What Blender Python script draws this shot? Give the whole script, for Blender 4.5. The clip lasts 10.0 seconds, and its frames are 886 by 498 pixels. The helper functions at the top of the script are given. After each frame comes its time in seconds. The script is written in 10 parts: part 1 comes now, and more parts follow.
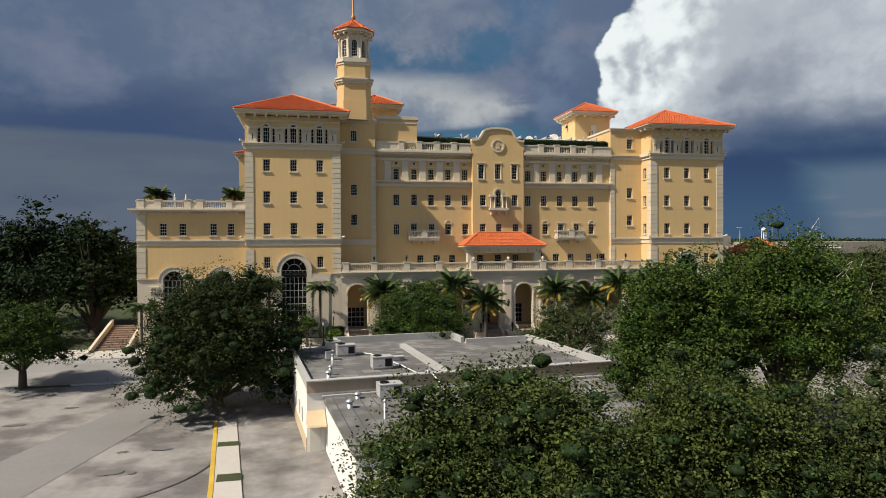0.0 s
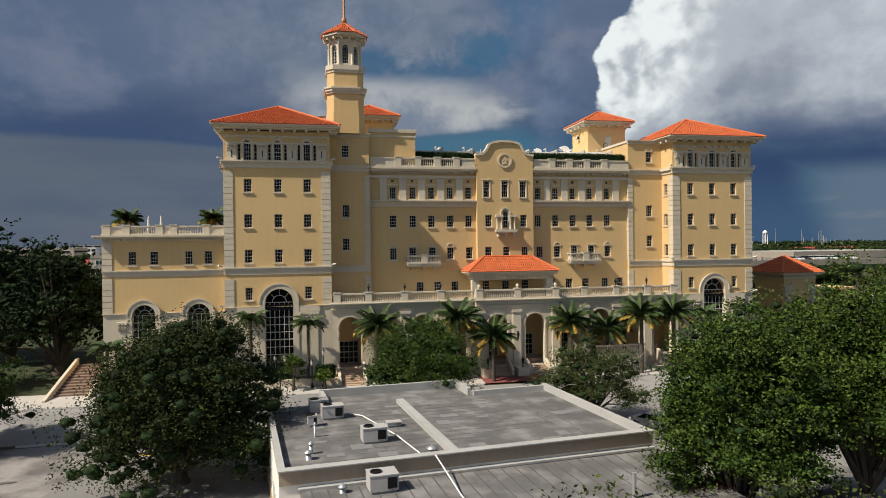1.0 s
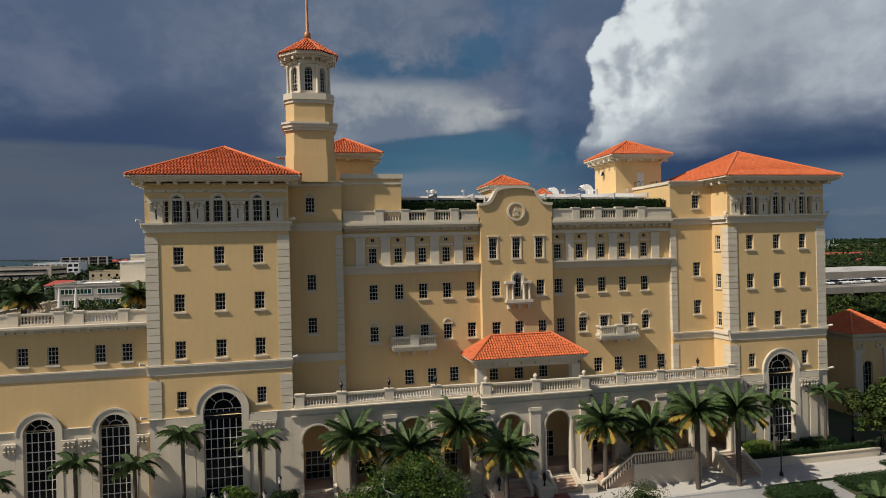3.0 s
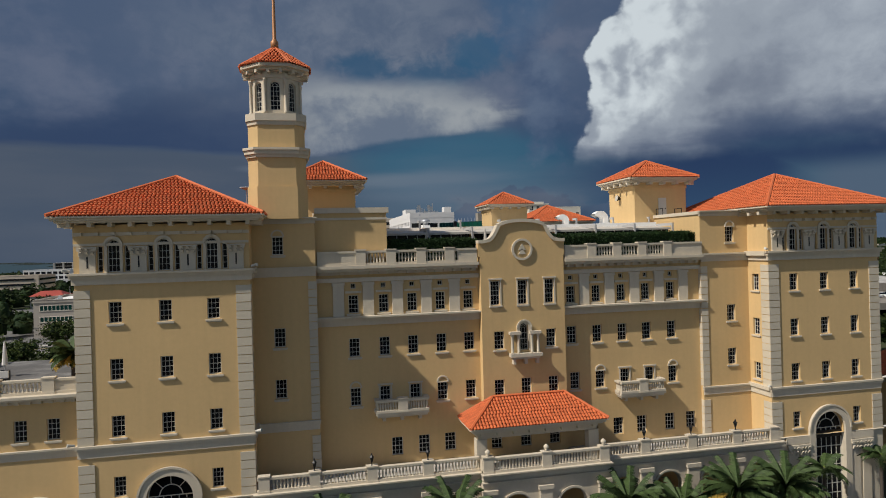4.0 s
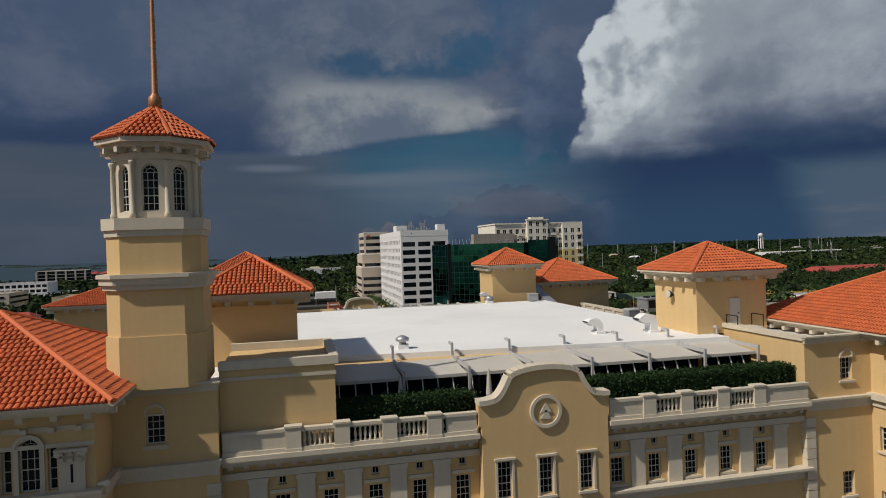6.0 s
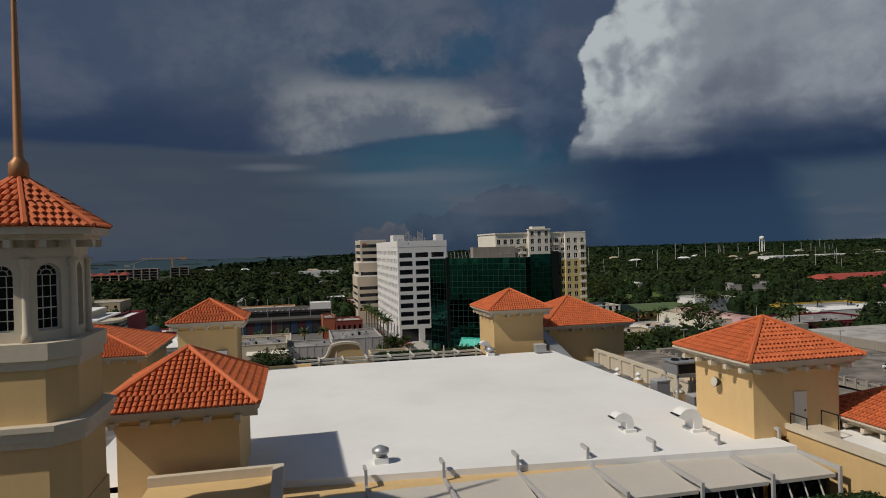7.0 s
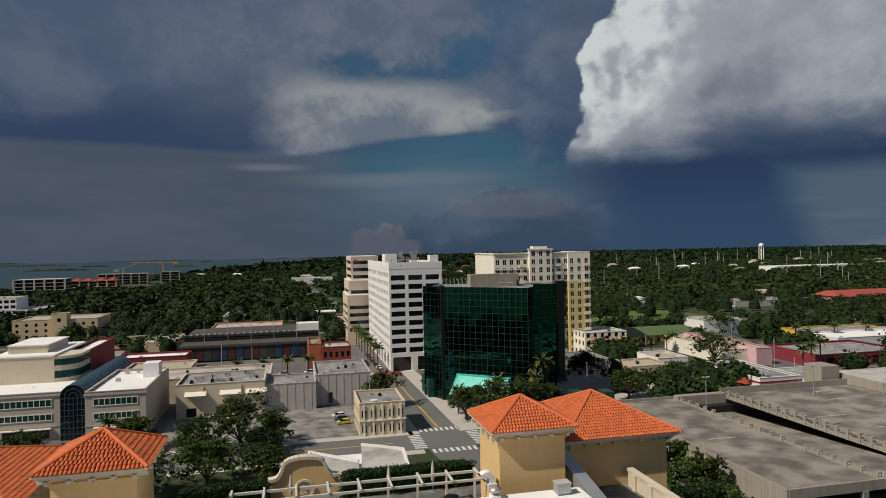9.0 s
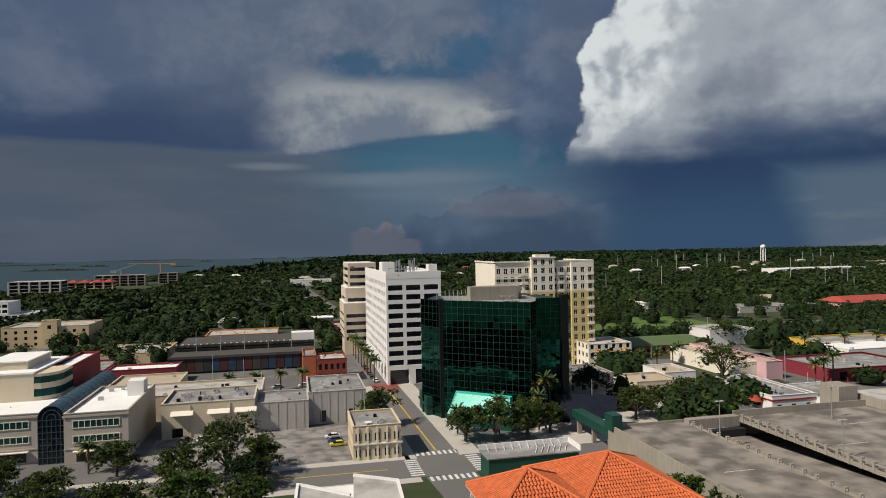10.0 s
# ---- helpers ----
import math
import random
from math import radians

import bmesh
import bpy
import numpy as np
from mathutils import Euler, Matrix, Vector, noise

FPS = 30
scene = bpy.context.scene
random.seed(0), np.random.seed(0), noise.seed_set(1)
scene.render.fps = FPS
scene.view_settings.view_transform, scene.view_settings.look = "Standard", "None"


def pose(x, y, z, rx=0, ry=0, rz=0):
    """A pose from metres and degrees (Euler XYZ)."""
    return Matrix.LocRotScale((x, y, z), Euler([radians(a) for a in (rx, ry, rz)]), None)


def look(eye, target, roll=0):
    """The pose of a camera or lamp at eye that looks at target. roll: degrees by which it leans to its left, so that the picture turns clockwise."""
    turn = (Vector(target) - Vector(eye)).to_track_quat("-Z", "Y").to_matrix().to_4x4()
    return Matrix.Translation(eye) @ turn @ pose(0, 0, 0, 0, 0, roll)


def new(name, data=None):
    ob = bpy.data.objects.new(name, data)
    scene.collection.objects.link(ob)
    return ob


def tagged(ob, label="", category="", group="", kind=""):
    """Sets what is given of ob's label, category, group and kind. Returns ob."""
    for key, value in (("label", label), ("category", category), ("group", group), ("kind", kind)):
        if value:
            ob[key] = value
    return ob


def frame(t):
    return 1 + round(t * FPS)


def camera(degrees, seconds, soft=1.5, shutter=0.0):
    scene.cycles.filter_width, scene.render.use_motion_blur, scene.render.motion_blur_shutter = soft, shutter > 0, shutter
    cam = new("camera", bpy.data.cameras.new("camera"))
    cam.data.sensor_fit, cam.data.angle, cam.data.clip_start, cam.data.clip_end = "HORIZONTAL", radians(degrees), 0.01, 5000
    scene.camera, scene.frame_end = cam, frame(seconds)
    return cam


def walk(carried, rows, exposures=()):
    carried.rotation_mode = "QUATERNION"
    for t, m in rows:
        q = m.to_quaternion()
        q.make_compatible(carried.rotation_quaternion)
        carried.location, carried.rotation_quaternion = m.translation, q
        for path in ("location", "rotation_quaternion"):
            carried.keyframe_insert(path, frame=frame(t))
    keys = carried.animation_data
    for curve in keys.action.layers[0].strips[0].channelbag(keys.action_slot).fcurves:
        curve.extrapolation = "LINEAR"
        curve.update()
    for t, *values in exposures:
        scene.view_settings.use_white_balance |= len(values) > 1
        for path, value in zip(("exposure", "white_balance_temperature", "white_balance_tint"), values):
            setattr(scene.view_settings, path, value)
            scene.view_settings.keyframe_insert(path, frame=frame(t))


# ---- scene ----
cam = camera(68.0, 10.0, soft=1.0)
PATH = [
    (0, (-8.126, -33.050, 17.104), (-7.560, -30.307, 17.073), -0.3),
    (0.5, (-7.347, -28.272, 18.651), (-6.780, -25.530, 18.627), -0.5),
    (1, (-6.412, -23.428, 20.143), (-5.845, -20.686, 20.129), -0.7),
    (1.5, (-5.169, -18.623, 21.811), (-4.607, -15.880, 21.804), -0.8),
    (2, (-3.807, -13.793, 23.418), (-3.251, -11.049, 23.426), -0.9),
    (2.5, (-3.084, -8.551, 26.013), (-2.509, -5.810, 26.006), -1.1),
    (4, (0.876, 7.288, 32.648), (1.467, 10.025, 32.642), -1.6),
    (4.5, (2.159, 12.778, 35.006), (2.762, 15.512, 35.000), -1.8),
    (5, (3.546, 18.039, 37.596), (4.157, 20.772, 37.589), -1.9),
    (5.5, (5.083, 23.330, 40.226), (5.695, 26.062, 40.216), -1.9),
    (6, (6.647, 28.582, 42.766), (7.259, 31.315, 42.755), -1.8),
    (6.2, (7.245, 30.600, 44.002), (7.855, 33.333, 43.973), -1.7),
    (7.5, (11.404, 44.961, 50.212), (12.022, 47.692, 50.208), -1.5),
    (8, (12.818, 50.098, 52.657), (13.439, 52.828, 52.653), -1.4),
    (8.5, (14.127, 55.030, 54.884), (14.750, 57.760, 54.879), -1.3),
    (9, (15.254, 59.525, 56.770), (15.882, 62.254, 56.764), -1.1),
    (9.5, (16.394, 64.288, 58.747), (17.024, 67.015, 58.740), -1.0),
    (10, (17.912, 68.676, 60.808), (18.539, 71.404, 60.799), -1.0),
]
walk(cam, [(t, look(eye, target, roll)) for t, eye, target, roll in PATH],
     [(0.0, 0.42, 6480, 10), (1.5, 0.33, 6450, 10), (2.5, 0.18, 6380, 10), (4.0, -0.08, 6150, 10), (5.0, -0.27, 6080, 10), (6.2, -0.36, 6180, 10), (7.5, -0.67, 6300, 10), (8.3, -0.46, 6400, 10), (9.0, -0.18, 6450, 10), (10.0, 0.04, 6450, 10)])

# ---- light and sky ----
SUN_FROM = Vector((-1.0, -0.3, 1.12)).normalized()
sun = new("sun", bpy.data.lights.new("sun", "SUN"))
sun.data.energy, sun.data.angle, sun.data.color = 4.7, radians(0.6), (1.0, 0.91, 0.77)
sun.rotation_euler = SUN_FROM.to_track_quat("Z", "Y").to_euler()
sun.location = (-60, -60, 120)

world = bpy.data.worlds.new("sky")
scene.world = world
world.use_nodes = True
WN = world.node_tree
WN.nodes.clear()


def wnode(kind, **props):
    n = WN.nodes.new(kind)
    for key, value in props.items():
        setattr(n, key, value)
    return n


def wmath(op, a, b=None, c=None):
    n = wnode("ShaderNodeMath", operation=op)
    for i, v in enumerate((a, b, c)):
        if v is None:
            continue
        if isinstance(v, (int, float)):
            n.inputs[i].default_value = v
        else:
            WN.links.new(v, n.inputs[i])
    return n.outputs[0]


def wramp(value, lo, hi):
    n = wnode("ShaderNodeMapRange", interpolation_type="SMOOTHSTEP")
    n.inputs["From Min"].default_value, n.inputs["From Max"].default_value = lo, hi
    WN.links.new(value, n.inputs["Value"])
    return n.outputs["Result"]


def wmix(fac, a, b):
    n = wnode("ShaderNodeMix", data_type="RGBA")
    if isinstance(fac, (int, float)):
        n.inputs[0].default_value = fac
    else:
        WN.links.new(fac, n.inputs[0])
    for i, v in ((6, a), (7, b)):
        if isinstance(v, tuple):
            n.inputs[i].default_value = (*v, 1)
        else:
            WN.links.new(v, n.inputs[i])
    return n.outputs[2]


def wnoise(vec, scale, detail=6, rough=0.55, out="Fac"):
    n = wnode("ShaderNodeTexNoise")
    n.inputs["Scale"].default_value, n.inputs["Detail"].default_value, n.inputs["Roughness"].default_value = scale, detail, rough
    WN.links.new(vec, n.inputs["Vector"])
    return n.outputs[out]


coord = wnode("ShaderNodeTexCoord").outputs["Generated"]
split = wnode("ShaderNodeSeparateXYZ")
WN.links.new(coord, split.inputs[0])
azim = wmath("MULTIPLY", wmath("ARCTAN2", split.outputs[0], split.outputs[1]), 57.2958)
elev = wmath("MULTIPLY", wmath("ARCSINE", split.outputs[2]), 57.2958)


def wvec(x, y):
    n = wnode("ShaderNodeCombineXYZ")
    WN.links.new(x, n.inputs[0])
    WN.links.new(y, n.inputs[1])
    return n.outputs[0]


def woffset(vec, dx, dy):
    n = wnode("ShaderNodeVectorMath", operation="ADD")
    WN.links.new(vec, n.inputs[0])
    n.inputs[1].default_value = (dx, dy, 0)
    return n.outputs[0]


def centred(v):
    return wmath("SUBTRACT", v, 0.5)


flat = wvec(azim, wmath("MULTIPLY", elev, 1.15))
wide = wvec(azim, wmath("MULTIPLY", elev, 2.6))
thin = wvec(azim, wmath("MULTIPLY", elev, 7.0))
puff = centred(wnoise(flat, 0.13, 7, 0.55))
billow = centred(wnoise(flat, 0.42, 6, 0.55))
roll = centred(wnoise(wide, 0.07, 5, 0.5))
streak = centred(wnoise(thin, 0.06, 5, 0.5))


def lumps(vec, scale, detail=3.0):
    n = wnode("ShaderNodeTexVoronoi", feature="SMOOTH_F1")
    n.inputs["Scale"].default_value, n.inputs["Smoothness"].default_value, n.inputs["Detail"].default_value, n.inputs["Roughness"].default_value = scale, 0.35, detail, 0.5
    WN.links.new(vec, n.inputs["Vector"])
    return n.outputs["Distance"]


def bend(vec, amount, scale):
    """Shifts the directions about, so that lumps lose their regular spacing."""
    n = wnode("ShaderNodeVectorMath", operation="MULTIPLY_ADD")
    WN.links.new(wnoise(vec, scale, 4, 0.55, "Color"), n.inputs[0])
    n.inputs[1].default_value = (amount, amount, 0)
    WN.links.new(vec, n.inputs[2])
    return n.outputs[0]


def cloud(az, el, w, h, ragged, noise_out, soft):
    """An ellipse of cloud round a direction in degrees, with a ragged edge."""
    dx = wmath("DIVIDE", wmath("SUBTRACT", azim, az), w)
    dy = wmath("DIVIDE", wmath("SUBTRACT", elev, el), h)
    d = wmath("SQRT", wmath("ADD", wmath("MULTIPLY", dx, dx), wmath("MULTIPLY", dy, dy)))
    d = wmath("ADD", d, wmath("MULTIPLY", noise_out, ragged))
    return wramp(wmath("MULTIPLY", d, -1), -1 - soft, -1 + soft)


def faded(mask, k):
    return wmath("MULTIPLY", mask, k)


nishita = wnode("ShaderNodeTexSky", sky_type="NISHITA")
nishita.sun_disc = False
nishita.sun_elevation = math.asin(SUN_FROM.z)
nishita.sun_rotation = math.atan2(SUN_FROM.x, SUN_FROM.y)
clear = wnode("ShaderNodeMix", data_type="RGBA", blend_type="MULTIPLY")
clear.inputs[0].default_value = 1
WN.links.new(nishita.outputs[0], clear.inputs[6])
clear.inputs[7].default_value = (0.065, 0.065, 0.065, 1)
clear = clear.outputs[2]

# storm sheet: violet-grey above, a navy band, warm grey haze under it towards the bay
fray = centred(wnoise(bend(flat, 3.0, 0.3), 0.5, 8, 0.6))
skycol = wmix(wramp(wmath("ADD", elev, wmath("MULTIPLY", roll, 10)), 8, 15), (0.046, 0.073, 0.128), (0.078, 0.102, 0.158))
skycol = wmix(faded(wramp(wmath("ADD", wmath("ADD", roll, wmath("MULTIPLY", puff, 0.7)), wmath("MULTIPLY", fray, 0.25)), -0.04, 0.26), 0.6), skycol, (0.16, 0.165, 0.212))
navy_line = wmath("ADD", wmath("SUBTRACT", elev, wmath("MULTIPLY", azim, 0.22)), wmath("ADD", wmath("MULTIPLY", roll, 6), wmath("MULTIPLY", puff, 1.6)))
navy = wmath("MULTIPLY", wmath("MULTIPLY", wramp(navy_line, 17.0, 12.5), wramp(azim, 9, -3)), wramp(wmath("ADD", elev, wmath("MULTIPLY", streak, 2.2)), 8.0, 8.7))
skycol = wmix(faded(navy, 0.78), skycol, (0.036, 0.054, 0.106))
haze = wramp(wmath("ADD", wmath("ADD", elev, wmath("MULTIPLY", azim, 0.02)), wmath("MULTIPLY", streak, 2.2)), 8.6, 7.7)
skycol = wmix(faded(haze, 0.9), skycol, wmix(wramp(wmath("ADD", azim, wmath("MULTIPLY", roll, 14)), -4, 15), wmix(wramp(wmath("ADD", streak, wmath("MULTIPLY", roll, 0.5)), -0.12, 0.14), (0.076, 0.09, 0.119), (0.09, 0.1, 0.125)), (0.062, 0.108, 0.15)))
skycol = wmix(faded(wramp(elev, 3.0, 0.0), 0.4), skycol, (0.075, 0.088, 0.118))
# pale veil high up
veil_shade = wmix(wramp(wmath("ADD", fray, puff), -0.2, 0.25), (0.12, 0.14, 0.185), (0.2, 0.208, 0.24))
skycol = wmix(faded(cloud(5.0, 17.0, 13.0, 6.0, 1.8, wmath("ADD", roll, wmath("MULTIPLY", fray, 0.35)), 0.8), 0.6), skycol, veil_shade)
# blue clearings
torn = wmath("ADD", puff, wmath("MULTIPLY", fray, 0.6))
skycol = wmix(faded(cloud(14.0, 7.2, 9.5, 2.4, 1.2, wmath("ADD", roll, wmath("MULTIPLY", fray, 0.3)), 0.5), 0.88), skycol, (0.042, 0.112, 0.165))
skycol = wmix(faded(cloud(6.2, 15.3, 2.6, 1.1, 3.0, torn, 0.6), 0.8), skycol, (0.034, 0.085, 0.15))
skycol = wmix(faded(cloud(11.4, 15.0, 3.4, 1.2, 3.0, torn, 0.6), 0.8), skycol, (0.034, 0.085, 0.15))
skycol = wmix(faded(cloud(15.5, 16.4, 2.0, 1.6, 2.4, torn, 0.5), 0.7), skycol, (0.034, 0.095, 0.165))
skycol = wmix(faded(cloud(19.3, 19.5, 2.4, 2.6, 2.4, torn, 0.6), 0.6), skycol, (0.045, 0.1, 0.18))
# pale lens of cloud: ragged above, a sharp slanting lower edge
veil = wmath("ADD", wmath("MULTIPLY", roll, 5), wmath("ADD", wmath("MULTIPLY", puff, 3.0), wmath("MULTIPLY", fray, 1.4)))
under_edge = wramp(wmath("ADD", wmath("SUBTRACT", elev, wmath("MULTIPLY", azim, 0.13)), wmath("ADD", wmath("MULTIPLY", puff, 1.2), wmath("ADD", wmath("MULTIPLY", streak, 1.2), wmath("MULTIPLY", fray, 0.5)))), 7.75, 8.35)
upper_edge = wramp(wmath("ADD", wmath("ADD", elev, veil), wmath("MULTIPLY", wmath("SUBTRACT", azim, 3), 0.08)), 15.4, 12.8)
lens = wmath("MULTIPLY", wmath("MULTIPLY", under_edge, upper_edge), wmath("MULTIPLY", wramp(wmath("ADD", azim, veil), -4.5, 4.0), wramp(wmath("ADD", azim, wmath("ADD", wmath("MULTIPLY", torn, 7), wmath("MULTIPLY", streak, 9))), 19.9, 16.6)))
lens_light = wmath("ADD", wmath("ADD", wmath("ADD", puff, wmath("MULTIPLY", fray, 0.5)), wmath("MULTIPLY", roll, 0.9)), wmath("MULTIPLY", wmath("SUBTRACT", elev, 11.3), 0.07))
skycol = wmix(faded(lens, 0.94), skycol, wmix(wramp(lens_light, -0.26, 0.2), (0.15, 0.168, 0.21), (0.36, 0.345, 0.335)))
# thin streaks under it
skycol = wmix(faded(cloud(9.5, 6.0, 7.0, 0.55, 2.6, streak, 0.9), 0.6), skycol, (0.19, 0.2, 0.225))
skycol = wmix(faded(cloud(-1.5, 7.0, 2.4, 0.28, 1.4, streak, 0.8), 0.55), skycol, (0.19, 0.2, 0.225))
skycol = wmix(faded(cloud(13.0, 4.8, 5.0, 0.7, 3.0, streak, 0.9), 0.4), skycol, (0.17, 0.18, 0.21))
# grey tower behind, beside the great cumulus
lump = lumps(bend(flat, 2.6, 0.35), 0.42)
soft_lump = lumps(bend(flat, 3.4, 0.22), 0.2)
tower_shade = wmath("ADD", wmath("MULTIPLY", soft_lump, 0.6), wmath("ADD", wmath("MULTIPLY", billow, -0.9), wmath("MULTIPLY", fray, -0.5)))
skycol = wmix(faded(cloud(21.2, 14.0, 3.6, 10.5, 1.4, wmath("ADD", torn, wmath("MULTIPLY", lump, 0.4)), 0.35), 0.82), skycol, wmix(wramp(tower_shade, 0.05, 0.9), (0.14, 0.165, 0.22), (0.062, 0.088, 0.148)))
# rain shaft, paler air and thin bars beyond it
rain = wmath("MULTIPLY", wramp(wmath("ADD", azim, wmath("ADD", wmath("MULTIPLY", streak, 2.0), wmath("MULTIPLY", elev, 0.28))), 43.6, 40.2), wramp(azim, 17, 31))
base = wramp(wmath("ADD", elev, wmath("MULTIPLY", puff, 4)), 9.8, 6.0)
right = wmath("MULTIPLY", wramp(azim, 40, 44), wramp(elev, 7.5, 4.5))
skycol = wmix(faded(right, 0.8), skycol, wmix(wramp(streak, -0.02, 0.12), (0.095, 0.12, 0.162), (0.18, 0.18, 0.2)))
skycol = wmix(wmath("MULTIPLY", wmath("MAXIMUM", rain, wmath("MULTIPLY", wramp(azim, 24, 34), wramp(elev, 4.6, 6.6))), faded(base, 0.96)), skycol, wmix(wramp(elev, 1, 7), (0.036, 0.068, 0.122), (0.024, 0.042, 0.094)))
skycol = wmix(faded(cloud(15.5, 4.2, 9.0, 3.0, 1.6, streak, 0.7), 0.5), skycol, (0.12, 0.15, 0.19))
# dark cumulus heaps on the horizon, and a pink-lit one beside them
crest = wmath("ADD", elev, wmath("ADD", wmath("MULTIPLY", lump, 1.7), wmath("ADD", wmath("MULTIPLY", puff, 3.2), wmath("MULTIPLY", fray, 1.2))))
pinkbar = cloud(18.5, 3.6, 4.4, 1.0, 3.0, wmath("ADD", streak, wmath("MULTIPLY", fray, 0.6)), 0.6)
heap = wmath("MULTIPLY", wramp(wmath("ADD", crest, wmath("MULTIPLY", wmath("ABSOLUTE", wmath("SUBTRACT", azim, 19.5)), 0.3)), 7.0, 6.6), wramp(wmath("ABSOLUTE", wmath("SUBTRACT", azim, 18)), 10, 7.5))
skycol = wmix(faded(heap, 0.8), skycol, wmix(wramp(wmath("ADD", wmath("SUBTRACT", wmath("MULTIPLY", soft_lump, 0.7), wmath("MULTIPLY", elev, 0.12)), wmath("MULTIPLY", fray, -0.5)), -0.1, 0.75), (0.085, 0.108, 0.155), (0.042, 0.062, 0.102)))
skycol = wmix(faded(pinkbar, 0.3), skycol, (0.19, 0.175, 0.19))
pinkheap = wmath("MULTIPLY", wramp(wmath("ADD", crest, wmath("MULTIPLY", wmath("ABSOLUTE", wmath("SUBTRACT", azim, 8.0)), 0.35)), 4.0, 3.6), wramp(wmath("ABSOLUTE", wmath("SUBTRACT", azim, 8.0)), 3.4, 2.6))
skycol = wmix(faded(pinkheap, 0.8), skycol, wmix(wramp(wmath("ADD", wmath("SUBTRACT", soft_lump, wmath("MULTIPLY", elev, 0.35)), wmath("MULTIPLY", fray, -0.7)), -0.5, 0.6), (0.33, 0.26, 0.235), (0.11, 0.11, 0.135)))
# great cumulus: heaped knobs lit from the left, a soft grey body behind, a dark smooth base
def heaped(vec):
    """Height of the cloud's skin: rounded knobs at three sizes on a warped grid."""
    v = bend(bend(vec, 3.0, 0.16), 0.9, 0.8)
    h = None
    for scale, weight in ((0.15, -1.0), (0.37, -0.5), (0.95, -0.22)):
        k = wmath("MULTIPLY", lumps(v, scale, 1.2), weight)
        h = k if h is None else wmath("ADD", h, k)
    return h


broad_light = wmath("SUBTRACT", wnoise(woffset(flat, -2.6, 2.2), 0.085, 2, 0.4), wnoise(flat, 0.085, 2, 0.4))
skin = heaped(flat)
facing = wmath("SUBTRACT", skin, heaped(woffset(flat, -0.9, 0.75)))
rise = wmath("MAXIMUM", wmath("SUBTRACT", elev, 14), 0.0)
edge = wmath("SUBTRACT", azim, wmath("ADD", wmath("ADD", 23.7, wmath("MULTIPLY", wmath("SUBTRACT", elev, 9), 0.06)), wmath("MULTIPLY", wmath("MULTIPLY", rise, rise), 0.085)))
edge = wmath("ADD", wmath("ADD", edge, wmath("MULTIPLY", puff, 3.0)), wmath("MULTIPLY", wmath("ADD", skin, 0.85), 2.2))
floor_line = wmath("ADD", wmath("ADD", elev, wmath("MULTIPLY", azim, -0.02)), wmath("ADD", wmath("MULTIPLY", roll, 4.5), wmath("ADD", wmath("MULTIPLY", puff, 2.2), wmath("MULTIPLY", fray, 0.8))))
flank = wmath("MULTIPLY", wramp(wmath("ADD", edge, wmath("MULTIPLY", wramp(elev, 11.5, 7.5), 1.3)), -0.3, 0.25), wramp(floor_line, 5.7, 9.2))
near_rim = wramp(edge, 12.5, 0.5)
shade = wmath("MULTIPLY", facing, wmath("ADD", 0.3, wmath("MULTIPLY", near_rim, 0.75)))
shade = wmath("ADD", shade, wmath("MULTIPLY", wmath("ADD", wmath("MULTIPLY", broad_light, 1.5), wmath("MULTIPLY", fray, 0.35)), 0.9))
shade = wmath("ADD", shade, wmath("MULTIPLY", wmath("SUBTRACT", wramp(edge, 12.0, 0.0), 0.3), 0.5))
shade = wmath("ADD", shade, wmath("MULTIPLY", wmath("SUBTRACT", elev, 13.0), 0.035))
body = wmix(wramp(shade, -0.5, 0.0), (0.19, 0.198, 0.235), (0.34, 0.34, 0.36))
body = wmix(wramp(shade, 0.0, 0.6), body, (0.66, 0.64, 0.615))
body = wmix(faded(wramp(wmath("ADD", azim, wmath("MULTIPLY", roll, 16)), 35, 46), 0.75), body, wmix(wramp(wmath("ADD", wmath("MULTIPLY", roll, 0.6), wmath("ADD", puff, wmath("MULTIPLY", fray, 0.5))), -0.22, 0.25), (0.235, 0.242, 0.28), (0.43, 0.425, 0.44)))
body = wmix(faded(wramp(floor_line, 10.8, 6.9), 0.88), body, wmix(wramp(wmath("ADD", streak, wmath("MULTIPLY", roll, 0.6)), -0.08, 0.16), (0.1, 0.118, 0.17), (0.25, 0.255, 0.29)))
skycol = wmix(flank, skycol, body)
tint = wnode("ShaderNodeMix", data_type="RGBA", blend_type="MULTIPLY")
tint.inputs[0].default_value = 1
WN.links.new(skycol, tint.inputs[6])
tint.inputs[7].default_value = (0.97, 1.06, 1.1, 1)
skycol = tint.outputs[2]
# beyond the storm front the sky clears towards the sun, with scattered cloud
front = wramp(wmath("ADD", wmath("MULTIPLY", split.outputs[1], -1), wmath("MULTIPLY", puff, 0.5)), -0.1, 0.35)
over = wramp(elev, 30, 60)
scatter = wmix(wramp(puff, 0.02, 0.2), clear, (0.3, 0.31, 0.335))
skycol = wmix(wmath("MAXIMUM", front, over), skycol, scatter)
back = wnode("ShaderNodeBackground")
WN.links.new(skycol, back.inputs[0])
back.inputs[1].default_value = 1.0
WN.links.new(back.outputs[0], wnode("ShaderNodeOutputWorld").inputs[0])

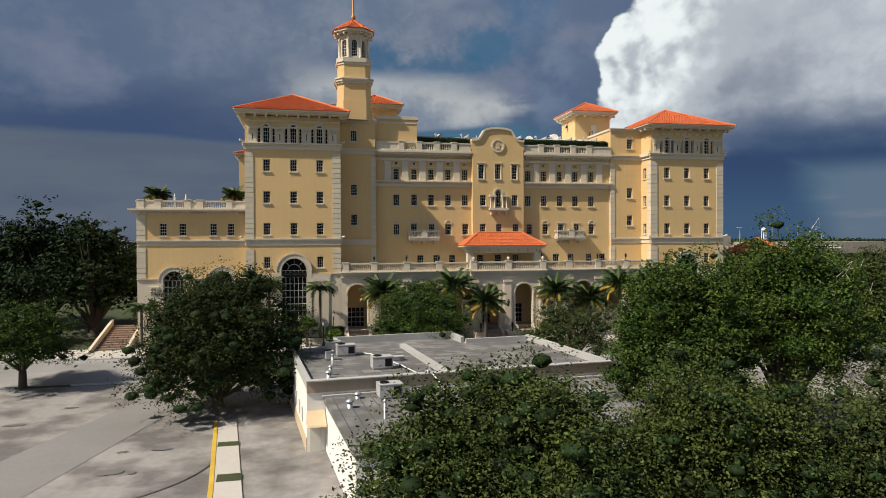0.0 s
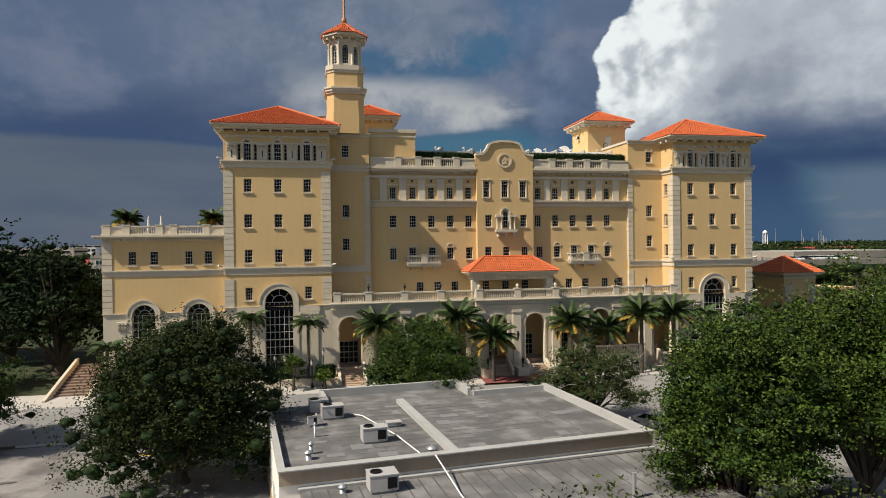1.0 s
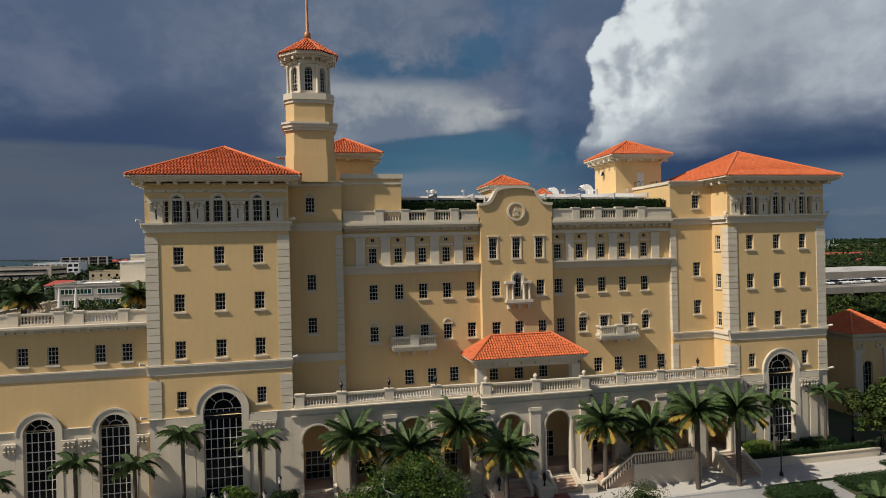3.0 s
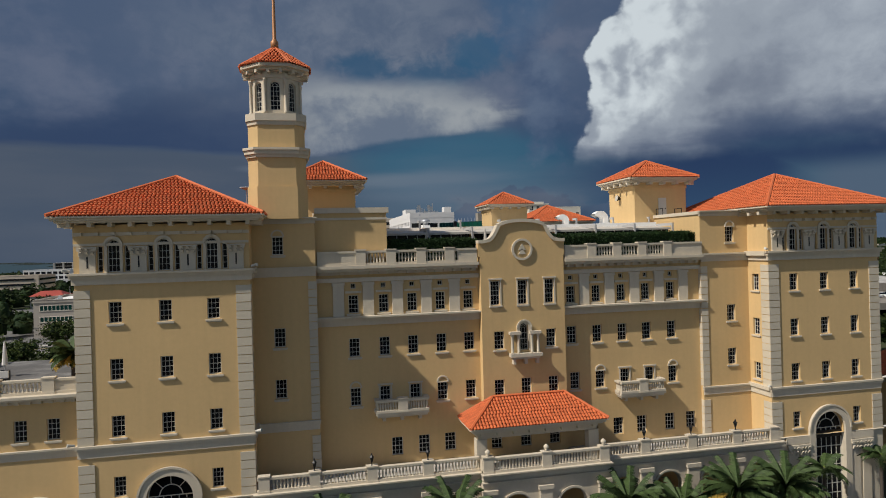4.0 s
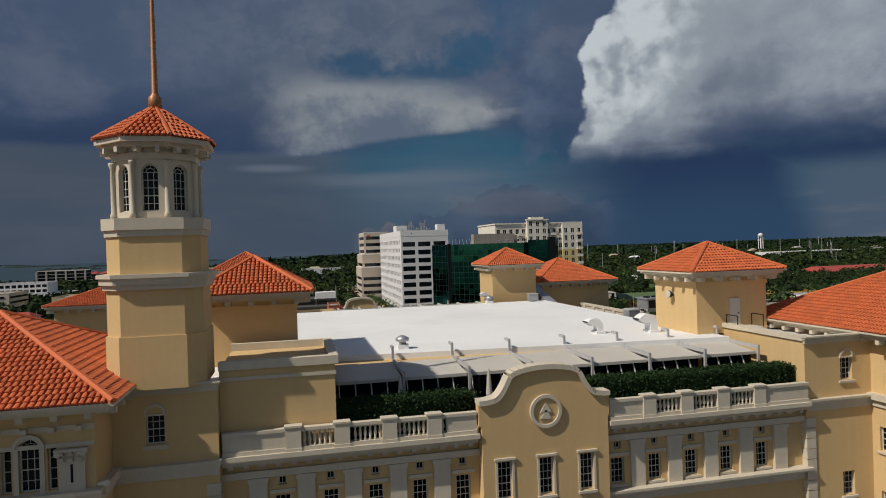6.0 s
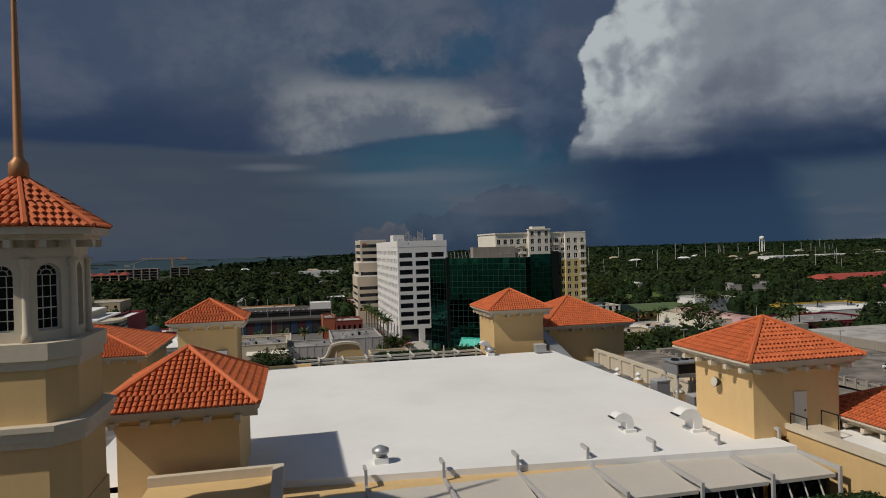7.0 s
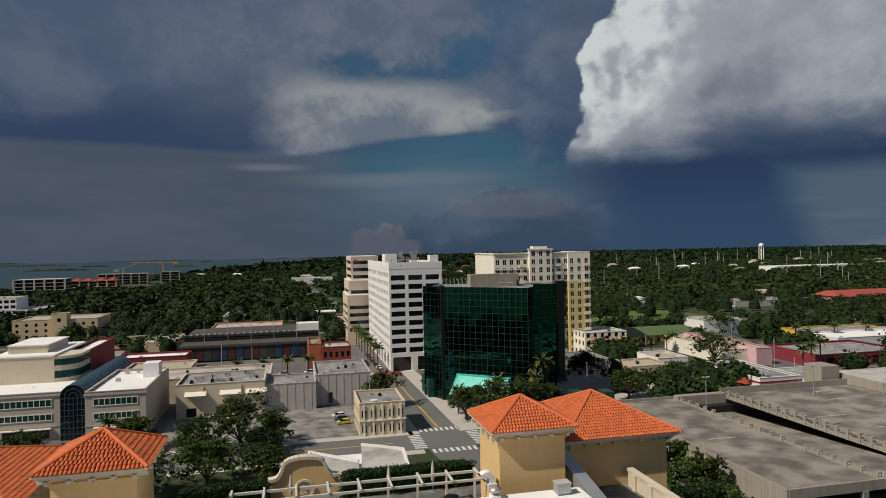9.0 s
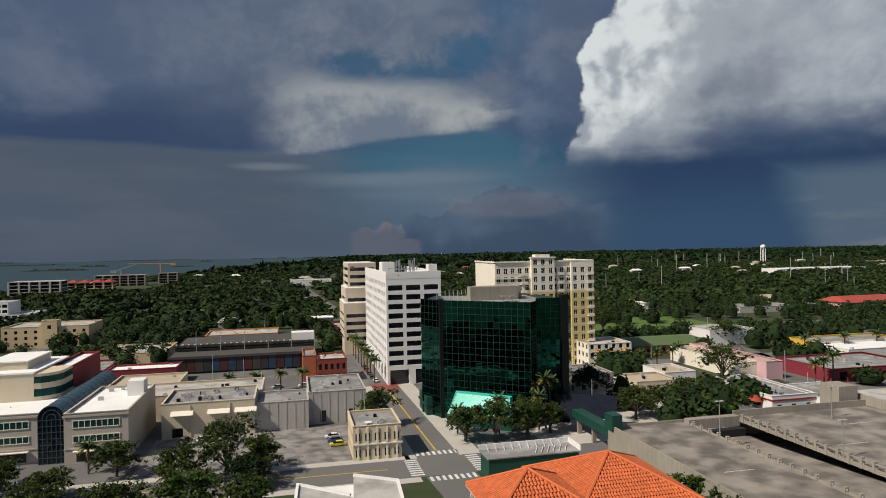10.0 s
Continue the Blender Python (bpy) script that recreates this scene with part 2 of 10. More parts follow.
# ---- materials ----
def material(name, base, rough=0.8, grain=4.0, amount=0.12, stain=0.25, stain_amount=0.15, bump=0.15, metal=0.0, island=0.0, piece=0.0, spec=0.4, alt=None, alt_scale=0.05, alt_at=0.55, transmission=0.0, streaks=0.0):
    """A surface with fine grain and large stains in metres; island and piece vary it from tile to tile and thing to thing."""
    m = bpy.data.materials.new(name)
    m.use_nodes = True
    t = m.node_tree
    b = t.nodes["Principled BSDF"]
    b.inputs["Roughness"].default_value, b.inputs["Metallic"].default_value = rough, metal
    b.inputs["Specular IOR Level"].default_value = spec
    b.inputs["Transmission Weight"].default_value = transmission
    geo = t.nodes.new("ShaderNodeNewGeometry")

    def noise_at(scale, detail=4, vec=None):
        n = t.nodes.new("ShaderNodeTexNoise")
        n.inputs["Scale"].default_value, n.inputs["Detail"].default_value = scale, detail
        t.links.new(vec or geo.outputs["Position"], n.inputs["Vector"])
        return n.outputs["Fac"]

    def math_node(op, a, b2):
        n = t.nodes.new("ShaderNodeMath")
        n.operation = op
        for i, v in enumerate((a, b2)):
            if isinstance(v, (int, float)):
                n.inputs[i].default_value = v
            else:
                t.links.new(v, n.inputs[i])
        return n.outputs[0]

    fine, broad = noise_at(grain), noise_at(stain, 5)
    value = math_node("ADD", math_node("MULTIPLY", math_node("SUBTRACT", fine, 0.5), 2 * amount), math_node("MULTIPLY", math_node("SUBTRACT", broad, 0.5), 2 * stain_amount))
    if streaks:
        sc = t.nodes.new("ShaderNodeVectorMath")
        sc.operation = "MULTIPLY"
        t.links.new(geo.outputs["Position"], sc.inputs[0])
        sc.inputs[1].default_value = (2.2, 2.2, 0.12)
        run = noise_at(1.0, 5, sc.outputs[0])
        value = math_node("ADD", value, math_node("MULTIPLY", math_node("SUBTRACT", run, 0.5), 2 * streaks))
    if island:
        value = math_node("ADD", value, math_node("MULTIPLY", math_node("SUBTRACT", geo.outputs["Random Per Island"], 0.5), 2 * island))
    if piece:
        info = t.nodes.new("ShaderNodeObjectInfo")
        value = math_node("ADD", value, math_node("MULTIPLY", math_node("SUBTRACT", info.outputs["Random"], 0.5), 2 * piece))
    value = math_node("ADD", value, 1.0)
    mixed = t.nodes.new("ShaderNodeMix")
    mixed.data_type = "RGBA"
    mixed.inputs[6].default_value = (*base, 1)
    mixed.inputs[7].default_value = (*(alt or base), 1)
    if alt:
        r = t.nodes.new("ShaderNodeMapRange")
        r.inputs["From Min"].default_value, r.inputs["From Max"].default_value = alt_at - 0.1, alt_at + 0.1
        t.links.new(noise_at(alt_scale, 6), r.inputs["Value"])
        t.links.new(r.outputs[0], mixed.inputs[0])
    else:
        mixed.inputs[0].default_value = 0
    scaled = t.nodes.new("ShaderNodeVectorMath")
    scaled.operation = "SCALE"
    t.links.new(mixed.outputs[2], scaled.inputs[0])
    t.links.new(value, scaled.inputs["Scale"])
    t.links.new(scaled.outputs[0], b.inputs["Base Color"])
    if bump:
        n = t.nodes.new("ShaderNodeBump")
        n.inputs["Strength"].default_value, n.inputs["Distance"].default_value = bump, 0.02
        t.links.new(noise_at(grain * 4), n.inputs["Height"])
        t.links.new(n.outputs[0], b.inputs["Normal"])
    return m


STUCCO = material("yellow stucco", (0.6, 0.415, 0.195), 0.85, 3, 0.05, 0.12, 0.1, 0.2, streaks=0.06)
CREAM = material("cream plaster trim", (0.56, 0.49, 0.38), 0.8, 5, 0.06, 0.3, 0.1, 0.15, streaks=0.08)
CREAM_BLOCK = material("cream quoin block", (0.54, 0.475, 0.365), 0.8, 5, 0.06, 0.3, 0.08, 0.15, piece=0.05)
TILE = material("terracotta barrel tile", (0.52, 0.125, 0.04), 0.75, 8, 0.12, 0.5, 0.14, 0.1, island=0.14)
TILE_FLAT = material("terracotta under tile", (0.35, 0.08, 0.03), 0.8)
WINDOW_GLASS = material("dark window glass", (0.006, 0.007, 0.009), 0.1, 0.6, 0.2, 0.1, 0.3, 0.02, spec=0.12)
FRAME_CREAM = material("painted window frame", (0.55, 0.53, 0.47), 0.6, 6, 0.05)
WHITE_ROOF = material("white roof membrane", (0.77, 0.76, 0.735), 0.75, 1.5, 0.03, 0.09, 0.08, 0.1, alt=(0.72, 0.71, 0.685), alt_scale=0.14, alt_at=0.6)
GREY_ROOF = material("weathered grey roofing felt", (0.115, 0.111, 0.107), 0.9, 2.5, 0.2, 0.25, 0.45, 0.4, alt=(0.19, 0.185, 0.178), alt_scale=0.5, alt_at=0.56)
FELT_PATCH = material("newer grey felt patch", (0.19, 0.188, 0.187), 0.9, 3, 0.1, 0.4, 0.2, 0.3)
FELT_SEAM = material("dark felt seam", (0.085, 0.084, 0.083), 0.9, 3, 0.15, 0.4, 0.3, 0.3)
GREY_COPING = material("weathered grey coping", (0.36, 0.355, 0.34), 0.85, 3, 0.1, 0.4, 0.2, 0.2)
TAN_TRIM = material("tan painted fascia", (0.34, 0.27, 0.2), 0.8, 3, 0.08, 0.4, 0.12, streaks=0.12)
WHITE_WALL = material("white painted wall", (0.72, 0.7, 0.66), 0.8, 3, 0.05, 0.3, 0.1, 0.2, streaks=0.08)
METAL_GREY = material("galvanised metal", (0.42, 0.43, 0.44), 0.45, 4, 0.08, 0.6, 0.12, 0.05, metal=0.6)
METAL_PAINT = material("grey enamelled casing", (0.4, 0.39, 0.38), 0.5, 4, 0.06, 0.5, 0.1, 0.05)
BLACK_METAL = material("black iron", (0.012, 0.012, 0.013), 0.45, 6, 0.1, metal=0.5)
# near-black that puts the shade of openings into the colour
DARK = material("painted opening shade", (0.012, 0.012, 0.013), 0.9)
LAMP_GLASS = material("frosted lamp glass", (0.55, 0.52, 0.45), 0.3, 6, 0.05)
LOT = material("bleached concrete lot", (0.25, 0.235, 0.22), 0.9, 1.6, 0.22, 0.1, 0.3, 0.4, alt=(0.12, 0.112, 0.106), alt_scale=0.28, alt_at=0.53)
ASPHALT = material("worn asphalt", (0.11, 0.108, 0.105), 0.92, 3, 0.12, 0.08, 0.25, 0.4, alt=(0.15, 0.147, 0.14), alt_scale=0.1)
ROAD_PALE = material("pale worn road", (0.26, 0.25, 0.24), 0.92, 3, 0.1, 0.08, 0.2, 0.4, alt=(0.2, 0.195, 0.19), alt_scale=0.12)
PAVING = material("pale pavement", (0.43, 0.4, 0.36), 0.9, 3, 0.08, 0.15, 0.15, 0.3)
RED_PAVING = material("brick red paving", (0.2, 0.06, 0.05), 0.85, 6, 0.15, 0.3, 0.15, 0.3)
YELLOW_PAINT = material("yellow road paint", (0.5, 0.33, 0.04), 0.8, 4, 0.15, 0.5, 0.25)
WHITE_PAINT = material("white road paint", (0.6, 0.6, 0.58), 0.8, 4, 0.15, 0.5, 0.3)
GRASS = material("rough grass", (0.03, 0.046, 0.014), 0.95, 6, 0.3, 0.2, 0.3, 0.6, alt=(0.05, 0.05, 0.022), alt_scale=0.15)
SOIL = material("dark soil", (0.06, 0.045, 0.03), 0.95, 4, 0.2)
BARK = material("grey-brown bark", (0.075, 0.06, 0.048), 0.95, 5, 0.25, 0.8, 0.2, 0.8)
DEADWOOD = material("bleached branch", (0.4, 0.36, 0.32), 0.9, 5, 0.2)
LEAF = material("oak leaves", (0.034, 0.052, 0.012), 0.7, 0.7, 0.3, 0.12, 0.25, 0.0, island=0.55, alt=(0.062, 0.08, 0.018), alt_scale=0.45, spec=0.12)
LEAF_LIGHT = material("light green leaves", (0.062, 0.108, 0.014), 0.6, 0.7, 0.3, 0.12, 0.2, 0.0, island=0.5, alt=(0.1, 0.12, 0.024), alt_scale=0.35, spec=0.15)
LEAF_MID = material("mid green leaves", (0.034, 0.064, 0.01), 0.6, 0.7, 0.3, 0.12, 0.2, 0.0, island=0.55, alt=(0.062, 0.09, 0.016), alt_scale=0.35, spec=0.12)
LEAF_OAK = material("dark live oak leaves", (0.022, 0.033, 0.009), 0.7, 0.7, 0.3, 0.12, 0.25, 0.0, island=0.5, alt=(0.042, 0.054, 0.014), alt_scale=0.45, spec=0.1)
# leaf colour of dark trees, also painted shade inside crowns and hedges
LEAF_DARK = material("dark green leaves and crown shade", (0.013, 0.026, 0.008), 0.75, 0.7, 0.3, 0.12, 0.2, 0.0, island=0.4, spec=0.12)
LEAF_OLIVE = material("olive green leaves", (0.05, 0.062, 0.02), 0.75, 0.7, 0.3, 0.12, 0.2, 0.0, island=0.45, spec=0.12)
FROND = material("palm fronds", (0.05, 0.078, 0.026), 0.55, 1.5, 0.25, 0.3, 0.2, 0.0, island=0.35, spec=0.15)
FROND_DRY = material("dry yellow fronds", (0.3, 0.2, 0.04), 0.6, 1.5, 0.25, 0.3, 0.2, 0.0, island=0.3, spec=0.12)
HEDGE = material("clipped hedge leaves", (0.02, 0.04, 0.012), 0.6, 2, 0.3, 0.3, 0.2, 0.0, island=0.5, spec=0.12)
SPIRE = material("bronze painted spire", (0.36, 0.17, 0.07), 0.5, 6, 0.1, metal=0.3)
TERRA_PIPE = material("salmon paving", (0.42, 0.3, 0.22), 0.85, 4, 0.1, 0.3, 0.12)

# ---- mesh kit: the plan is drawn in units of 1.4 m ----
S = 1.4


class Build:
    """Collects vertices and faces in plan units."""

    def __init__(self):
        self.v, self.f = [], []

    def face(self, *pts):
        n = len(self.v)
        self.v.extend(pts)
        self.f.append(tuple(range(n, n + len(pts))))

    def face_strip(self, a, b, half):
        self.face(*[tuple(v) for v in (a - half, b - half, b + half, a + half)])
        return self

    def hexa(self, a, b):
        """Eight corners: lower ring a and upper ring b, counter-clockwise from above."""
        n = len(self.v)
        k = len(a)
        self.v.extend(a)
        self.v.extend(b)
        self.f.append(tuple(range(n + k - 1, n - 1, -1)))
        self.f.append(tuple(range(n + k, n + 2 * k)))
        for i in range(k):
            j = (i + 1) % k
            self.f.append((n + i, n + j, n + k + j, n + k + i))

    def box(self, x0, x1, y0, y1, z0, z1):
        x0, x1, y0, y1, z0, z1 = min(x0, x1), max(x0, x1), min(y0, y1), max(y0, y1), min(z0, z1), max(z0, z1)
        ring = [(x0, y0), (x1, y0), (x1, y1), (x0, y1)]
        self.hexa([(x, y, z0) for x, y in ring], [(x, y, z1) for x, y in ring])
        return self

    def prism(self, ring, z0, z1, grow=0.0):
        cx, cy = sum(p[0] for p in ring) / len(ring), sum(p[1] for p in ring) / len(ring)
        self.hexa([(x, y, z0) for x, y in ring], [(cx + (x - cx) * (1 + grow), cy + (y - cy) * (1 + grow), z1) for x, y in ring])
        return self

    def turned(self, ring, angle, at):
        c, s = math.cos(angle), math.sin(angle)
        return [(at[0] + x * c - y * s, at[1] + x * s + y * c) for x, y in ring]

    def tube(self, p, q, r0, r1=None, n=8):
        p, q = Vector(p), Vector(q)
        r1 = r0 if r1 is None else r1
        d = (q - p).normalized()
        a = d.orthogonal().normalized()
        b = d.cross(a)
        ring = lambda c, r: [tuple(c + (a * math.cos(2 * math.pi * i / n) + b * math.sin(2 * math.pi * i / n)) * r) for i in range(n)]
        self.hexa(ring(p, r0), ring(q, r1))
        return self

    def lathe(self, x, y, z, profile, n=8):
        """A turned shape from (radius, height) pairs."""
        base = len(self.v)
        for r, h in profile:
            for i in range(n):
                a = 2 * math.pi * (i + 0.5) / n
                self.v.append((x + r * math.cos(a), y + r * math.sin(a), z + h))
        for k in range(len(profile) - 1):
            for i in range(n):
                j = (i + 1) % n
                self.f.append((base + k * n + i, base + k * n + j, base + (k + 1) * n + j, base + (k + 1) * n + i))
        self.f.append(tuple(base + (len(profile) - 1) * n + i for i in range(n)))
        self.f.append(tuple(base + i for i in reversed(range(n))))
        return self

    def panel(self, o, u, n_in, w, h, holes, depth):
        """A wall face of size w x h from corner o along unit vector u (horizontal) and z, with openings (u0, u1, z0, z1, arched) whose reveals run
        inwards along n_in by depth."""
        o, u, n_in = Vector(o), Vector(u), Vector(n_in)
        pt = lambda a, b, d=0.0: tuple(o + u * a + Vector((0, 0, b)) + n_in * d)
        us = sorted({0.0, w, *[x for hh in holes for x in hh[:2]]})
        vs = sorted({0.0, h, *[x for hh in holes for x in hh[2:4]]})
        for i in range(len(us) - 1):
            for j in range(len(vs) - 1):
                cu, cv = (us[i] + us[i + 1]) / 2, (vs[j] + vs[j + 1]) / 2
                if any(a < cu < b and c < cv < d for a, b, c, d, *_ in holes):
                    continue
                self.face(pt(us[i], vs[j]), pt(us[i + 1], vs[j]), pt(us[i + 1], vs[j + 1]), pt(us[i], vs[j + 1]))
        for a, b, c, d, *arched in holes:
            self.face(pt(a, c), pt(b, c), pt(b, c, depth), pt(a, c, depth))
            if arched and arched[0]:
                r = (b - a) / 2
                spring = d - r
                arc = [(a + r - r * math.cos(math.pi * k / 14), spring + r * math.sin(math.pi * k / 14)) for k in range(15)]
                self.face(pt(a, c, depth), pt(a, spring, depth), pt(a, spring), pt(a, c))
                self.face(pt(b, c), pt(b, spring), pt(b, spring, depth), pt(b, c, depth))
                for (p0, q0), (p1, q1) in zip(arc, arc[1:]):
                    self.face(pt(p0, q0), pt(p1, q1), pt(p1, q1, depth), pt(p0, q0, depth))
                    self.face(pt(p0, q0), pt(p0, d), pt(p1, d), pt(p1, q1))
            else:
                self.face(pt(a, c, depth), pt(a, d, depth), pt(a, d), pt(a, c))
                self.face(pt(b, c), pt(b, d), pt(b, d, depth), pt(b, c, depth))
                self.face(pt(a, d), pt(a, d, depth), pt(b, d, depth), pt(b, d))
        return self

    def mesh(self, name, mat, smooth=False):
        me = bpy.data.meshes.new(name)
        v = np.array(self.v, float) * S
        me.from_pydata(v.tolist(), [], self.f)
        if mat:
            me.materials.append(mat)
        if smooth:
            me.polygons.foreach_set("use_smooth", [True] * len(me.polygons))
        me.update()
        return me


def thing(name, at, label, category, group="", kind=""):
    """An Empty at a thing's base, in plan units."""
    e = new(name)
    e.location = Vector(at) * S
    e.empty_display_size = 0.3
    return tagged(e, label, category, group, kind)


def under(ob, parent):
    ob.parent = parent
    if parent.type == "EMPTY":
        ob.matrix_parent_inverse = Matrix.Translation(-Vector(parent.location))
    return ob


def part(name, b, mat, parent, label="", smooth=False):
    """One mesh object under a thing or a part, drawn in place."""
    ob = new(name, b.mesh(name, mat, smooth) if isinstance(b, Build) else b)
    under(ob, parent)
    return tagged(ob, label)


def single(name, b, mat, label, category, group="", kind="", smooth=False):
    """A thing of one mesh."""
    return tagged(new(name, b.mesh(name, mat, smooth) if isinstance(b, Build) else b), label, category, group, kind)


def stuff(ob):
    return tagged(ob, kind="stuff")


def place(x, y, z=0.0, turn=0.0):
    return pose(x * S, y * S, z * S, 0, 0, turn)


def quads_mesh(name, corners, mat):
    """A mesh of loose quads from an array (n, 4, 3) in plan units."""
    n = len(corners)
    me = bpy.data.meshes.new(name)
    me.vertices.add(4 * n)
    me.vertices.foreach_set("co", (np.asarray(corners, float) * S).ravel())
    me.loops.add(4 * n)
    me.loops.foreach_set("vertex_index", np.arange(4 * n))
    me.polygons.add(n)
    me.polygons.foreach_set("loop_start", np.arange(0, 4 * n, 4))
    me.polygons.foreach_set("loop_total", np.full(n, 4))
    me.materials.append(mat)
    me.update(calc_edges=True)
    return me


def leaf_cards(centres, size, rng, flat_bias=0.35):
    """Small bent leaf cards at random turns round the given centres."""
    n = len(centres)
    a = rng.normal(size=(n, 3))
    a[:, 2] *= 1 - flat_bias
    a /= np.linalg.norm(a, axis=1)[:, None]
    b = np.cross(a, rng.normal(size=(n, 3)))
    b /= np.linalg.norm(b, axis=1)[:, None]
    s = size * rng.uniform(0.6, 1.3, (n, 1))
    a, b = a * s, b * s * 0.6
    return np.stack([centres - a, centres + b * 0.9, centres + a, centres - b * 0.9], axis=1)


def ground_z(y):
    """Height of the ground: the town slopes up gently from the lot."""
    ys = [-4000, 26, 33, 43, 95, 150, 700, 4000]
    zs = [0.9, 0.9, 1.1, 1.8, 2.6, 3.2, 3.2, 3.2]
    return float(np.interp(y, ys, zs))

# ---- the hotel ----
HX = 15.4  # axis of symmetry of the long front
hotel = thing("hotel", (HX, 60, 1.8), "grand yellow stucco hotel with cream trim and orange tile roofs", "building")

Y_MAIN, Y_LT, Y_RT, Y_WING, Y_POD, Y_PORCH, Y_REC = 48.79, 45.8, 46.3, 46.5, 45.5, 44.9, 48.0
X_IN, Y_IN = (1, 0, 0), (0, 1, 0)


def muntins(b, w, h, cols, rows, t=0.025, y0=0.0, y1=0.04, arch=False):
    """A window frame with glazing bars, standing at the origin in the plane y = 0, open to -y."""
    e = 0.05
    t = 0.05 if w > 1.5 else 0.021
    top = h - w / 2 if arch else h
    b.box(-w / 2, -w / 2 + e, y0, y1, 0, top)
    b.box(w / 2 - e, w / 2, y0, y1, 0, top)
    b.box(-w / 2 + e, w / 2 - e, y0, y1, 0, e)
    if not arch:
        b.box(-w / 2 + e, w / 2 - e, y0, y1, h - e, h)
    for i in range(1, cols):
        x = -w / 2 + w * i / cols
        b.box(x - t / 2, x + t / 2, y0 + 0.01, y1 - 0.005, e, top)
    for j in range(1, rows + (1 if arch else 0)):
        z = top * j / rows
        tt = t * (1.7 if (rows > 3 and j == rows // 2) else 1)
        b.box(-w / 2 + e, w / 2 - e, y0 + 0.012, y1 - 0.003, z - tt / 2, z + tt / 2)
    if arch:
        r = w / 2
        n = 12
        for k in range(n):
            a0, a1 = math.pi * k / n, math.pi * (k + 1) / n
            for rr in ((r, r - e), (r * 0.52, r * 0.52 - t)):
                ring = [(math.cos(a) * q, math.sin(a) * q) for a, q in ((a0, rr[1]), (a0, rr[0]), (a1, rr[0]), (a1, rr[1]))]
                b.hexa([(x, y0, top + z) for x, z in ring], [(x, y1, top + z) for x, z in ring])
        for a in (math.pi / 4, math.pi / 2, 3 * math.pi / 4):
            b.tube((math.cos(a) * r * 0.5, (y0 + y1) / 2, top + math.sin(a) * r * 0.5), (math.cos(a) * r, (y0 + y1) / 2, top + math.sin(a) * r), t / 2, n=4)
    return b


def pane_build(w, h, arch=False, y=0.03):
    b = Build()
    if arch:
        r, top = w / 2, h - w / 2
        pts = [(-r, y, 0), (r, y, 0)] + [(r * math.cos(math.pi * k / 14), y, top + r * math.sin(math.pi * k / 14)) for k in range(15)]
        b.face(*pts)
    else:
        b.face((-w / 2, y, 0), (w / 2, y, 0), (w / 2, y, h), (-w / 2, y, h))
    return b


WINDOW_KIT = {}


def window(x, y, z, w=0.7, h=1.22, cols=3, rows=4, arch=False, sill=True, hood="", turn=0.0, parent=None, depth=0.14, frame_mat=None):
    """A window in an opening at its sill's middle: glass, frame, sill and surround."""
    key = (round(w, 2), round(h, 2), cols, rows, arch, sill, hood, depth)
    if key not in WINDOW_KIT:
        me = [("window", pane_build(w, h, arch).mesh("window", WINDOW_GLASS)), ("frame", muntins(Build(), w, h, cols, rows, arch=arch).mesh("frame", frame_mat or FRAME_CREAM))]
        if sill:
            b = Build()
            b.box(-w / 2 - 0.12, w / 2 + 0.12, -depth - 0.1, -depth + 0.02, -0.13, -0.03)
            b.box(-w / 2 - 0.07, w / 2 + 0.07, -depth - 0.05, -depth + 0.02, -0.19, -0.13)
            me.append(("sill", b.mesh("sill", CREAM)))
        if hood:
            b = Build()
            if hood == "arch":
                r = w / 2 + 0.06
                for k in range(12):
                    a0, a1 = math.pi * k / 12, math.pi * (k + 1) / 12
                    ring = [(math.cos(a) * q, math.sin(a) * q) for a, q in ((a0, r - 0.1), (a0, r), (a1, r), (a1, r - 0.1))]
                    b.hexa([(x1, -depth - 0.07, h + 0.04 + z1) for x1, z1 in ring], [(x1, -depth + 0.01, h + 0.04 + z1) for x1, z1 in ring])
                b.box(-r, r, -depth - 0.07, -depth + 0.01, h - 0.02, h + 0.05)
            elif hood == "lintel":
                b.box(-w / 2 - 0.16, w / 2 + 0.16, -depth - 0.1, -depth + 0.01, h + 0.08, h + 0.18)
                b.box(-w / 2 - 0.1, -w / 2, -depth - 0.04, -depth + 0.01, -0.03, h + 0.08)
                b.box(w / 2, w / 2 + 0.1, -depth - 0.04, -depth + 0.01, -0.03, h + 0.08)
            me.append(("surround", b.mesh("surround", CREAM)))
        WINDOW_KIT[key] = me
    kit = WINDOW_KIT[key]
    top = None
    for name, data in kit:
        ob = new(name, data)
        if top is None:
            top = under(ob, parent or hotel)
            ob.matrix_basis = place(x, y, z, turn) @ Matrix.Translation((0, depth * S, 0))
        else:
            ob.parent = top
    return top


BALUSTER = {}


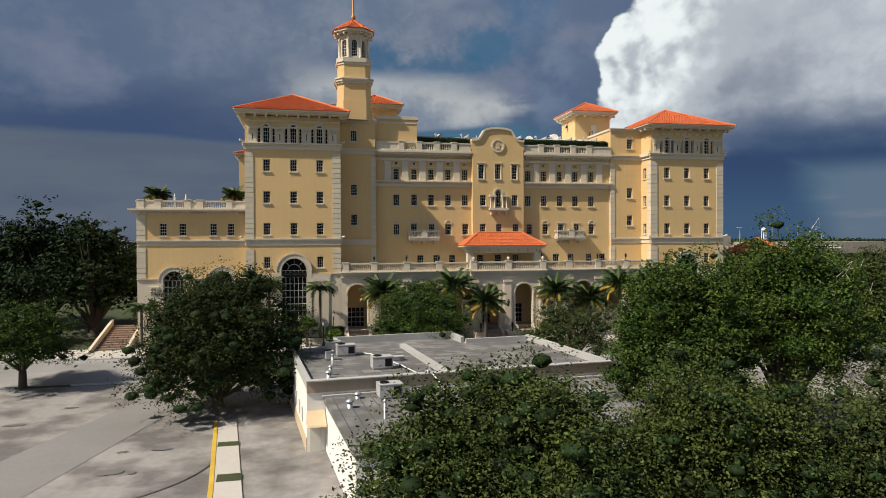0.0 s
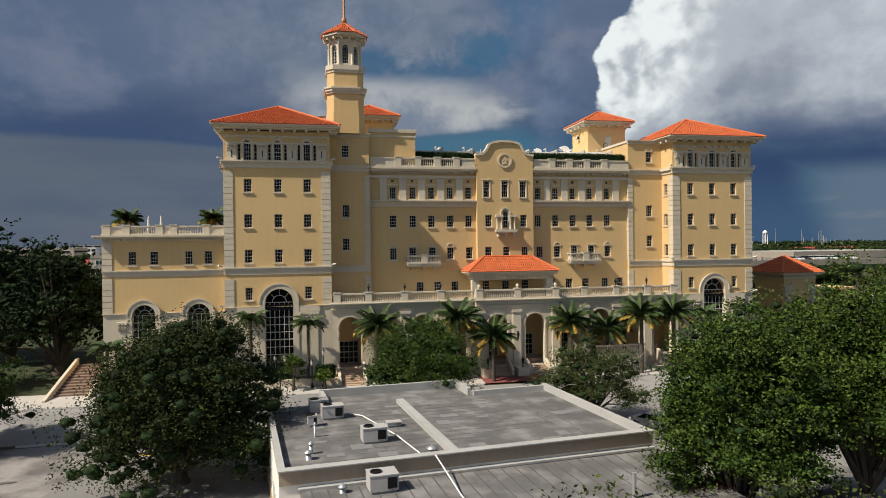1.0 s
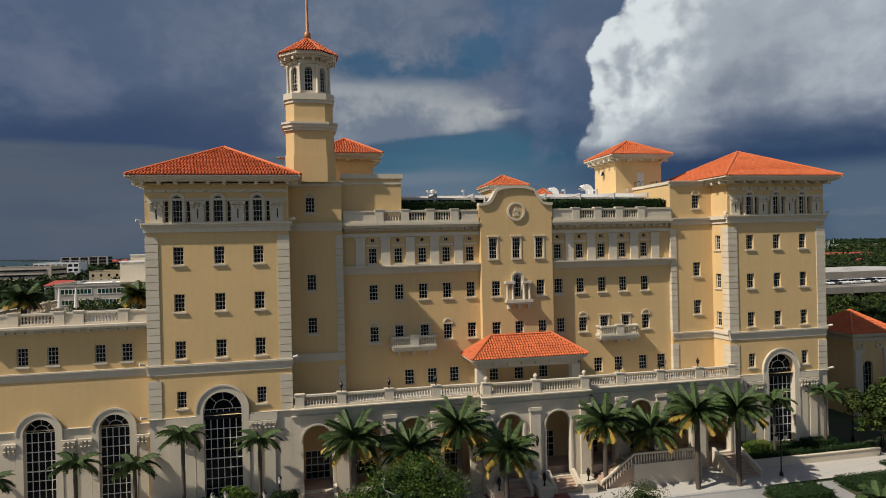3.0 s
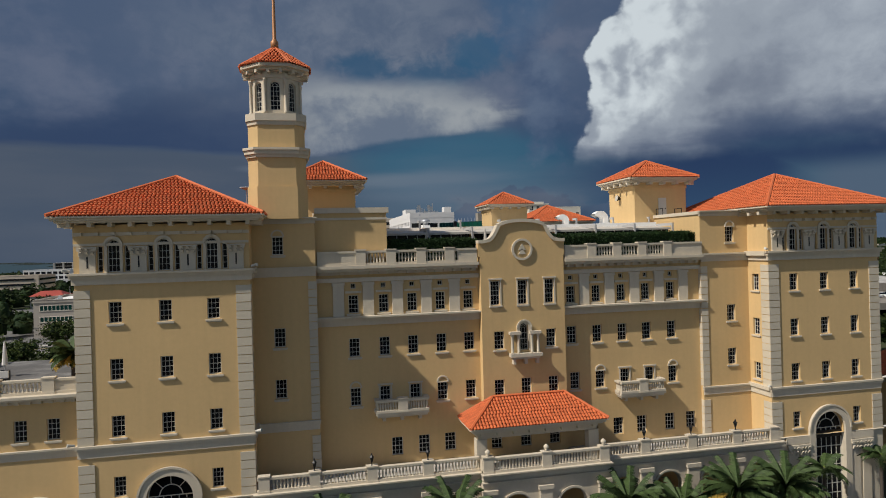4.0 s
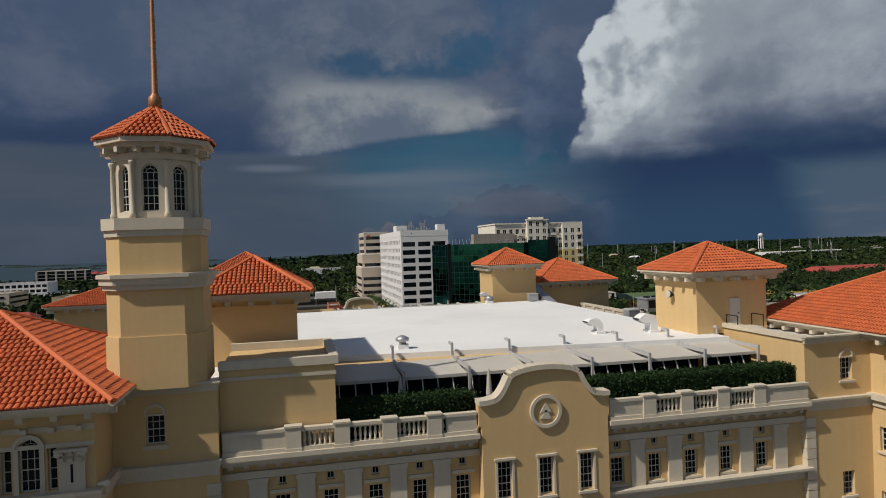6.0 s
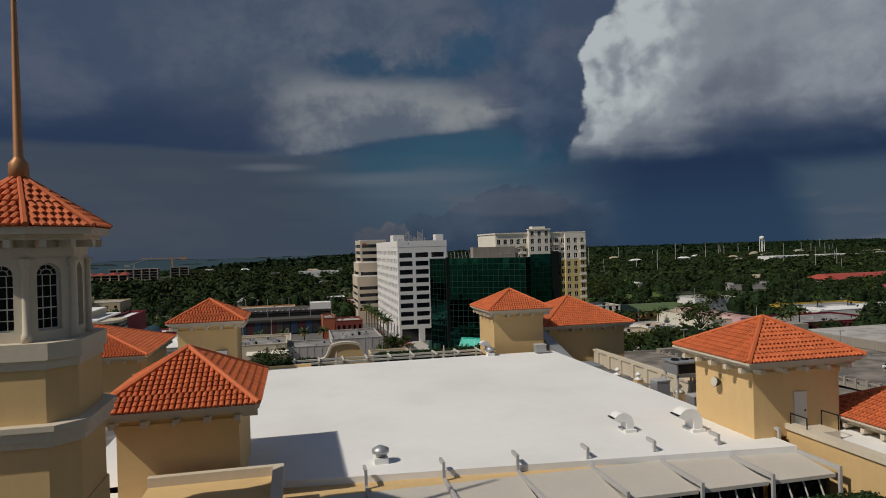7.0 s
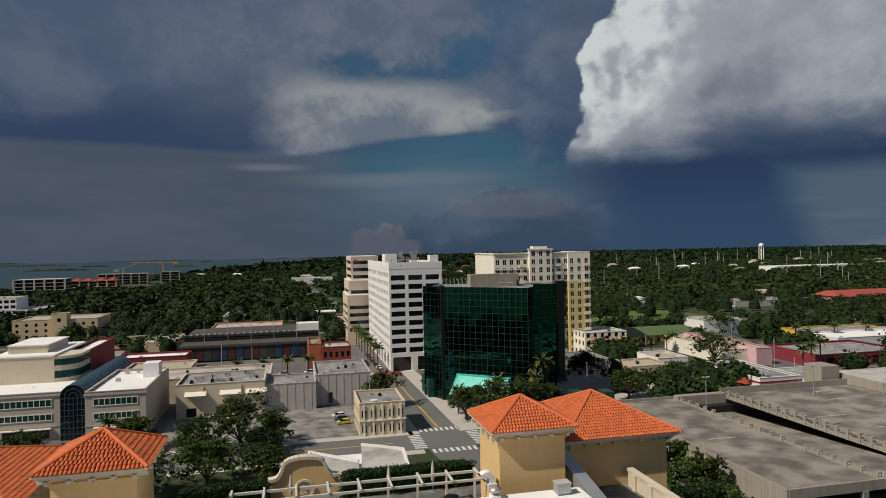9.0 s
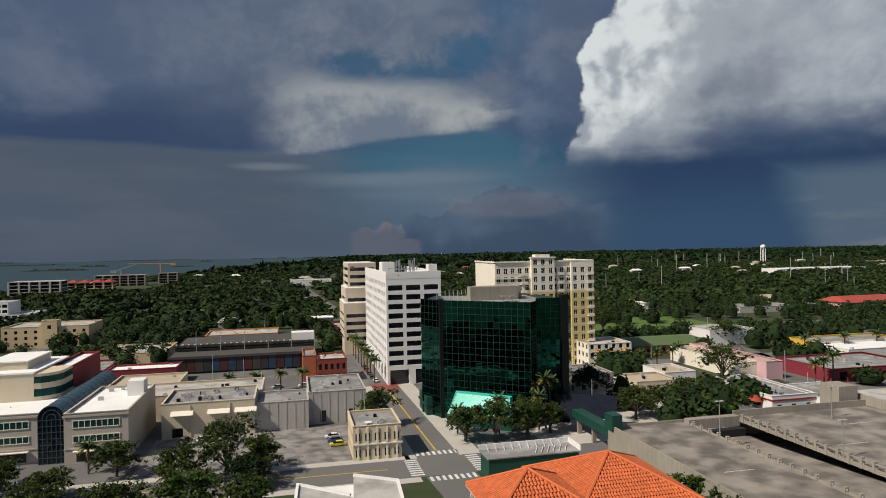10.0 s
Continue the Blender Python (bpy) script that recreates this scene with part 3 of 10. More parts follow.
def balustrade(x0, x1, y, z, h=0.9, posts=(), parent=None, spacing=0.21, turn_y=False, solid=()):
    """A base course, a top rail, piers at the given places and turned balusters between them, along x (or along y)."""
    base = Build()
    d = 0.16
    bx = (lambda a0, a1, w, z0, z1: base.box(y - w, y + w, a0, a1, z0, z1)) if turn_y else (lambda a0, a1, w, z0, z1: base.box(a0, a1, y - w, y + w, z0, z1))
    bx(x0, x1, d, z, z + 0.16)
    bx(x0, x1, d, z + h - 0.13, z + h)
    bx(x0, x1, d - 0.04, z + h - 0.18, z + h - 0.13)
    ob = part("balustrade", base, CREAM, parent or hotel)
    edges = []
    for px in posts:
        b = Build()
        w = 0.32
        for (a0, a1, ww, z0, z1) in ((px - w, px + w, d + 0.03, z, z + h + 0.02), (px - w - 0.04, px + w + 0.04, d + 0.07, z + h + 0.02, z + h + 0.1), (px - w - 0.03, px + w + 0.03, d + 0.06, z, z + 0.12)):
            if turn_y:
                b.box(y - ww, y + ww, a0, a1, z0, z1)
            else:
                b.box(a0, a1, y - ww, y + ww, z0, z1)
        o = part("pier", b, CREAM, ob)
        edges.append((px - w, px + w))
    for a0, a1 in solid:
        b = Build()
        if turn_y:
            b.box(y - 0.1, y + 0.1, a0, a1, z + 0.15, z + h - 0.12)
        else:
            b.box(a0, a1, y - 0.1, y + 0.1, z + 0.15, z + h - 0.12)
        part("panel", b, CREAM, ob)
        edges.append((a0, a1))
    key = round(h, 2)
    if key not in BALUSTER:
        k = h - 0.34
        BALUSTER[key] = Build().lathe(0, 0, 0, [(0.07, 0), (0.07, 0.1 * k), (0.04, 0.16 * k), (0.085, 0.42 * k), (0.045, 0.78 * k), (0.05, 0.86 * k), (0.07, 0.9 * k), (0.07, k)], 6).mesh("baluster", CREAM, True)
    a = x0 + spacing / 2
    while a < x1:
        if not any(e0 - 0.03 < a < e1 + 0.03 for e0, e1 in edges):
            bo = new("baluster", BALUSTER[key])
            bo.parent = ob
            bo.matrix_basis = place(y, a, z + 0.16) if turn_y else place(a, y, z + 0.16)
        a += spacing
    return ob


QUOIN = {}


def quoins(x, y, z0, z1, w=0.85, side=1, pitch=0.52, ret=0.0):
    """Alternating cream blocks up a corner; side: +1 runs from x to the right, -1 to the left; ret: how far they return along the flank."""
    z, i = z0, 0
    while z + pitch <= z1 + 0.01:
        key = (w, side, pitch, ret)
        if key not in QUOIN:
            b = Build()
            a0, a1 = (-0.035, w) if side > 0 else (-w, 0.035)
            h = pitch - 0.045
            ring0 = [(a0, -0.06), (a1, -0.06), (a1, max(ret, 0.02)), (a0, max(ret, 0.02))]
            b.prism(ring0, 0, h)
            QUOIN[key] = b.mesh("quoin", CREAM_BLOCK)
        o = under(new("quoin", QUOIN[key]), hotel)
        o.matrix_basis = place(x, y, z)
        z += pitch
        i += 1


def band(x0, x1, y, z0, z1, out=0.12, lip=0.0, name="string_course", ends=0.0):
    """A moulded horizontal band on a front wall."""
    b = Build()
    h = z1 - z0
    b.box(x0 - ends, x1 + ends, y - out * 0.5, y + 0.05, z0, z0 + h * 0.55)
    b.box(x0 - ends - out * 0.3, x1 + ends + out * 0.3, y - out, y + 0.05, z0 + h * 0.55, z0 + h * 0.82)
    b.box(x0 - ends - out * 0.6, x1 + ends + out * 0.6, y - out * 1.5 - lip, y + 0.05, z0 + h * 0.82, z1)
    return part(name, b, CREAM, hotel)


def front_wall(name, x0, x1, y, z0, z1, holes, mat, thick=0.35):
    """A front wall with openings given as (x centre, sill, width, height, arched)."""
    b = Build()
    b.panel((x0, y, z0), X_IN, Y_IN, x1 - x0, z1 - z0, [(cx - w / 2 - x0, cx + w / 2 - x0, s - z0, s + h - z0, a) for cx, s, w, h, a in holes], thick)
    return part(name, b, mat, hotel)


def side_wall(name, x, y0, y1, z0, z1, holes, mat, thick=0.35, facing=-1):
    b = Build()
    if facing < 0:
        b.panel((x, y1, z0), (0, -1, 0), (1, 0, 0), y1 - y0, z1 - z0, [(y1 - cy - w / 2, y1 - cy + w / 2, s - z0, s + h - z0, a) for cy, s, w, h, a in holes], thick)
    else:
        b.panel((x, y0, z0), (0, 1, 0), (-1, 0, 0), y1 - y0, z1 - z0, [(cy - w / 2 - y0, cy + w / 2 - y0, s - z0, s + h - z0, a) for cy, s, w, h, a in holes], thick)
    return part(name, b, mat, hotel)


TILE_ROWS = 0.3


def tile_slope(b, eave0, eave1, top0, top1, pitch=0.22, run=0.33):
    """Courses of barrel tiles on a slope bounded by an eave line and a ridge line (or point)."""
    e0, e1, t0, t1 = (Vector(p) for p in (eave0, eave1, top0, top1))
    along = (e1 - e0)
    width = along.length
    u = along.normalized()
    mid = (t0 + t1) / 2 - (e0 + e1) / 2
    up = mid - u * mid.dot(u)
    rise = up.length
    up.normalize()
    nrm = u.cross(up)
    if nrm.z < 0:
        nrm = -nrm
    a0, a1 = (t0 - e0).dot(u), (t1 - e0).dot(u)
    rows = max(1, int(rise / run))
    for i in range(rows + 1):
        s0, s1 = i * rise / (rows + 1), (i + 1) * rise / (rows + 1)
        f = (s0 + s1) / 2 / rise
        lo, hi = a0 * f, width + (a1 - width) * f
        n = int((hi - lo) / pitch)
        if n < 1:
            continue
        start = lo + ((hi - lo) - n * pitch) / 2
        for k in range(n):
            c = start + (k + 0.5) * pitch
            r = pitch * 0.42
            o0 = e0 + u * c + up * (s0 - 0.05) + nrm * 0.065
            o1 = e0 + u * c + up * s1 + nrm * 0.02
            base = len(b.v)
            for o, rr in ((o0, r), (o1, r * 0.9)):
                for q in range(5):
                    an = math.pi * q / 4
                    b.v.append(tuple(o + u * (math.cos(an) * rr) + nrm * (math.sin(an) * rr * 0.85)))
            for q in range(4):
                b.f.append((base + q, base + q + 1, base + 6 + q, base + 5 + q))
            b.f.append((base, base + 1, base + 2, base + 3, base + 4))


def hip_roof(x0, x1, y0, y1, z_eave, apex, ridge=None, fascia=0.35, soffit=1.0, brackets=True, name="roof", body=None, tiles=True, parent=None):
    """A tiled hip roof over a moulded eave with brackets beneath. ridge: the second end of a ridge line."""
    parent = parent or hotel
    a = Vector(apex)
    c = Vector(ridge) if ridge else a
    corners = [(x0, y0, z_eave), (x1, y0, z_eave), (x1, y1, z_eave), (x0, y1, z_eave)]
    if ridge and abs(a.y - c.y) > abs(a.x - c.x):
        tops = [(a, a), (a, c), (c, c), (c, a)]
    else:
        tops = [(a, c), (c, c), (c, a), (a, a)]
    deck = Build()
    tile = Build()
    for i in range(4):
        p, q = corners[i], corners[(i + 1) % 4]
        t0, t1 = tops[i]
        if (t0 - t1).length < 1e-6:
            deck.face(p, q, tuple(t0))
        else:
            deck.face(p, q, tuple(t1), tuple(t0))
        tile_slope(tile, p, q, t0, t1)
    roof = part(name, deck, TILE_FLAT, parent, "orange barrel tile hip roof")
    stuff(part("tile", tile, TILE, roof))
    hips = Build()
    for i, p in enumerate(corners):
        t = tops[i][0]
        hips.tube(tuple(Vector(p) + Vector((0, 0, 0.06))), tuple(t + Vector((0, 0, 0.08))), 0.12, 0.12, 6)
    if ridge:
        hips.tube(tuple(a + Vector((0, 0, 0.08))), tuple(c + Vector((0, 0, 0.08))), 0.12, 0.12, 6)
    part("hip_tile", hips, TILE, roof)
    f = Build()
    f.box(x0 - 0.03, x1 + 0.03, y0 - 0.03, y1 + 0.03, z_eave - 0.1, z_eave - 0.004)
    f.box(x0 + 0.12, x1 - 0.12, y0 + 0.12, y1 - 0.12, z_eave - 0.24, z_eave - 0.1)
    f.box(x0 + 0.3, x1 - 0.3, y0 + 0.3, y1 - 0.3, z_eave - 0.36, z_eave - 0.24)
    part("eave", f, CREAM, roof)
    if brackets:
        bx0, bx1, by0, by1 = body
        bb = Build().box(0 - 0.11, 0.11, -soffit + 0.35, 0, -0.22, 0).mesh("bracket", CREAM)
        for (s, e, fixed, turn) in ((bx0, bx1, by0, 0), (by0, by1, bx0, -90), (by0, by1, bx1, 90), (bx0, bx1, by1, 180)):
            n = max(2, int((e - s) / 1.05))
            for k in range(n + 1):
                v = s + (e - s) * k / n
                o = new("bracket", bb)
                o.parent = roof
                o.matrix_basis = place(v, fixed, z_eave - 0.36, 0) if turn == 0 else place(*((fixed, v) if abs(turn) == 90 else (v, fixed)), z_eave - 0.36, turn)
    return roof


def corbels(x0, x1, y, z, pitch=0.75, out=0.32):
    """Small blocks under a cornice."""
    me = Build().box(-0.1, 0.1, -out, 0.02, 0, 0.16).mesh("corbel", CREAM)
    host = part("frieze", Build().box(x0, x1, y - 0.05, y + 0.03, z - 0.03, z + 0.16), CREAM, hotel)
    n = max(1, int((x1 - x0) / pitch))
    for k in range(n):
        o = new("corbel", me)
        o.parent = host
        o.matrix_basis = place(x0 + (k + 0.5) * (x1 - x0) / n, y, z)


def acanthus(x, y, z, w=0.8, h=0.75):
    """A leafy capital block on a flat pilaster."""
    b = Build()
    b.box(x - w / 2, x + w / 2, y - 0.12, y + 0.02, z, z + h * 0.8)
    b.box(x - w / 2 - 0.08, x + w / 2 + 0.08, y - 0.24, y + 0.02, z + h * 0.84, z + h)
    for row in range(2):
        for k in range(3):
            cx = x - w / 2 + w * (k + 0.5) / 3
            zz = z + 0.1 + row * h * 0.38
            b.hexa([(cx - 0.1, y - 0.2, zz), (cx + 0.1, y - 0.2, zz), (cx + 0.1, y - 0.1, zz), (cx - 0.1, y - 0.1, zz)], [(cx - 0.06, y - 0.3, zz + h * 0.28), (cx + 0.06, y - 0.3, zz + h * 0.28), (cx + 0.05, y - 0.16, zz + h * 0.36), (cx - 0.05, y - 0.16, zz + h * 0.36)])
    for s in (-1, 1):
        b.tube((x + s * w * 0.45, y - 0.26, z + h * 0.72), (x + s * w * 0.45, y - 0.02, z + h * 0.72), 0.11, 0.11, 8)
    return part("capital", b, CREAM, hotel, "carved leafy capital")


BASE = 1.8


def arch_trim(x, y, z0, half, top, width=0.5, out=0.14, name="arch_trim", mat=None):
    """A moulded surround round an arched opening."""
    b = Build()
    r0, r1 = half, half + width
    spring = top - half
    for k in range(18):
        a0, a1 = math.pi * k / 18, math.pi * (k + 1) / 18
        ring = [(x + math.cos(a) * q, spring + math.sin(a) * q) for a, q in ((a0, r0), (a0, r1), (a1, r1), (a1, r0))]
        b.hexa([(p, y - out, q) for p, q in ring], [(p, y + 0.02, q) for p, q in ring])
        ring = [(x + math.cos(a) * q, spring + math.sin(a) * q) for a, q in ((a0, r1 - 0.09), (a0, r1 + 0.03), (a1, r1 + 0.03), (a1, r1 - 0.09))]
        b.hexa([(p, y - out - 0.06, q) for p, q in ring], [(p, y - out, q) for p, q in ring])
    for s in (-1, 1):
        xa, xb = sorted((x + s * r0, x + s * r1))
        b.box(xa, xb, y - out, y + 0.02, z0, spring)
    return part(name, b, mat or CREAM, hotel)


# -- corner towers
def tower(x0, x1, y, wins, arch_x, name_side, depth=9.6, left_open=True):
    cx = (x0 + x1) / 2
    top = 25.15
    holes = []
    for wx in wins:
        holes += [(wx, 22.45, 0.66, 1.85, True)]
        for z in (19.53, 16.27, 13.02):
            holes += [(wx, z, 0.7, 1.22, False)]
        for s in (-1, 1):
            holes += [(wx + s * 0.72, 22.45, 0.3, 1.5, False)]
    front_wall("front_wall", x0, x1, y, 8.95, top, holes + [(wins[0], 9.6, 0.64, 1.15, False), (wins[2], 9.6, 0.64, 1.15, False), (arch_x, 8.951, 2.55, 1.65, True)], STUCCO)
    front_wall("base_wall", x0, x1, y - 0.05, BASE, 8.95, [(arch_x, 3.1, 2.55, 5.849, False)], CREAM)
    flank = [(y + 1.4 + 1.5 * k, z, 0.7, 1.22, False) for k in (0,) for z in (19.53, 16.27, 13.02)]
    for xs, facing in ((x0, -1), (x1, 1)):
        hs = flank if facing < 0 else []
        side_wall("side_wall", xs, y, y + depth, BASE, top, hs, STUCCO, facing=facing)
        if hs:
            for cy, z, w, h, _ in hs:
                window(xs, cy, z, w, h, turn=-90)
    part("rear_wall", Build().box(x0, x1, y + depth - 0.3, y + depth, BASE, top), STUCCO, hotel)
    part("attic_floor", Build().box(x0 + 0.36, x1 - 0.36, y + 0.36, y + depth - 0.3, top - 0.2, top), CREAM, hotel)
    for wx in wins:
        window(wx, y, 22.45, 0.66, 1.85, 3, 4, True, sill=False)
        for s in (-1, 1):
            window(wx + s * 0.72, y, 22.45, 0.3, 1.5, 1, 4, sill=False)
        for z in (19.53, 16.27, 13.02):
            window(wx, y, z)
        arch_trim(wx, y, 22.4, 0.33, 24.3, 0.16, 0.06)
    for wx in (wins[0], wins[2]):
        window(wx, y, 9.6, 0.64, 1.15)
    # great arched window
    window(arch_x, y, 3.1, 2.55, 7.5, 6, 9, True, sill=False, depth=0.25)
    part("transom_panel", Build().box(arch_x - 1.27, arch_x + 1.27, y + 0.17, y + 0.26, 8.62, 9.12), BLACK_METAL, hotel)
    arch_trim(arch_x, y - 0.06, BASE + 0.4, 1.275, 10.6, 0.5, 0.16)
    # paired pilasters with leafy capitals at both sides of the arch, and between the attic windows
    for s in (-1, 1):
        for k in (0, 1):
            px = arch_x + s * (2.2 + 0.95 * k)
            part("pilaster", Build().box(px - 0.36, px + 0.36, y - 0.15, y - 0.04, BASE + 0.7, 7.6), CREAM, hotel)
            acanthus(px, y - 0.06, 7.6, 0.8, 0.8)
            part("pedestal", Build().box(px - 0.45, px + 0.45, y - 0.22, y - 0.04, BASE, BASE + 0.7), CREAM, hotel)
        part("entablature", Build().box(arch_x + s * 2.7 - 1.0, arch_x + s * 2.7 + 1.0, y - 0.2, y - 0.01, 8.44, 8.92), CREAM, hotel)
    mids = [wins[0] - 1.36, (wins[0] + wins[1]) / 2, (wins[1] + wins[2]) / 2, wins[2] + 1.36]
    for px in mids:
        part("pilaster", Build().box(px - 0.42, px + 0.42, y - 0.1, y + 0.01, 22.42, 23.35), CREAM, hotel)
        # raised dark strip painted as a slot's shade, nothing is cut in
        part("slot", Build().box(px - 0.04, px + 0.04, y - 0.115, y - 0.1, 22.7, 23.4), DARK, hotel)
        acanthus(px, y - 0.02, 23.35, 0.9, 0.55)
    part("pilaster", Build().box(x0 + 0.02, x1 - 0.02, y - 0.05, y + 0.01, 23.95, 24.1), CREAM, hotel)
    band(x0, x1, y, 21.75, 22.42, 0.22, 0.05, "cornice", 0.12)
    band(x0, x1, y, 11.95, 12.65, 0.14)
    band(x0, arch_x - 1.85, y, 8.75, 9.0, 0.12)
    band(arch_x + 1.85, x1, y, 8.75, 9.0, 0.12)
    part("plinth", Build().box(x0 - 0.08, x1 + 0.08, y - 0.16, y + 0.02, BASE, BASE + 0.5), CREAM, hotel)
    for z0, z1 in ((12.65, 21.75), (9.0, 11.95)):
        quoins(x0, y, z0, z1, 0.82, 1, ret=0.8)
        quoins(x1, y, z0, z1, 0.82, -1, ret=0.8)
    corbels(x0, x1, y, 24.55, 0.8)
    # bands return along the flank that faces the court
    for xs, s in ((x0, -1), (x1, 1)):
        b = Build()
        for z0, z1, o in ((21.75, 22.1, 0.1), (22.1, 22.42, 0.3), (11.95, 12.4, 0.08), (12.4, 12.65, 0.2)):
            b.box(min(xs, xs + s * o), max(xs, xs + s * o), y, y + depth, z0, z1)
        part("string_course", b, CREAM, hotel)
    hip_roof(x0 - 0.95, x1 + 0.95, y - 1.2, y + depth + 1.0, 25.6, (cx, y + depth / 2 + 0.1, 28.35), body=(x0, x1, y, y + depth), soffit=1.1)


tower(-11.95, -2.4, Y_LT, (-9.84, -7.15, -4.5), -7.17, "left")
tower(33.3, 42.65, Y_RT, (35.38, 37.95, 40.5), 38.0, "right")

# -- recessed links beside the towers
for x0, x1, wx, y in ((-2.4, 1.5, -0.83, Y_REC), (29.35, 33.3, 31.8, 48.5)):
    rows = ((23.15, 1.15), (17.3, 1.2), (14.05, 1.2))
    front_wall("front_wall", x0, x1, y, 9.0, 25.25, [(wx, z, 0.7, h, False) for z, h in rows], STUCCO)
    for i, (z, h) in enumerate(rows):
        window(wx, y, z, 0.7, h, hood="arch" if i == 0 else "")
    band(x0, x1, y, 21.75, 22.35, 0.18, 0, "cornice")
    band(x0, x1, y, 11.95, 12.55, 0.12)
    band(x0, x1, y, 25.1, 25.5, 0.16, 0.05, "coping", 0.05)
    inner, side = (x1, -1) if x0 < 0 else (x0, 1)
    for z0, z1 in ((12.6, 21.7), (9.0, 11.95)):
        quoins(inner, y, z0, z1, 0.5, side, ret=0.5)
    side_wall("side_wall", x1 if x0 < 0 else x0, y, y + (5.6 if x0 < 0 else 9.0), 9.0, 25.25, [], STUCCO, facing=1 if x0 < 0 else -1)
    part("roof_deck", Build().box(x0 + 0.05, x1 - 0.05, y + 0.3, y + 9, 24.7, 24.9), WHITE_ROOF, hotel)
part("coping", Build().box(29.25, 29.75, 48.5, 56.5, 25.25, 25.5), CREAM, hotel)
part("terrace_block", Build().box(1.52, 6.2, 48.62, 54.2, 22.2, 25.75), STUCCO, hotel)
b = Build()
b.box(1.5, 6.35, 48.5, 48.9, 25.75, 26.1)
b.box(5.95, 6.35, 48.9, 54.2, 25.75, 26.1)
b.box(1.5, 5.95, 53.9, 54.2, 25.75, 26.1)
b.box(1.53, 6.25, 48.56, 48.62, 25.3, 25.45)
part("coping", b, CREAM, hotel)

# -- long middle front
XS_L = [3.9, 5.9, 7.82, 9.76, 11.7]
XS_R = [2 * HX + 0.1 - x for x in reversed(XS_L)]
Z1, Z2, Z3, Z4 = 19.15, 16.28, 13.02, 9.55
row3 = [3.9, 5.85, 7.88, 9.76, 11.74, 13.6, 15.52, 17.5, 19.36, 21.3, 23.2, 25.15, 27.03]
row4 = [6.57, 8.4, 10.2, 13.3, 15.4, 17.5, 20.6, 22.6, 24.45, 26.7, 28.4]
holes = []
for x in XS_L + XS_R:
    holes += [(x, Z1, 0.66, 1.2, False), (x, 20.78, 0.34, 0.34, False), (x, Z2, 0.7, 1.22, False)]
for x in row3:
    holes.append((x, Z3, 0.7, 1.2, False))
for x in row4:
    holes.append((x, Z4, 0.76, 1.2, False))
front_wall("front_wall", 1.5, 12.45, Y_MAIN, 9.0, 22.1, [h for h in holes if h[0] < 12.45], STUCCO)
front_wall("front_wall", 18.45, 29.35, Y_MAIN, 9.0, 22.1, [h for h in holes if h[0] > 18.45], STUCCO)
mid = [h for h in holes if 12.45 < h[0] < 18.45]
mid += [(x, 19.3, 0.66, 1.65, False) for x in (13.45, 15.4, 17.35)] + [(15.42, 16.15, 0.62, 1.85, True), (13.65, Z2, 0.7, 1.22, False), (17.4, Z2, 0.7, 1.22, False)]
front_wall("front_wall", 12.45, 18.45, Y_REC + 0.15, 9.0, 22.6, mid, STUCCO)
for xs, f in ((12.45, -1), (18.45, 1)):
    side_wall("return_wall", xs, Y_REC + 0.15, Y_MAIN + 0.3, 9.0, 23.4, [], STUCCO, facing=f)
part("terrace_floor", Build().box(1.5, 29.4, 48.8, 55, 22.1, 22.3), GREY_ROOF, hotel)
for x in XS_L + XS_R:
    window(x, Y_MAIN, Z1, 0.66, 1.2)
    window(x, Y_MAIN, 20.78, 0.34, 0.34, 2, 1, sill=False)
    window(x, Y_MAIN, Z2)
    part("lintel", Build().box(x - 0.52, x + 0.52, Y_MAIN - 0.12, Y_MAIN + 0.01, 20.48, 20.62), CREAM, hotel)
for x in row3:
    y = Y_REC + 0.15 if 12.45 < x < 18.45 else Y_MAIN
    kind = "arch" if x in (3.9, 9.76, 21.3, 27.03) else ("lintel" if x in (5.85, 7.88, 23.2, 25.15) else "")
    window(x, y, Z3, 0.7, 1.2, hood=kind)
for x in row4:
    window(x, Y_REC + 0.15 if 12.45 < x < 18.45 else Y_MAIN, Z4, 0.76, 1.2, sill=False)
for x in (13.45, 15.4, 17.35):
    window(x, Y_REC + 0.15, 19.3, 0.66, 1.65, 3, 5, hood="lintel")
for x in (13.65, 17.4):
    window(x, Y_REC + 0.15, Z2)
window(15.42, Y_REC + 0.15, 16.15, 0.62, 1.85, 3, 4, True, sill=False)
arch_trim(15.42, Y_REC + 0.15, 16.1, 0.31, 18.0, 0.22, 0.12)
# aedicule with small columns over a bracketed balcony
b = Build()
b.box(14.3, 16.55, 47.62, 48.15, 15.75, 15.98)
b.box(14.45, 16.4, 47.72, 48.15, 15.6, 15.75)
part("balcony", b, CREAM, hotel)
for x in (14.5, 14.95, 15.9, 16.35):
    part("column", Build().lathe(x, 47.93, 15.98, [(0.13, 0), (0.1, 0.08), (0.09, 1.1), (0.14, 1.2), (0.14, 1.28)], 10), CREAM, hotel, smooth=True)
part("entablature", Build().box(14.3, 15.1, 47.76, 48.12, 17.26, 17.45).box(15.74, 16.55, 47.76, 48.12, 17.26, 17.45), CREAM, hotel)
for x in (14.6, 15.42, 16.25):
    part("console", Build().box(x - 0.1, x + 0.1, 47.78, 48.15, 15.25, 15.6), CREAM, hotel)
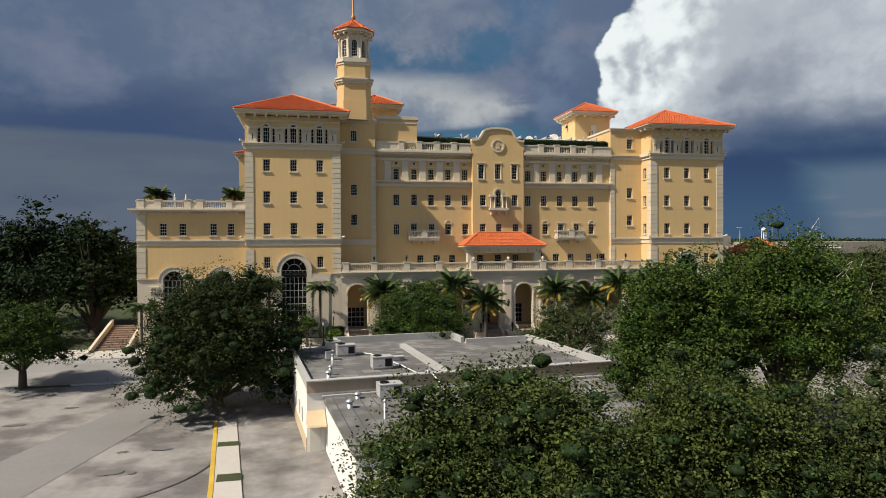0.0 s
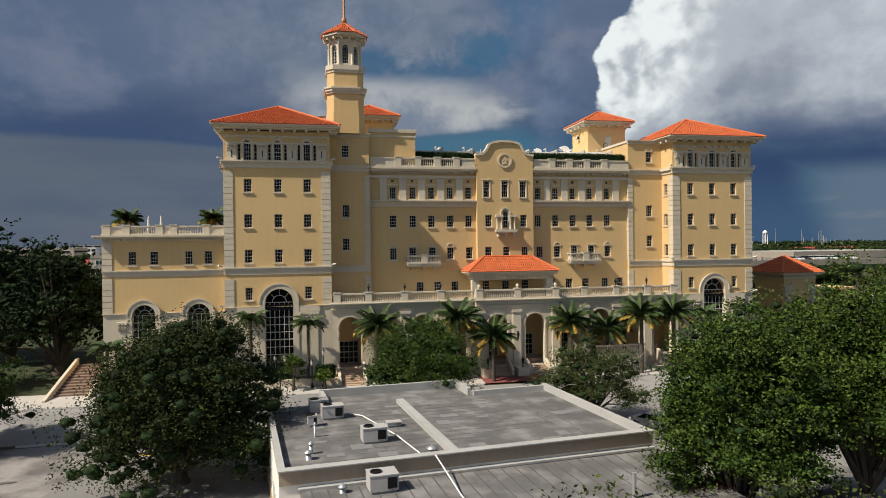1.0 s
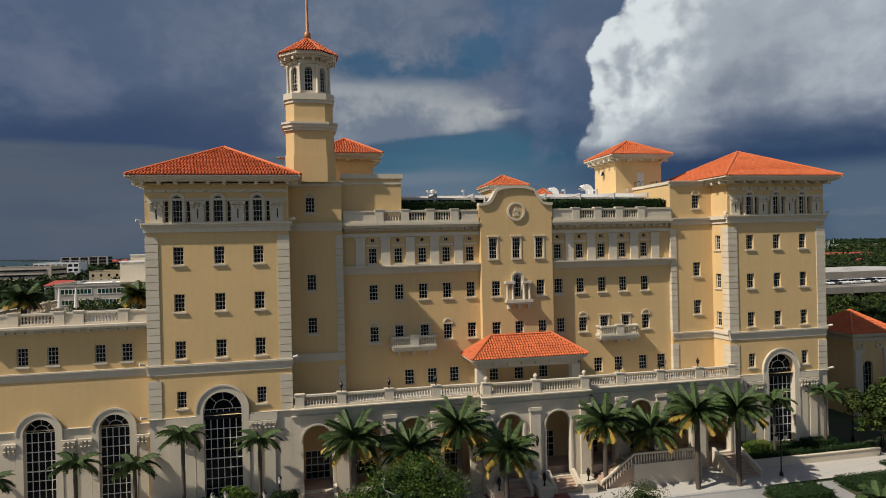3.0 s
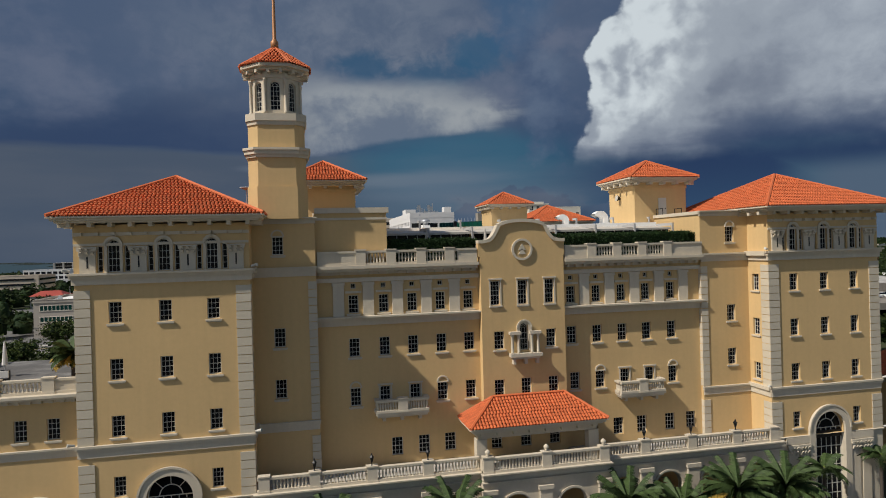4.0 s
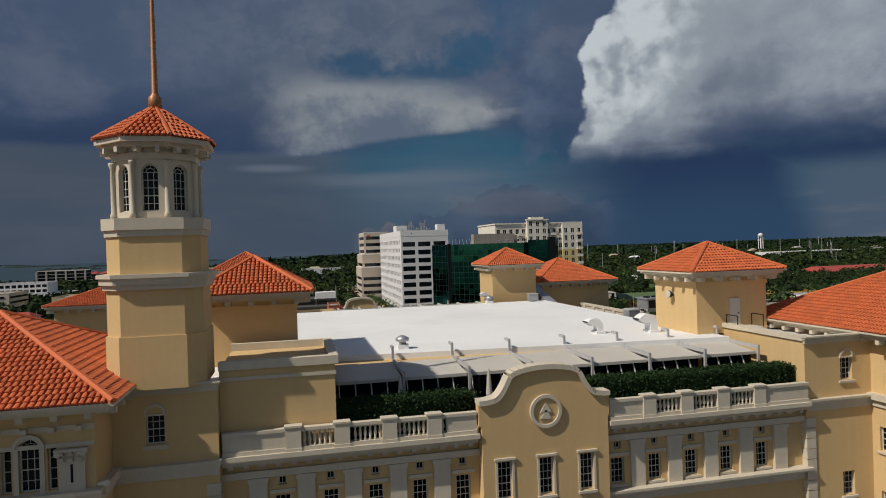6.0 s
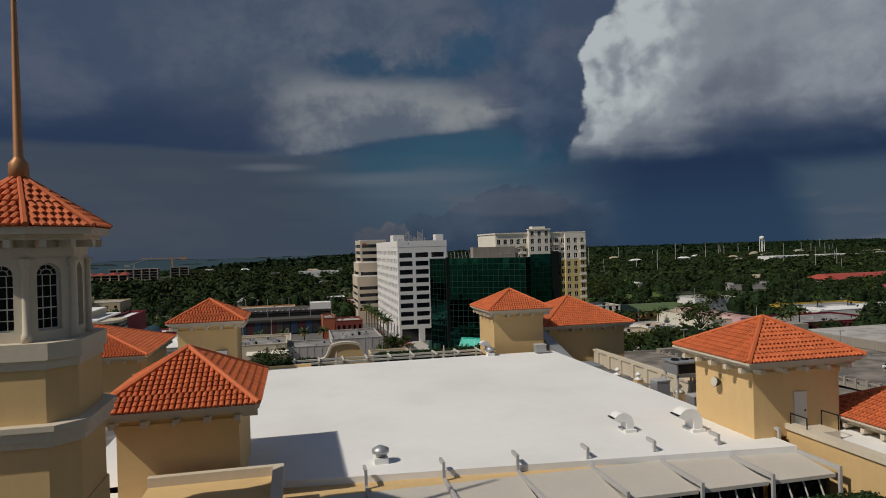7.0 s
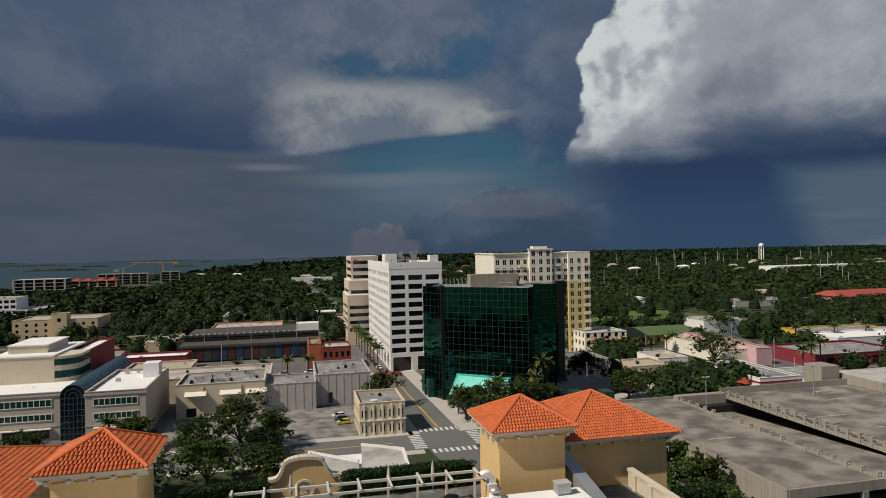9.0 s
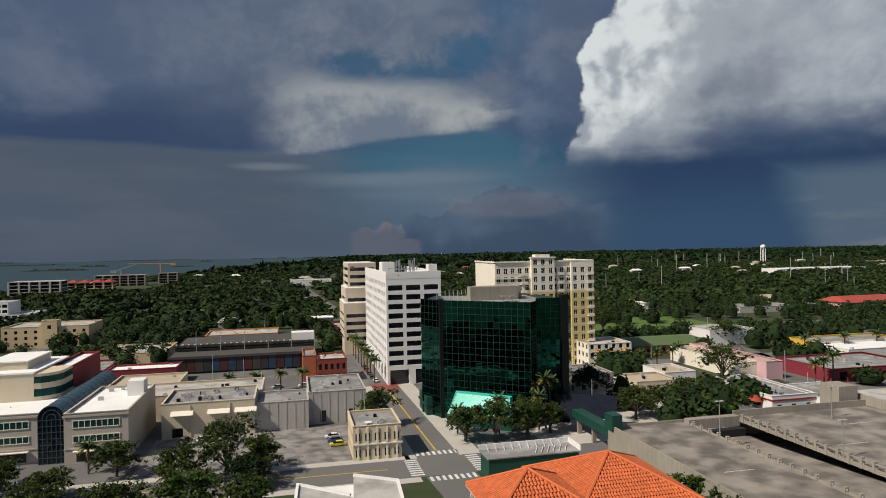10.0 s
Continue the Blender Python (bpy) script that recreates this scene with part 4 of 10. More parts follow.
# loggia pilasters, strings and the main cornice
for xs in (XS_L, XS_R):
    step = (xs[-1] - xs[0]) / 4
    for k in range(6):
        px = xs[0] + (k - 0.5) * step
        if 12.2 < px < 18.6:
            continue
        part("pilaster", Build().box(px - 0.36, px + 0.36, Y_MAIN - 0.16, Y_MAIN + 0.01, 18.95, 21.2).box(px - 0.42, px + 0.42, Y_MAIN - 0.2, Y_MAIN + 0.01, 21.0, 21.2), CREAM, hotel)
for x0, x1 in ((1.5, 12.9), (18.0, 29.35)):
    band(x0, x1, Y_MAIN, 18.35, 18.98, 0.3, 0.1, "string_course")
    part("architrave", Build().box(x0, min(x1, 12.44) if x0 < 10 else x1, Y_MAIN - 0.2, Y_MAIN + 0.01, 21.22, 21.5) if x0 < 10 else Build().box(18.46, x1, Y_MAIN - 0.2, Y_MAIN + 0.01, 21.22, 21.5), CREAM, hotel)
for x0, x1 in ((1.55, 12.3), (18.6, 29.3)):
    corbels(x0, x1, Y_MAIN - 0.02, 21.72, 0.6, 0.4)
    b = Build()
    b.box(x0, x1, Y_MAIN - 0.55, Y_MAIN + 0.3, 21.9, 22.1)
    b.box(x0 - 0.05, x1 + 0.05, Y_MAIN - 0.72, Y_MAIN + 0.3, 22.1, 22.3)
    part("cornice", b, CREAM, hotel)
balustrade(1.6, 12.25, 48.35, 22.3, 0.95, posts=(4.4, 6.4, 8.4, 10.35), solid=((1.6, 4.1), (10.9, 12.25)))
balustrade(18.6, 29.3, 48.35, 22.3, 0.95, posts=(20.6, 22.55, 24.5, 26.5), solid=((18.6, 20.4), (26.9, 29.3)))
# curved gable
def gable(cx, y, zb, half, zs, zt, back=0.45, seal=True, parent=None, trim=0.2):
    """A scrolled gable: shoulders, concave sweeps and a round head."""
    prof = [(-half, zs), (-half + 0.1 * half, zs), (-half + 0.2 * half, zs + 0.05)]
    for k in range(7):
        a = k / 6
        prof.append((-0.8 * half + 0.28 * half * a, zs + 0.05 + (zt - zs - 0.45) * a * a))
    for k in range(13):
        a = math.pi * (1 - k / 12)
        prof.append((0.52 * half * math.cos(a), zt - 0.4 + 0.4 * math.sin(a)))
    prof += [(-x, z) for x, z in reversed(prof[:10])]
    face = Build()
    ring = [(cx - half, zb), (cx + half, zb)] + [(cx + x, z) for x, z in reversed(prof)]
    face.hexa([(x, y, z) for x, z in ring], [(x, y + back, z) for x, z in ring])
    g = part("gable", face, STUCCO, parent or hotel)
    cap = Build()
    for (ax, az), (bx, bz) in zip(prof, prof[1:]):
        d = Vector((bx - ax, bz - az))
        if d.length < 1e-5:
            continue
        nn = Vector((-d.y, d.x)).normalized() * trim
        ring = [(cx + ax, az - 0.02), (cx + bx, bz - 0.02), (cx + bx + nn.x, bz + nn.y), (cx + ax + nn.x, az + nn.y)]
        cap.hexa([(x, y - 0.16, z) for x, z in ring], [(x, y + back + 0.1, z) for x, z in ring])
    part("coping", cap, CREAM, g)
    if seal:
        zc = zb + (zt - zb) * 0.19
        rim = Build()
        for k in range(24):
            a0, a1 = 2 * math.pi * k / 24, 2 * math.pi * (k + 1) / 24
            ring = [(cx + math.cos(a) * q, zc + math.sin(a) * q) for a, q in ((a0, 0.6), (a0, 0.75), (a1, 0.75), (a1, 0.6))]
            rim.hexa([(x, y - 0.12, z) for x, z in ring], [(x, y + 0.01, z) for x, z in ring])
        m = part("medallion", rim, CREAM, g, "round cream plaster medallion")
        disc = Build()
        disc.hexa([(cx + 0.6 * math.cos(2 * math.pi * k / 24), y - 0.04, zc + 0.6 * math.sin(2 * math.pi * k / 24)) for k in range(24)], [(cx + 0.6 * math.cos(2 * math.pi * k / 24), y + 0.01, zc + 0.6 * math.sin(2 * math.pi * k / 24)) for k in range(24)])
        part("disc", disc, STUCCO, g)
        bars = Build()
        for dz in (-0.14, 0.16):
            bars.hexa([(cx - 0.26, y - 0.1, zc + dz - 0.2), (cx + 0.26, y - 0.1, zc + dz - 0.2), (cx + 0.26, y - 0.03, zc + dz - 0.2), (cx - 0.26, y - 0.03, zc + dz - 0.2)], [(cx - 0.03, y - 0.1, zc + dz + 0.2), (cx + 0.03, y - 0.1, zc + dz + 0.2), (cx + 0.03, y - 0.03, zc + dz + 0.2), (cx - 0.03, y - 0.03, zc + dz + 0.2)])
        part("relief", bars, CREAM, g)
    return g


gable(15.42, Y_REC + 0.15, 22.6, 3.1, 23.55, 24.95)

# balconies of the third row
for cx in (6.87, 24.17):
    b = Build()
    b.box(cx - 1.75, cx + 1.75, 47.9, Y_MAIN, 12.45, 12.62)
    b.box(cx - 1.65, cx + 1.65, 48.0, Y_MAIN, 12.3, 12.45)
    bal = part("balcony", b, CREAM, hotel)
    for x in (-1.2, 0.0, 1.2):
        part("console", Build().box(cx + x - 0.1, cx + x + 0.1, 48.2, Y_MAIN, 12.02, 12.3), CREAM, bal)
    balustrade(cx - 1.72, cx + 1.72, 48.02, 12.62, 0.85, posts=(cx,), spacing=0.17)
    for s in (-1.66, 1.66):
        balustrade(48.1, 48.75, cx + s, 12.62, 0.85, spacing=0.17, turn_y=True)

# entrance canopy with a tiled roof on piers
hip_roof(10.75, 20.15, 45.3, 48.7, 11.75, (12.9, 47.6, 13.15), (18.0, 47.6, 13.15), body=(11.6, 19.3, 46.0, 48.0), soffit=0.7)
part("beam", Build().box(11.4, 19.5, 45.95, 46.4, 10.95, 11.4).box(11.4, 11.85, 46.4, 48.1, 10.95, 11.4).box(19.05, 19.5, 46.4, 48.1, 10.95, 11.4), CREAM, hotel)
for x in (11.6, 19.3):
    part("pier", Build().box(x - 0.35, x + 0.35, 45.85, 46.5, 9.0, 10.95), CREAM, hotel)

# -- arcaded podium with its terrace balustrade
arches = [-0.7, 2.8, 6.25, 9.55]
arches_r = [2 * HX - x for x in arches]
front_wall("podium_wall", -2.4, 11.35, Y_POD, BASE, 9.0, [(x, 3.0, 2.05, 4.75, True) for x in arches], CREAM, 0.6)
front_wall("podium_wall", 19.9, 33.3, Y_POD, BASE, 9.0, [(x, 3.0, 2.05, 4.75, True) for x in arches_r if x > 20.5], CREAM, 0.6)
front_wall("podium_wall", 11.35, 19.9, Y_PORCH, BASE, 9.0, [(x, 2.6, 2.0, 5.0, True) for x in (13.55, 17.35)], CREAM, 0.6)
for xs, f in ((11.35, -1), (19.9, 1)):
    side_wall("return_wall", xs, Y_PORCH, Y_POD + 0.6, BASE, 9.9, [], CREAM, facing=f)
part("terrace_deck", Build().box(-2.4, 33.3, Y_POD + 0.02, 48.75, 8.8, 9.0), PAVING, hotel)
part("terrace_deck", Build().box(11.4, 19.85, Y_PORCH + 0.02, 46, 8.79, 8.99), PAVING, hotel)
part("arcade_wall", Build().box(-2.4, 33.3, 48.4, 48.7, BASE, 8.8), STUCCO, hotel)
part("arcade_floor", Build().box(-2.4, 33.3, Y_POD + 0.6, 48.4, BASE, 2.98), TERRA_PIPE, hotel)
for x in arches + [x for x in arches_r if x > 20.5]:
    arch_trim(x, Y_POD, 3.0, 1.025, 7.75, 0.16, 0.06)
for x in (13.55, 17.35):
    arch_trim(x, Y_PORCH, 2.6, 1.0, 7.6, 0.16, 0.06)
posts = [1.05, 4.5, 8.0, 10.9]
for px in posts + [2 * HX - p for p in posts]:
    part("pilaster", Build().box(px - 0.42, px + 0.42, Y_POD - 0.22, Y_POD + 0.02, BASE, 7.95).box(px - 0.52, px + 0.52, Y_POD - 0.3, Y_POD + 0.02, 7.95, 8.2).box(px - 0.5, px + 0.5, Y_POD - 0.3, Y_POD + 0.02, BASE, BASE + 0.6), CREAM, hotel)
for px in (11.75, 15.45, 19.5):
    part("pilaster", Build().box(px - 0.4, px + 0.4, Y_PORCH - 0.2, Y_PORCH + 0.02, BASE, 7.8).box(px - 0.5, px + 0.5, Y_PORCH - 0.28, Y_PORCH + 0.02, 7.8, 8.05).box(px - 0.5, px + 0.5, Y_PORCH - 0.3, Y_PORCH + 0.02, BASE, BASE + 0.8), CREAM, hotel)
for x0, x1, y in ((-2.4, 11.35, Y_POD), (19.9, 33.3, Y_POD), (11.35, 19.9, Y_PORCH)):
    band(x0, x1, y, 8.2, 8.55, 0.14)
    band(x0, x1, y, 8.65, 9.1, 0.22, 0.05, "cornice")
balustrade(-2.3, 11.3, Y_POD + 0.05, 9.1, 0.9, posts=(-1.9, 1.05, 4.5, 8.0))
balustrade(19.95, 33.2, Y_POD + 0.05, 9.1, 0.9, posts=tuple(2 * HX - p for p in (8.0, 4.5, 1.05, -1.9)))
balustrade(11.35, 19.9, Y_PORCH + 0.05, 9.1, 0.95, posts=(11.7, 15.6, 19.55))
for x in (11.7, 15.6, 19.55):
    part("ball_finial", Build().lathe(x, Y_PORCH + 0.05, 10.15, [(0.14, 0), (0.06, 0.06), (0.17, 0.18), (0.17, 0.3), (0.05, 0.42)], 10), CREAM, hotel, smooth=True)
# doors inside the arches
for x, y, z in ((-0.7, 48.35, 3.0), (2.8, 48.35, 3.0), (6.25, 48.35, 3.0), (9.55, 48.35, 3.0), (13.55, 48.35, 3.0), (17.35, 48.35, 3.0), (21.25, 48.35, 3.0), (24.55, 48.35, 3.0), (28.0, 48.35, 3.0)):
    d = part("door", muntins(Build(), 0.92 * 2, 2.15, 4, 4, y0=-0.02, y1=0.05), FRAME_CREAM, hotel, "white french doors")
    d.matrix_basis = place(x, y, z) 
    p = new("pane", pane_build(1.84, 2.15).mesh("pane", WINDOW_GLASS))
    p.parent = d

# -- west wing with a roof terrace
front_wall("front_wall", -22.4, -11.95, Y_WING, 8.6, 15.5, [(x, 12.98, 0.68, 1.22, False) for x in (-19.95, -18.1, -15.15, -13.45)] + [(x, 8.601, 1.96, 0.8, True) for x in (-19.0, -14.35)], STUCCO)
front_wall("base_wall", -22.4, -11.95, Y_WING - 0.05, BASE, 8.6, [(x, 3.2, 1.96, 5.399, False) for x in (-19.0, -14.35)], CREAM)
side_wall("side_wall", -22.4, Y_WING, 62, BASE, 15.5, [], STUCCO)
part("roof_deck", Build().box(-22.3, -11.95, Y_WING + 0.3, 62, 15.2, 15.4), GREY_ROOF, hotel)
for x in (-19.95, -18.1, -15.15, -13.45):
    window(x, Y_WING, 12.98, 0.68, 1.22)
for x in (-19.0, -14.35):
    window(x, Y_WING, 3.2, 1.96, 6.2, 5, 8, True, sill=False, depth=0.25)
    arch_trim(x, Y_WING - 0.06, BASE + 0.4, 0.98, 9.4, 0.45, 0.14)
    for s in (-1, 1):
        px = x + s * 1.8
        part("pilaster", Build().box(px - 0.34, px + 0.34, Y_WING - 0.15, Y_WING - 0.04, BASE, 7.1), CREAM, hotel)
        acanthus(px, Y_WING - 0.06, 7.1, 0.75, 0.8)
for a, c in ((-22.4, -20.45), (-17.55, -15.8), (-12.9, -11.95)):
    band(a, c, Y_WING, 8.4, 8.65, 0.12)
band(-22.4, -11.95, Y_WING, 11.95, 12.5, 0.12)
quoins(-22.4, Y_WING, 12.5, 15.2, 0.8, 1, ret=0.8)
quoins(-22.4, Y_WING, 8.7, 11.95, 0.8, 1, ret=0.8)
corbels(-22.4, -12, Y_WING, 15.15, 0.55)
part("cornice", Build().box(-22.9, -11.97, Y_WING - 0.5, Y_WING + 0.3, 15.35, 15.5).box(-23.1, -11.97, Y_WING - 0.7, Y_WING + 0.3, 15.5, 15.65).box(-23.1, -22.4, Y_WING + 0.3, 62, 15.35, 15.65), CREAM, hotel)
balustrade(-22.4, -12.0, Y_WING, 15.65, 0.85, posts=(-22.0, -20.4, -17.6, -16.4, -13.6), solid=((-22.4, -20.2), (-17.6, -16.4), (-13.3, -12.0)))
balustrade(Y_WING + 0.2, 61.5, -22.4, 15.65, 0.85, posts=(50, 54, 58), turn_y=True, spacing=0.3)

# -- cupola tower
CX, CY = -0.7, 49.3


def chamfered(h, c):
    return [(CX + x, CY + y) for x, y in ((-h + c, -h), (h - c, -h), (h, -h + c), (h, h - c), (h - c, h), (-h + c, h), (-h, h - c), (-h, -h + c))]


def octagon(r, turn=0.5):
    return [(CX + r * math.cos(2 * math.pi * (k + turn) / 8), CY + r * math.sin(2 * math.pi * (k + turn) / 8)) for k in range(8)]


part("shaft", Build().prism(chamfered(1.78, 0.62), 25.4, 29.3).prism(chamfered(1.84, 0.62), 25.4, 27.45), STUCCO, hotel)
part("ledge", Build().prism(chamfered(1.9, 0.64), 29.25, 29.45).prism(chamfered(2.0, 0.66), 29.45, 29.7).prism(chamfered(2.08, 0.68), 29.7, 29.85), CREAM, hotel)
part("shaft", Build().prism(chamfered(1.74, 0.62), 29.85, 31.5), STUCCO, hotel)
part("ledge", Build().prism(chamfered(1.8, 0.62), 31.3, 31.55).prism(chamfered(1.88, 0.64), 31.55, 32.0), CREAM, hotel)
R8 = 1.62
lantern = Build()
side = 2 * R8 * math.cos(math.pi / 8) * math.tan(math.pi / 8)
ring = octagon(R8)
for k in range(8):
    p, q = Vector((*ring[k], 0)), Vector((*ring[(k + 1) % 8], 0))
    u = (q - p).normalized()
    inw = Vector((CX, CY, 0)) - (p + q) / 2
    inw.normalize()
    w = (q - p).length
    lantern.panel((p.x, p.y, 32.0), tuple(u), tuple(inw), w, 2.75, [(w / 2 - 0.32, w / 2 + 0.32, 0.28, 2.12, True)], 0.2)
part("lantern", lantern, CREAM, hotel)
for k in range(8):
    p, q = Vector(ring[k]), Vector(ring[(k + 1) % 8])
    m = (p + q) / 2
    turn = math.degrees(math.atan2(m.y - CY, m.x - CX)) + 90
    window(m.x, m.y, 32.28, 0.64, 1.84, 3, 5, True, sill=False, turn=turn)
for k, (px, py) in enumerate(ring):
    part("colonnette", Build().lathe(CX + (px - CX) * 1.03, CY + (py - CY) * 1.03, 32.0, [(0.14, 0), (0.14, 0.2), (0.1, 0.25), (0.09, 2.0), (0.15, 2.15), (0.15, 2.25)], 8), CREAM, hotel, smooth=True)
part("core", Build().prism(octagon(0.9), 32.0, 34.6), DARK, hotel)
part("cornice", Build().prism(octagon(1.7), 34.3, 34.55).prism(octagon(2.05), 34.75, 34.9).prism(octagon(2.3), 34.9, 35.1), CREAM, hotel)
eave = octagon(2.35)
top = (CX, CY, 36.65)
deck, tile, hips = Build(), Build(), Build()
for k in range(8):
    p, q = (*eave[k], 35.1), (*eave[(k + 1) % 8], 35.1)
    deck.face(p, q, top)
    tile_slope(tile, p, q, top, top)
    hips.tube((p[0], p[1], p[2] + 0.05), (top[0], top[1], top[2] + 0.05), 0.09, 0.07, 6)
croof = part("roof", deck, TILE_FLAT, hotel, "eight-sided orange tile cupola roof")
stuff(part("tile", tile, TILE, croof))
part("hip_tile", hips, TILE, croof)
for k in range(16):
    a = 2 * math.pi * (k + 0.5) / 16
    o = part("bracket", Build().box(-0.08, 0.08, -0.3, 0.2, -0.2, 0), CREAM, croof)
    o.matrix_basis = place(CX + 1.78 * math.cos(a), CY + 1.78 * math.sin(a), 34.75, math.degrees(a) + 90)
spire = part("spire", Build().lathe(CX, CY, 36.5, [(0.26, 0), (0.26, 0.5), (0.16, 0.62), (0.13, 0.7), (0.07, 5.2), (0.03, 5.6)], 10), SPIRE, hotel, "bronze coloured spire", smooth=True)

# -- roofscape behind the front
part("roof_block", Build().box(-2.3, 28.6, 54.2, 82.0, 16, 24.62), STUCCO, hotel)
b = Build()
b.hexa([(-2.3, 56.5, 24.6), (28.7, 53.4, 24.6), (28.7, 82, 24.6), (-2.3, 82, 24.6)], [(-2.3, 56.5, 24.9), (28.7, 53.4, 24.9), (28.7, 82, 24.9), (-2.3, 82, 24.9)])
part("white_roof", b, WHITE_ROOF, hotel, "white membrane flat roof")


def penthouse(x0, x1, y0, y1, z0, ze, zt, over=0.85, door=None):
    part("penthouse_wall", Build().box(x0, x1, y0, y1, z0, ze - 0.3), STUCCO, hotel)
    part("frieze", Build().box(x0 - 0.06, x1 + 0.06, y0 - 0.06, y1 + 0.06, ze - 0.85, ze - 0.62), STUCCO, hotel)
    hip_roof(x0 - over, x1 + over, y0 - over, y1 + over, ze, ((x0 + x1) / 2, (y0 + y1) / 2, zt), body=(x0, x1, y0, y1), soffit=over + 0.25)


penthouse(0.3, 4.7, 54.75, 60.5, 24.0, 28.5, 30.25, 0.8)
penthouse(27.6, 32.3, 54.8, 59.3, 24.9, 28.6, 30.2, 0.8)
penthouse(23.9, 28.5, 83.7, 88.3, 22.3, 28.5, 30.1, 0.7)
penthouse(-1.9, 2.4, 81.3, 85.6, 22.3, 29.0, 30.5, 0.7)
# rear wings
part("rear_wall", Build().box(-16.3, -5.3, 84.6, 95.4, 3, 26.0), STUCCO, hotel)
hip_roof(-17.0, -4.6, 83.9, 96.1, 26.3, (-10.8, 90, 28.4), body=(-16.3, -5.3, 84.6, 95.4), soffit=0.9)
part("rear_wall", Build().box(30.5, 38.4, 87.5, 96, 3, 26.0), STUCCO, hotel)
hip_roof(29.7, 39.2, 86.7, 96.8, 26.35, (34.3, 91.7, 28.7), body=(30.5, 38.4, 87.5, 96), soffit=0.9)
part("rear_wall", Build().box(-5.3, 30.5, 82.0, 93.5, 3, 22.3), STUCCO, hotel)
part("side_block", Build().box(28.6, 35.2, 60.2, 87.5, 3, 22.6), GREY_ROOF, hotel)
part("side_block", Build().box(-12.4, -2.3, 56, 84.6, 3, 22.6), GREY_ROOF, hotel)
part("side_block", Build().box(-2.3, 33.3, 49.2, 54.2, 3, 22.0), STUCCO, hotel)
part("side_block", Build().box(29.4, 33.3, 54.2, 60.3, 3, 24.88), STUCCO, hotel)
part("terrace_floor", Build().box(-5.2, 30.4, 82.0, 92.2, 22.304, 22.36), GREY_ROOF, hotel)
gable(11.45, 92.3, 22.3, 2.6, 23.6, 25.1)

# ---- things on the hotel's roofs ----
SHADE_CLOTH = material("beige awning panel", (0.5, 0.46, 0.4), 0.8, 3, 0.05, 0.3, 0.08)
shed = thing("roof_pavilion", (17, 52.5, 22.3), "long glazed roof pavilion with beige awning panels", "pavilion")
for k in range(7):
    x0, x1 = 6.4 + k * 3.2, 6.4 + (k + 1) * 3.2
    b = Build()
    b.hexa([(x0, 51.2, 24.25), (x1 - 0.16, 51.2, 24.25), (x1 - 0.16, 54.1, 24.5), (x0, 54.1, 24.5)], [(x0, 51.2, 24.4), (x1 - 0.16, 51.2, 24.4), (x1 - 0.16, 54.1, 24.66), (x0, 54.1, 24.66)])
    part("awning_panel", b, SHADE_CLOTH, shed)
    part("beam", Build().box(x1 - 0.14, x1 - 0.02, 51.0, 54.6, 24.55, 24.75).box(x1 - 0.14, x1 - 0.02, 54.5, 54.6, 24.75, 25.4).box(x1 - 0.14, x1 - 0.02, 51.0, 51.12, 22.3, 24.55).box(x1 - 0.14, x1 - 0.02, 54.6, 55.2, 25.25, 25.4), METAL_PAINT, shed)
    g = part("glazing", Build().box(x0 + 0.05, x1 - 0.2, 51.5, 51.56, 22.32, 24.3), WINDOW_GLASS, shed)
    for j in range(4):
        xx = x0 + 0.1 + j * 0.75
        part("glazing_bar", Build().tube((xx, 50.9, 23.2), (xx + 0.02, 51.45, 24.25), 0.035, 0.035, 4), FRAME_CREAM, g)
for x in (9.3, 13.6):
    t = thing("parasol", (x, 50.75, 22.3), "closed beige parasol on the roof terrace", "parasol", "closed parasols")
    part("pole", Build().lathe(x, 50.75, 22.3, [(0.16, 0), (0.16, 0.06), (0.03, 0.08), (0.03, 2.3)], 8), METAL_GREY, t)
    part("canopy", Build().lathe(x, 50.75, 23.1, [(0.1, 0), (0.17, 0.3), (0.09, 1.1), (0.03, 1.5)], 9), SHADE_CLOTH, t)
# soft ridge in the white roof
b = Build()
b.hexa([(8, 60, 24.9), (24, 60, 24.9), (24, 74, 24.9), (8, 74, 24.9)], [(13, 66, 25.05), (19, 66, 25.05), (19, 68.5, 25.05), (13, 68.5, 25.05)])
part("roof_crown", b, WHITE_ROOF, hotel)


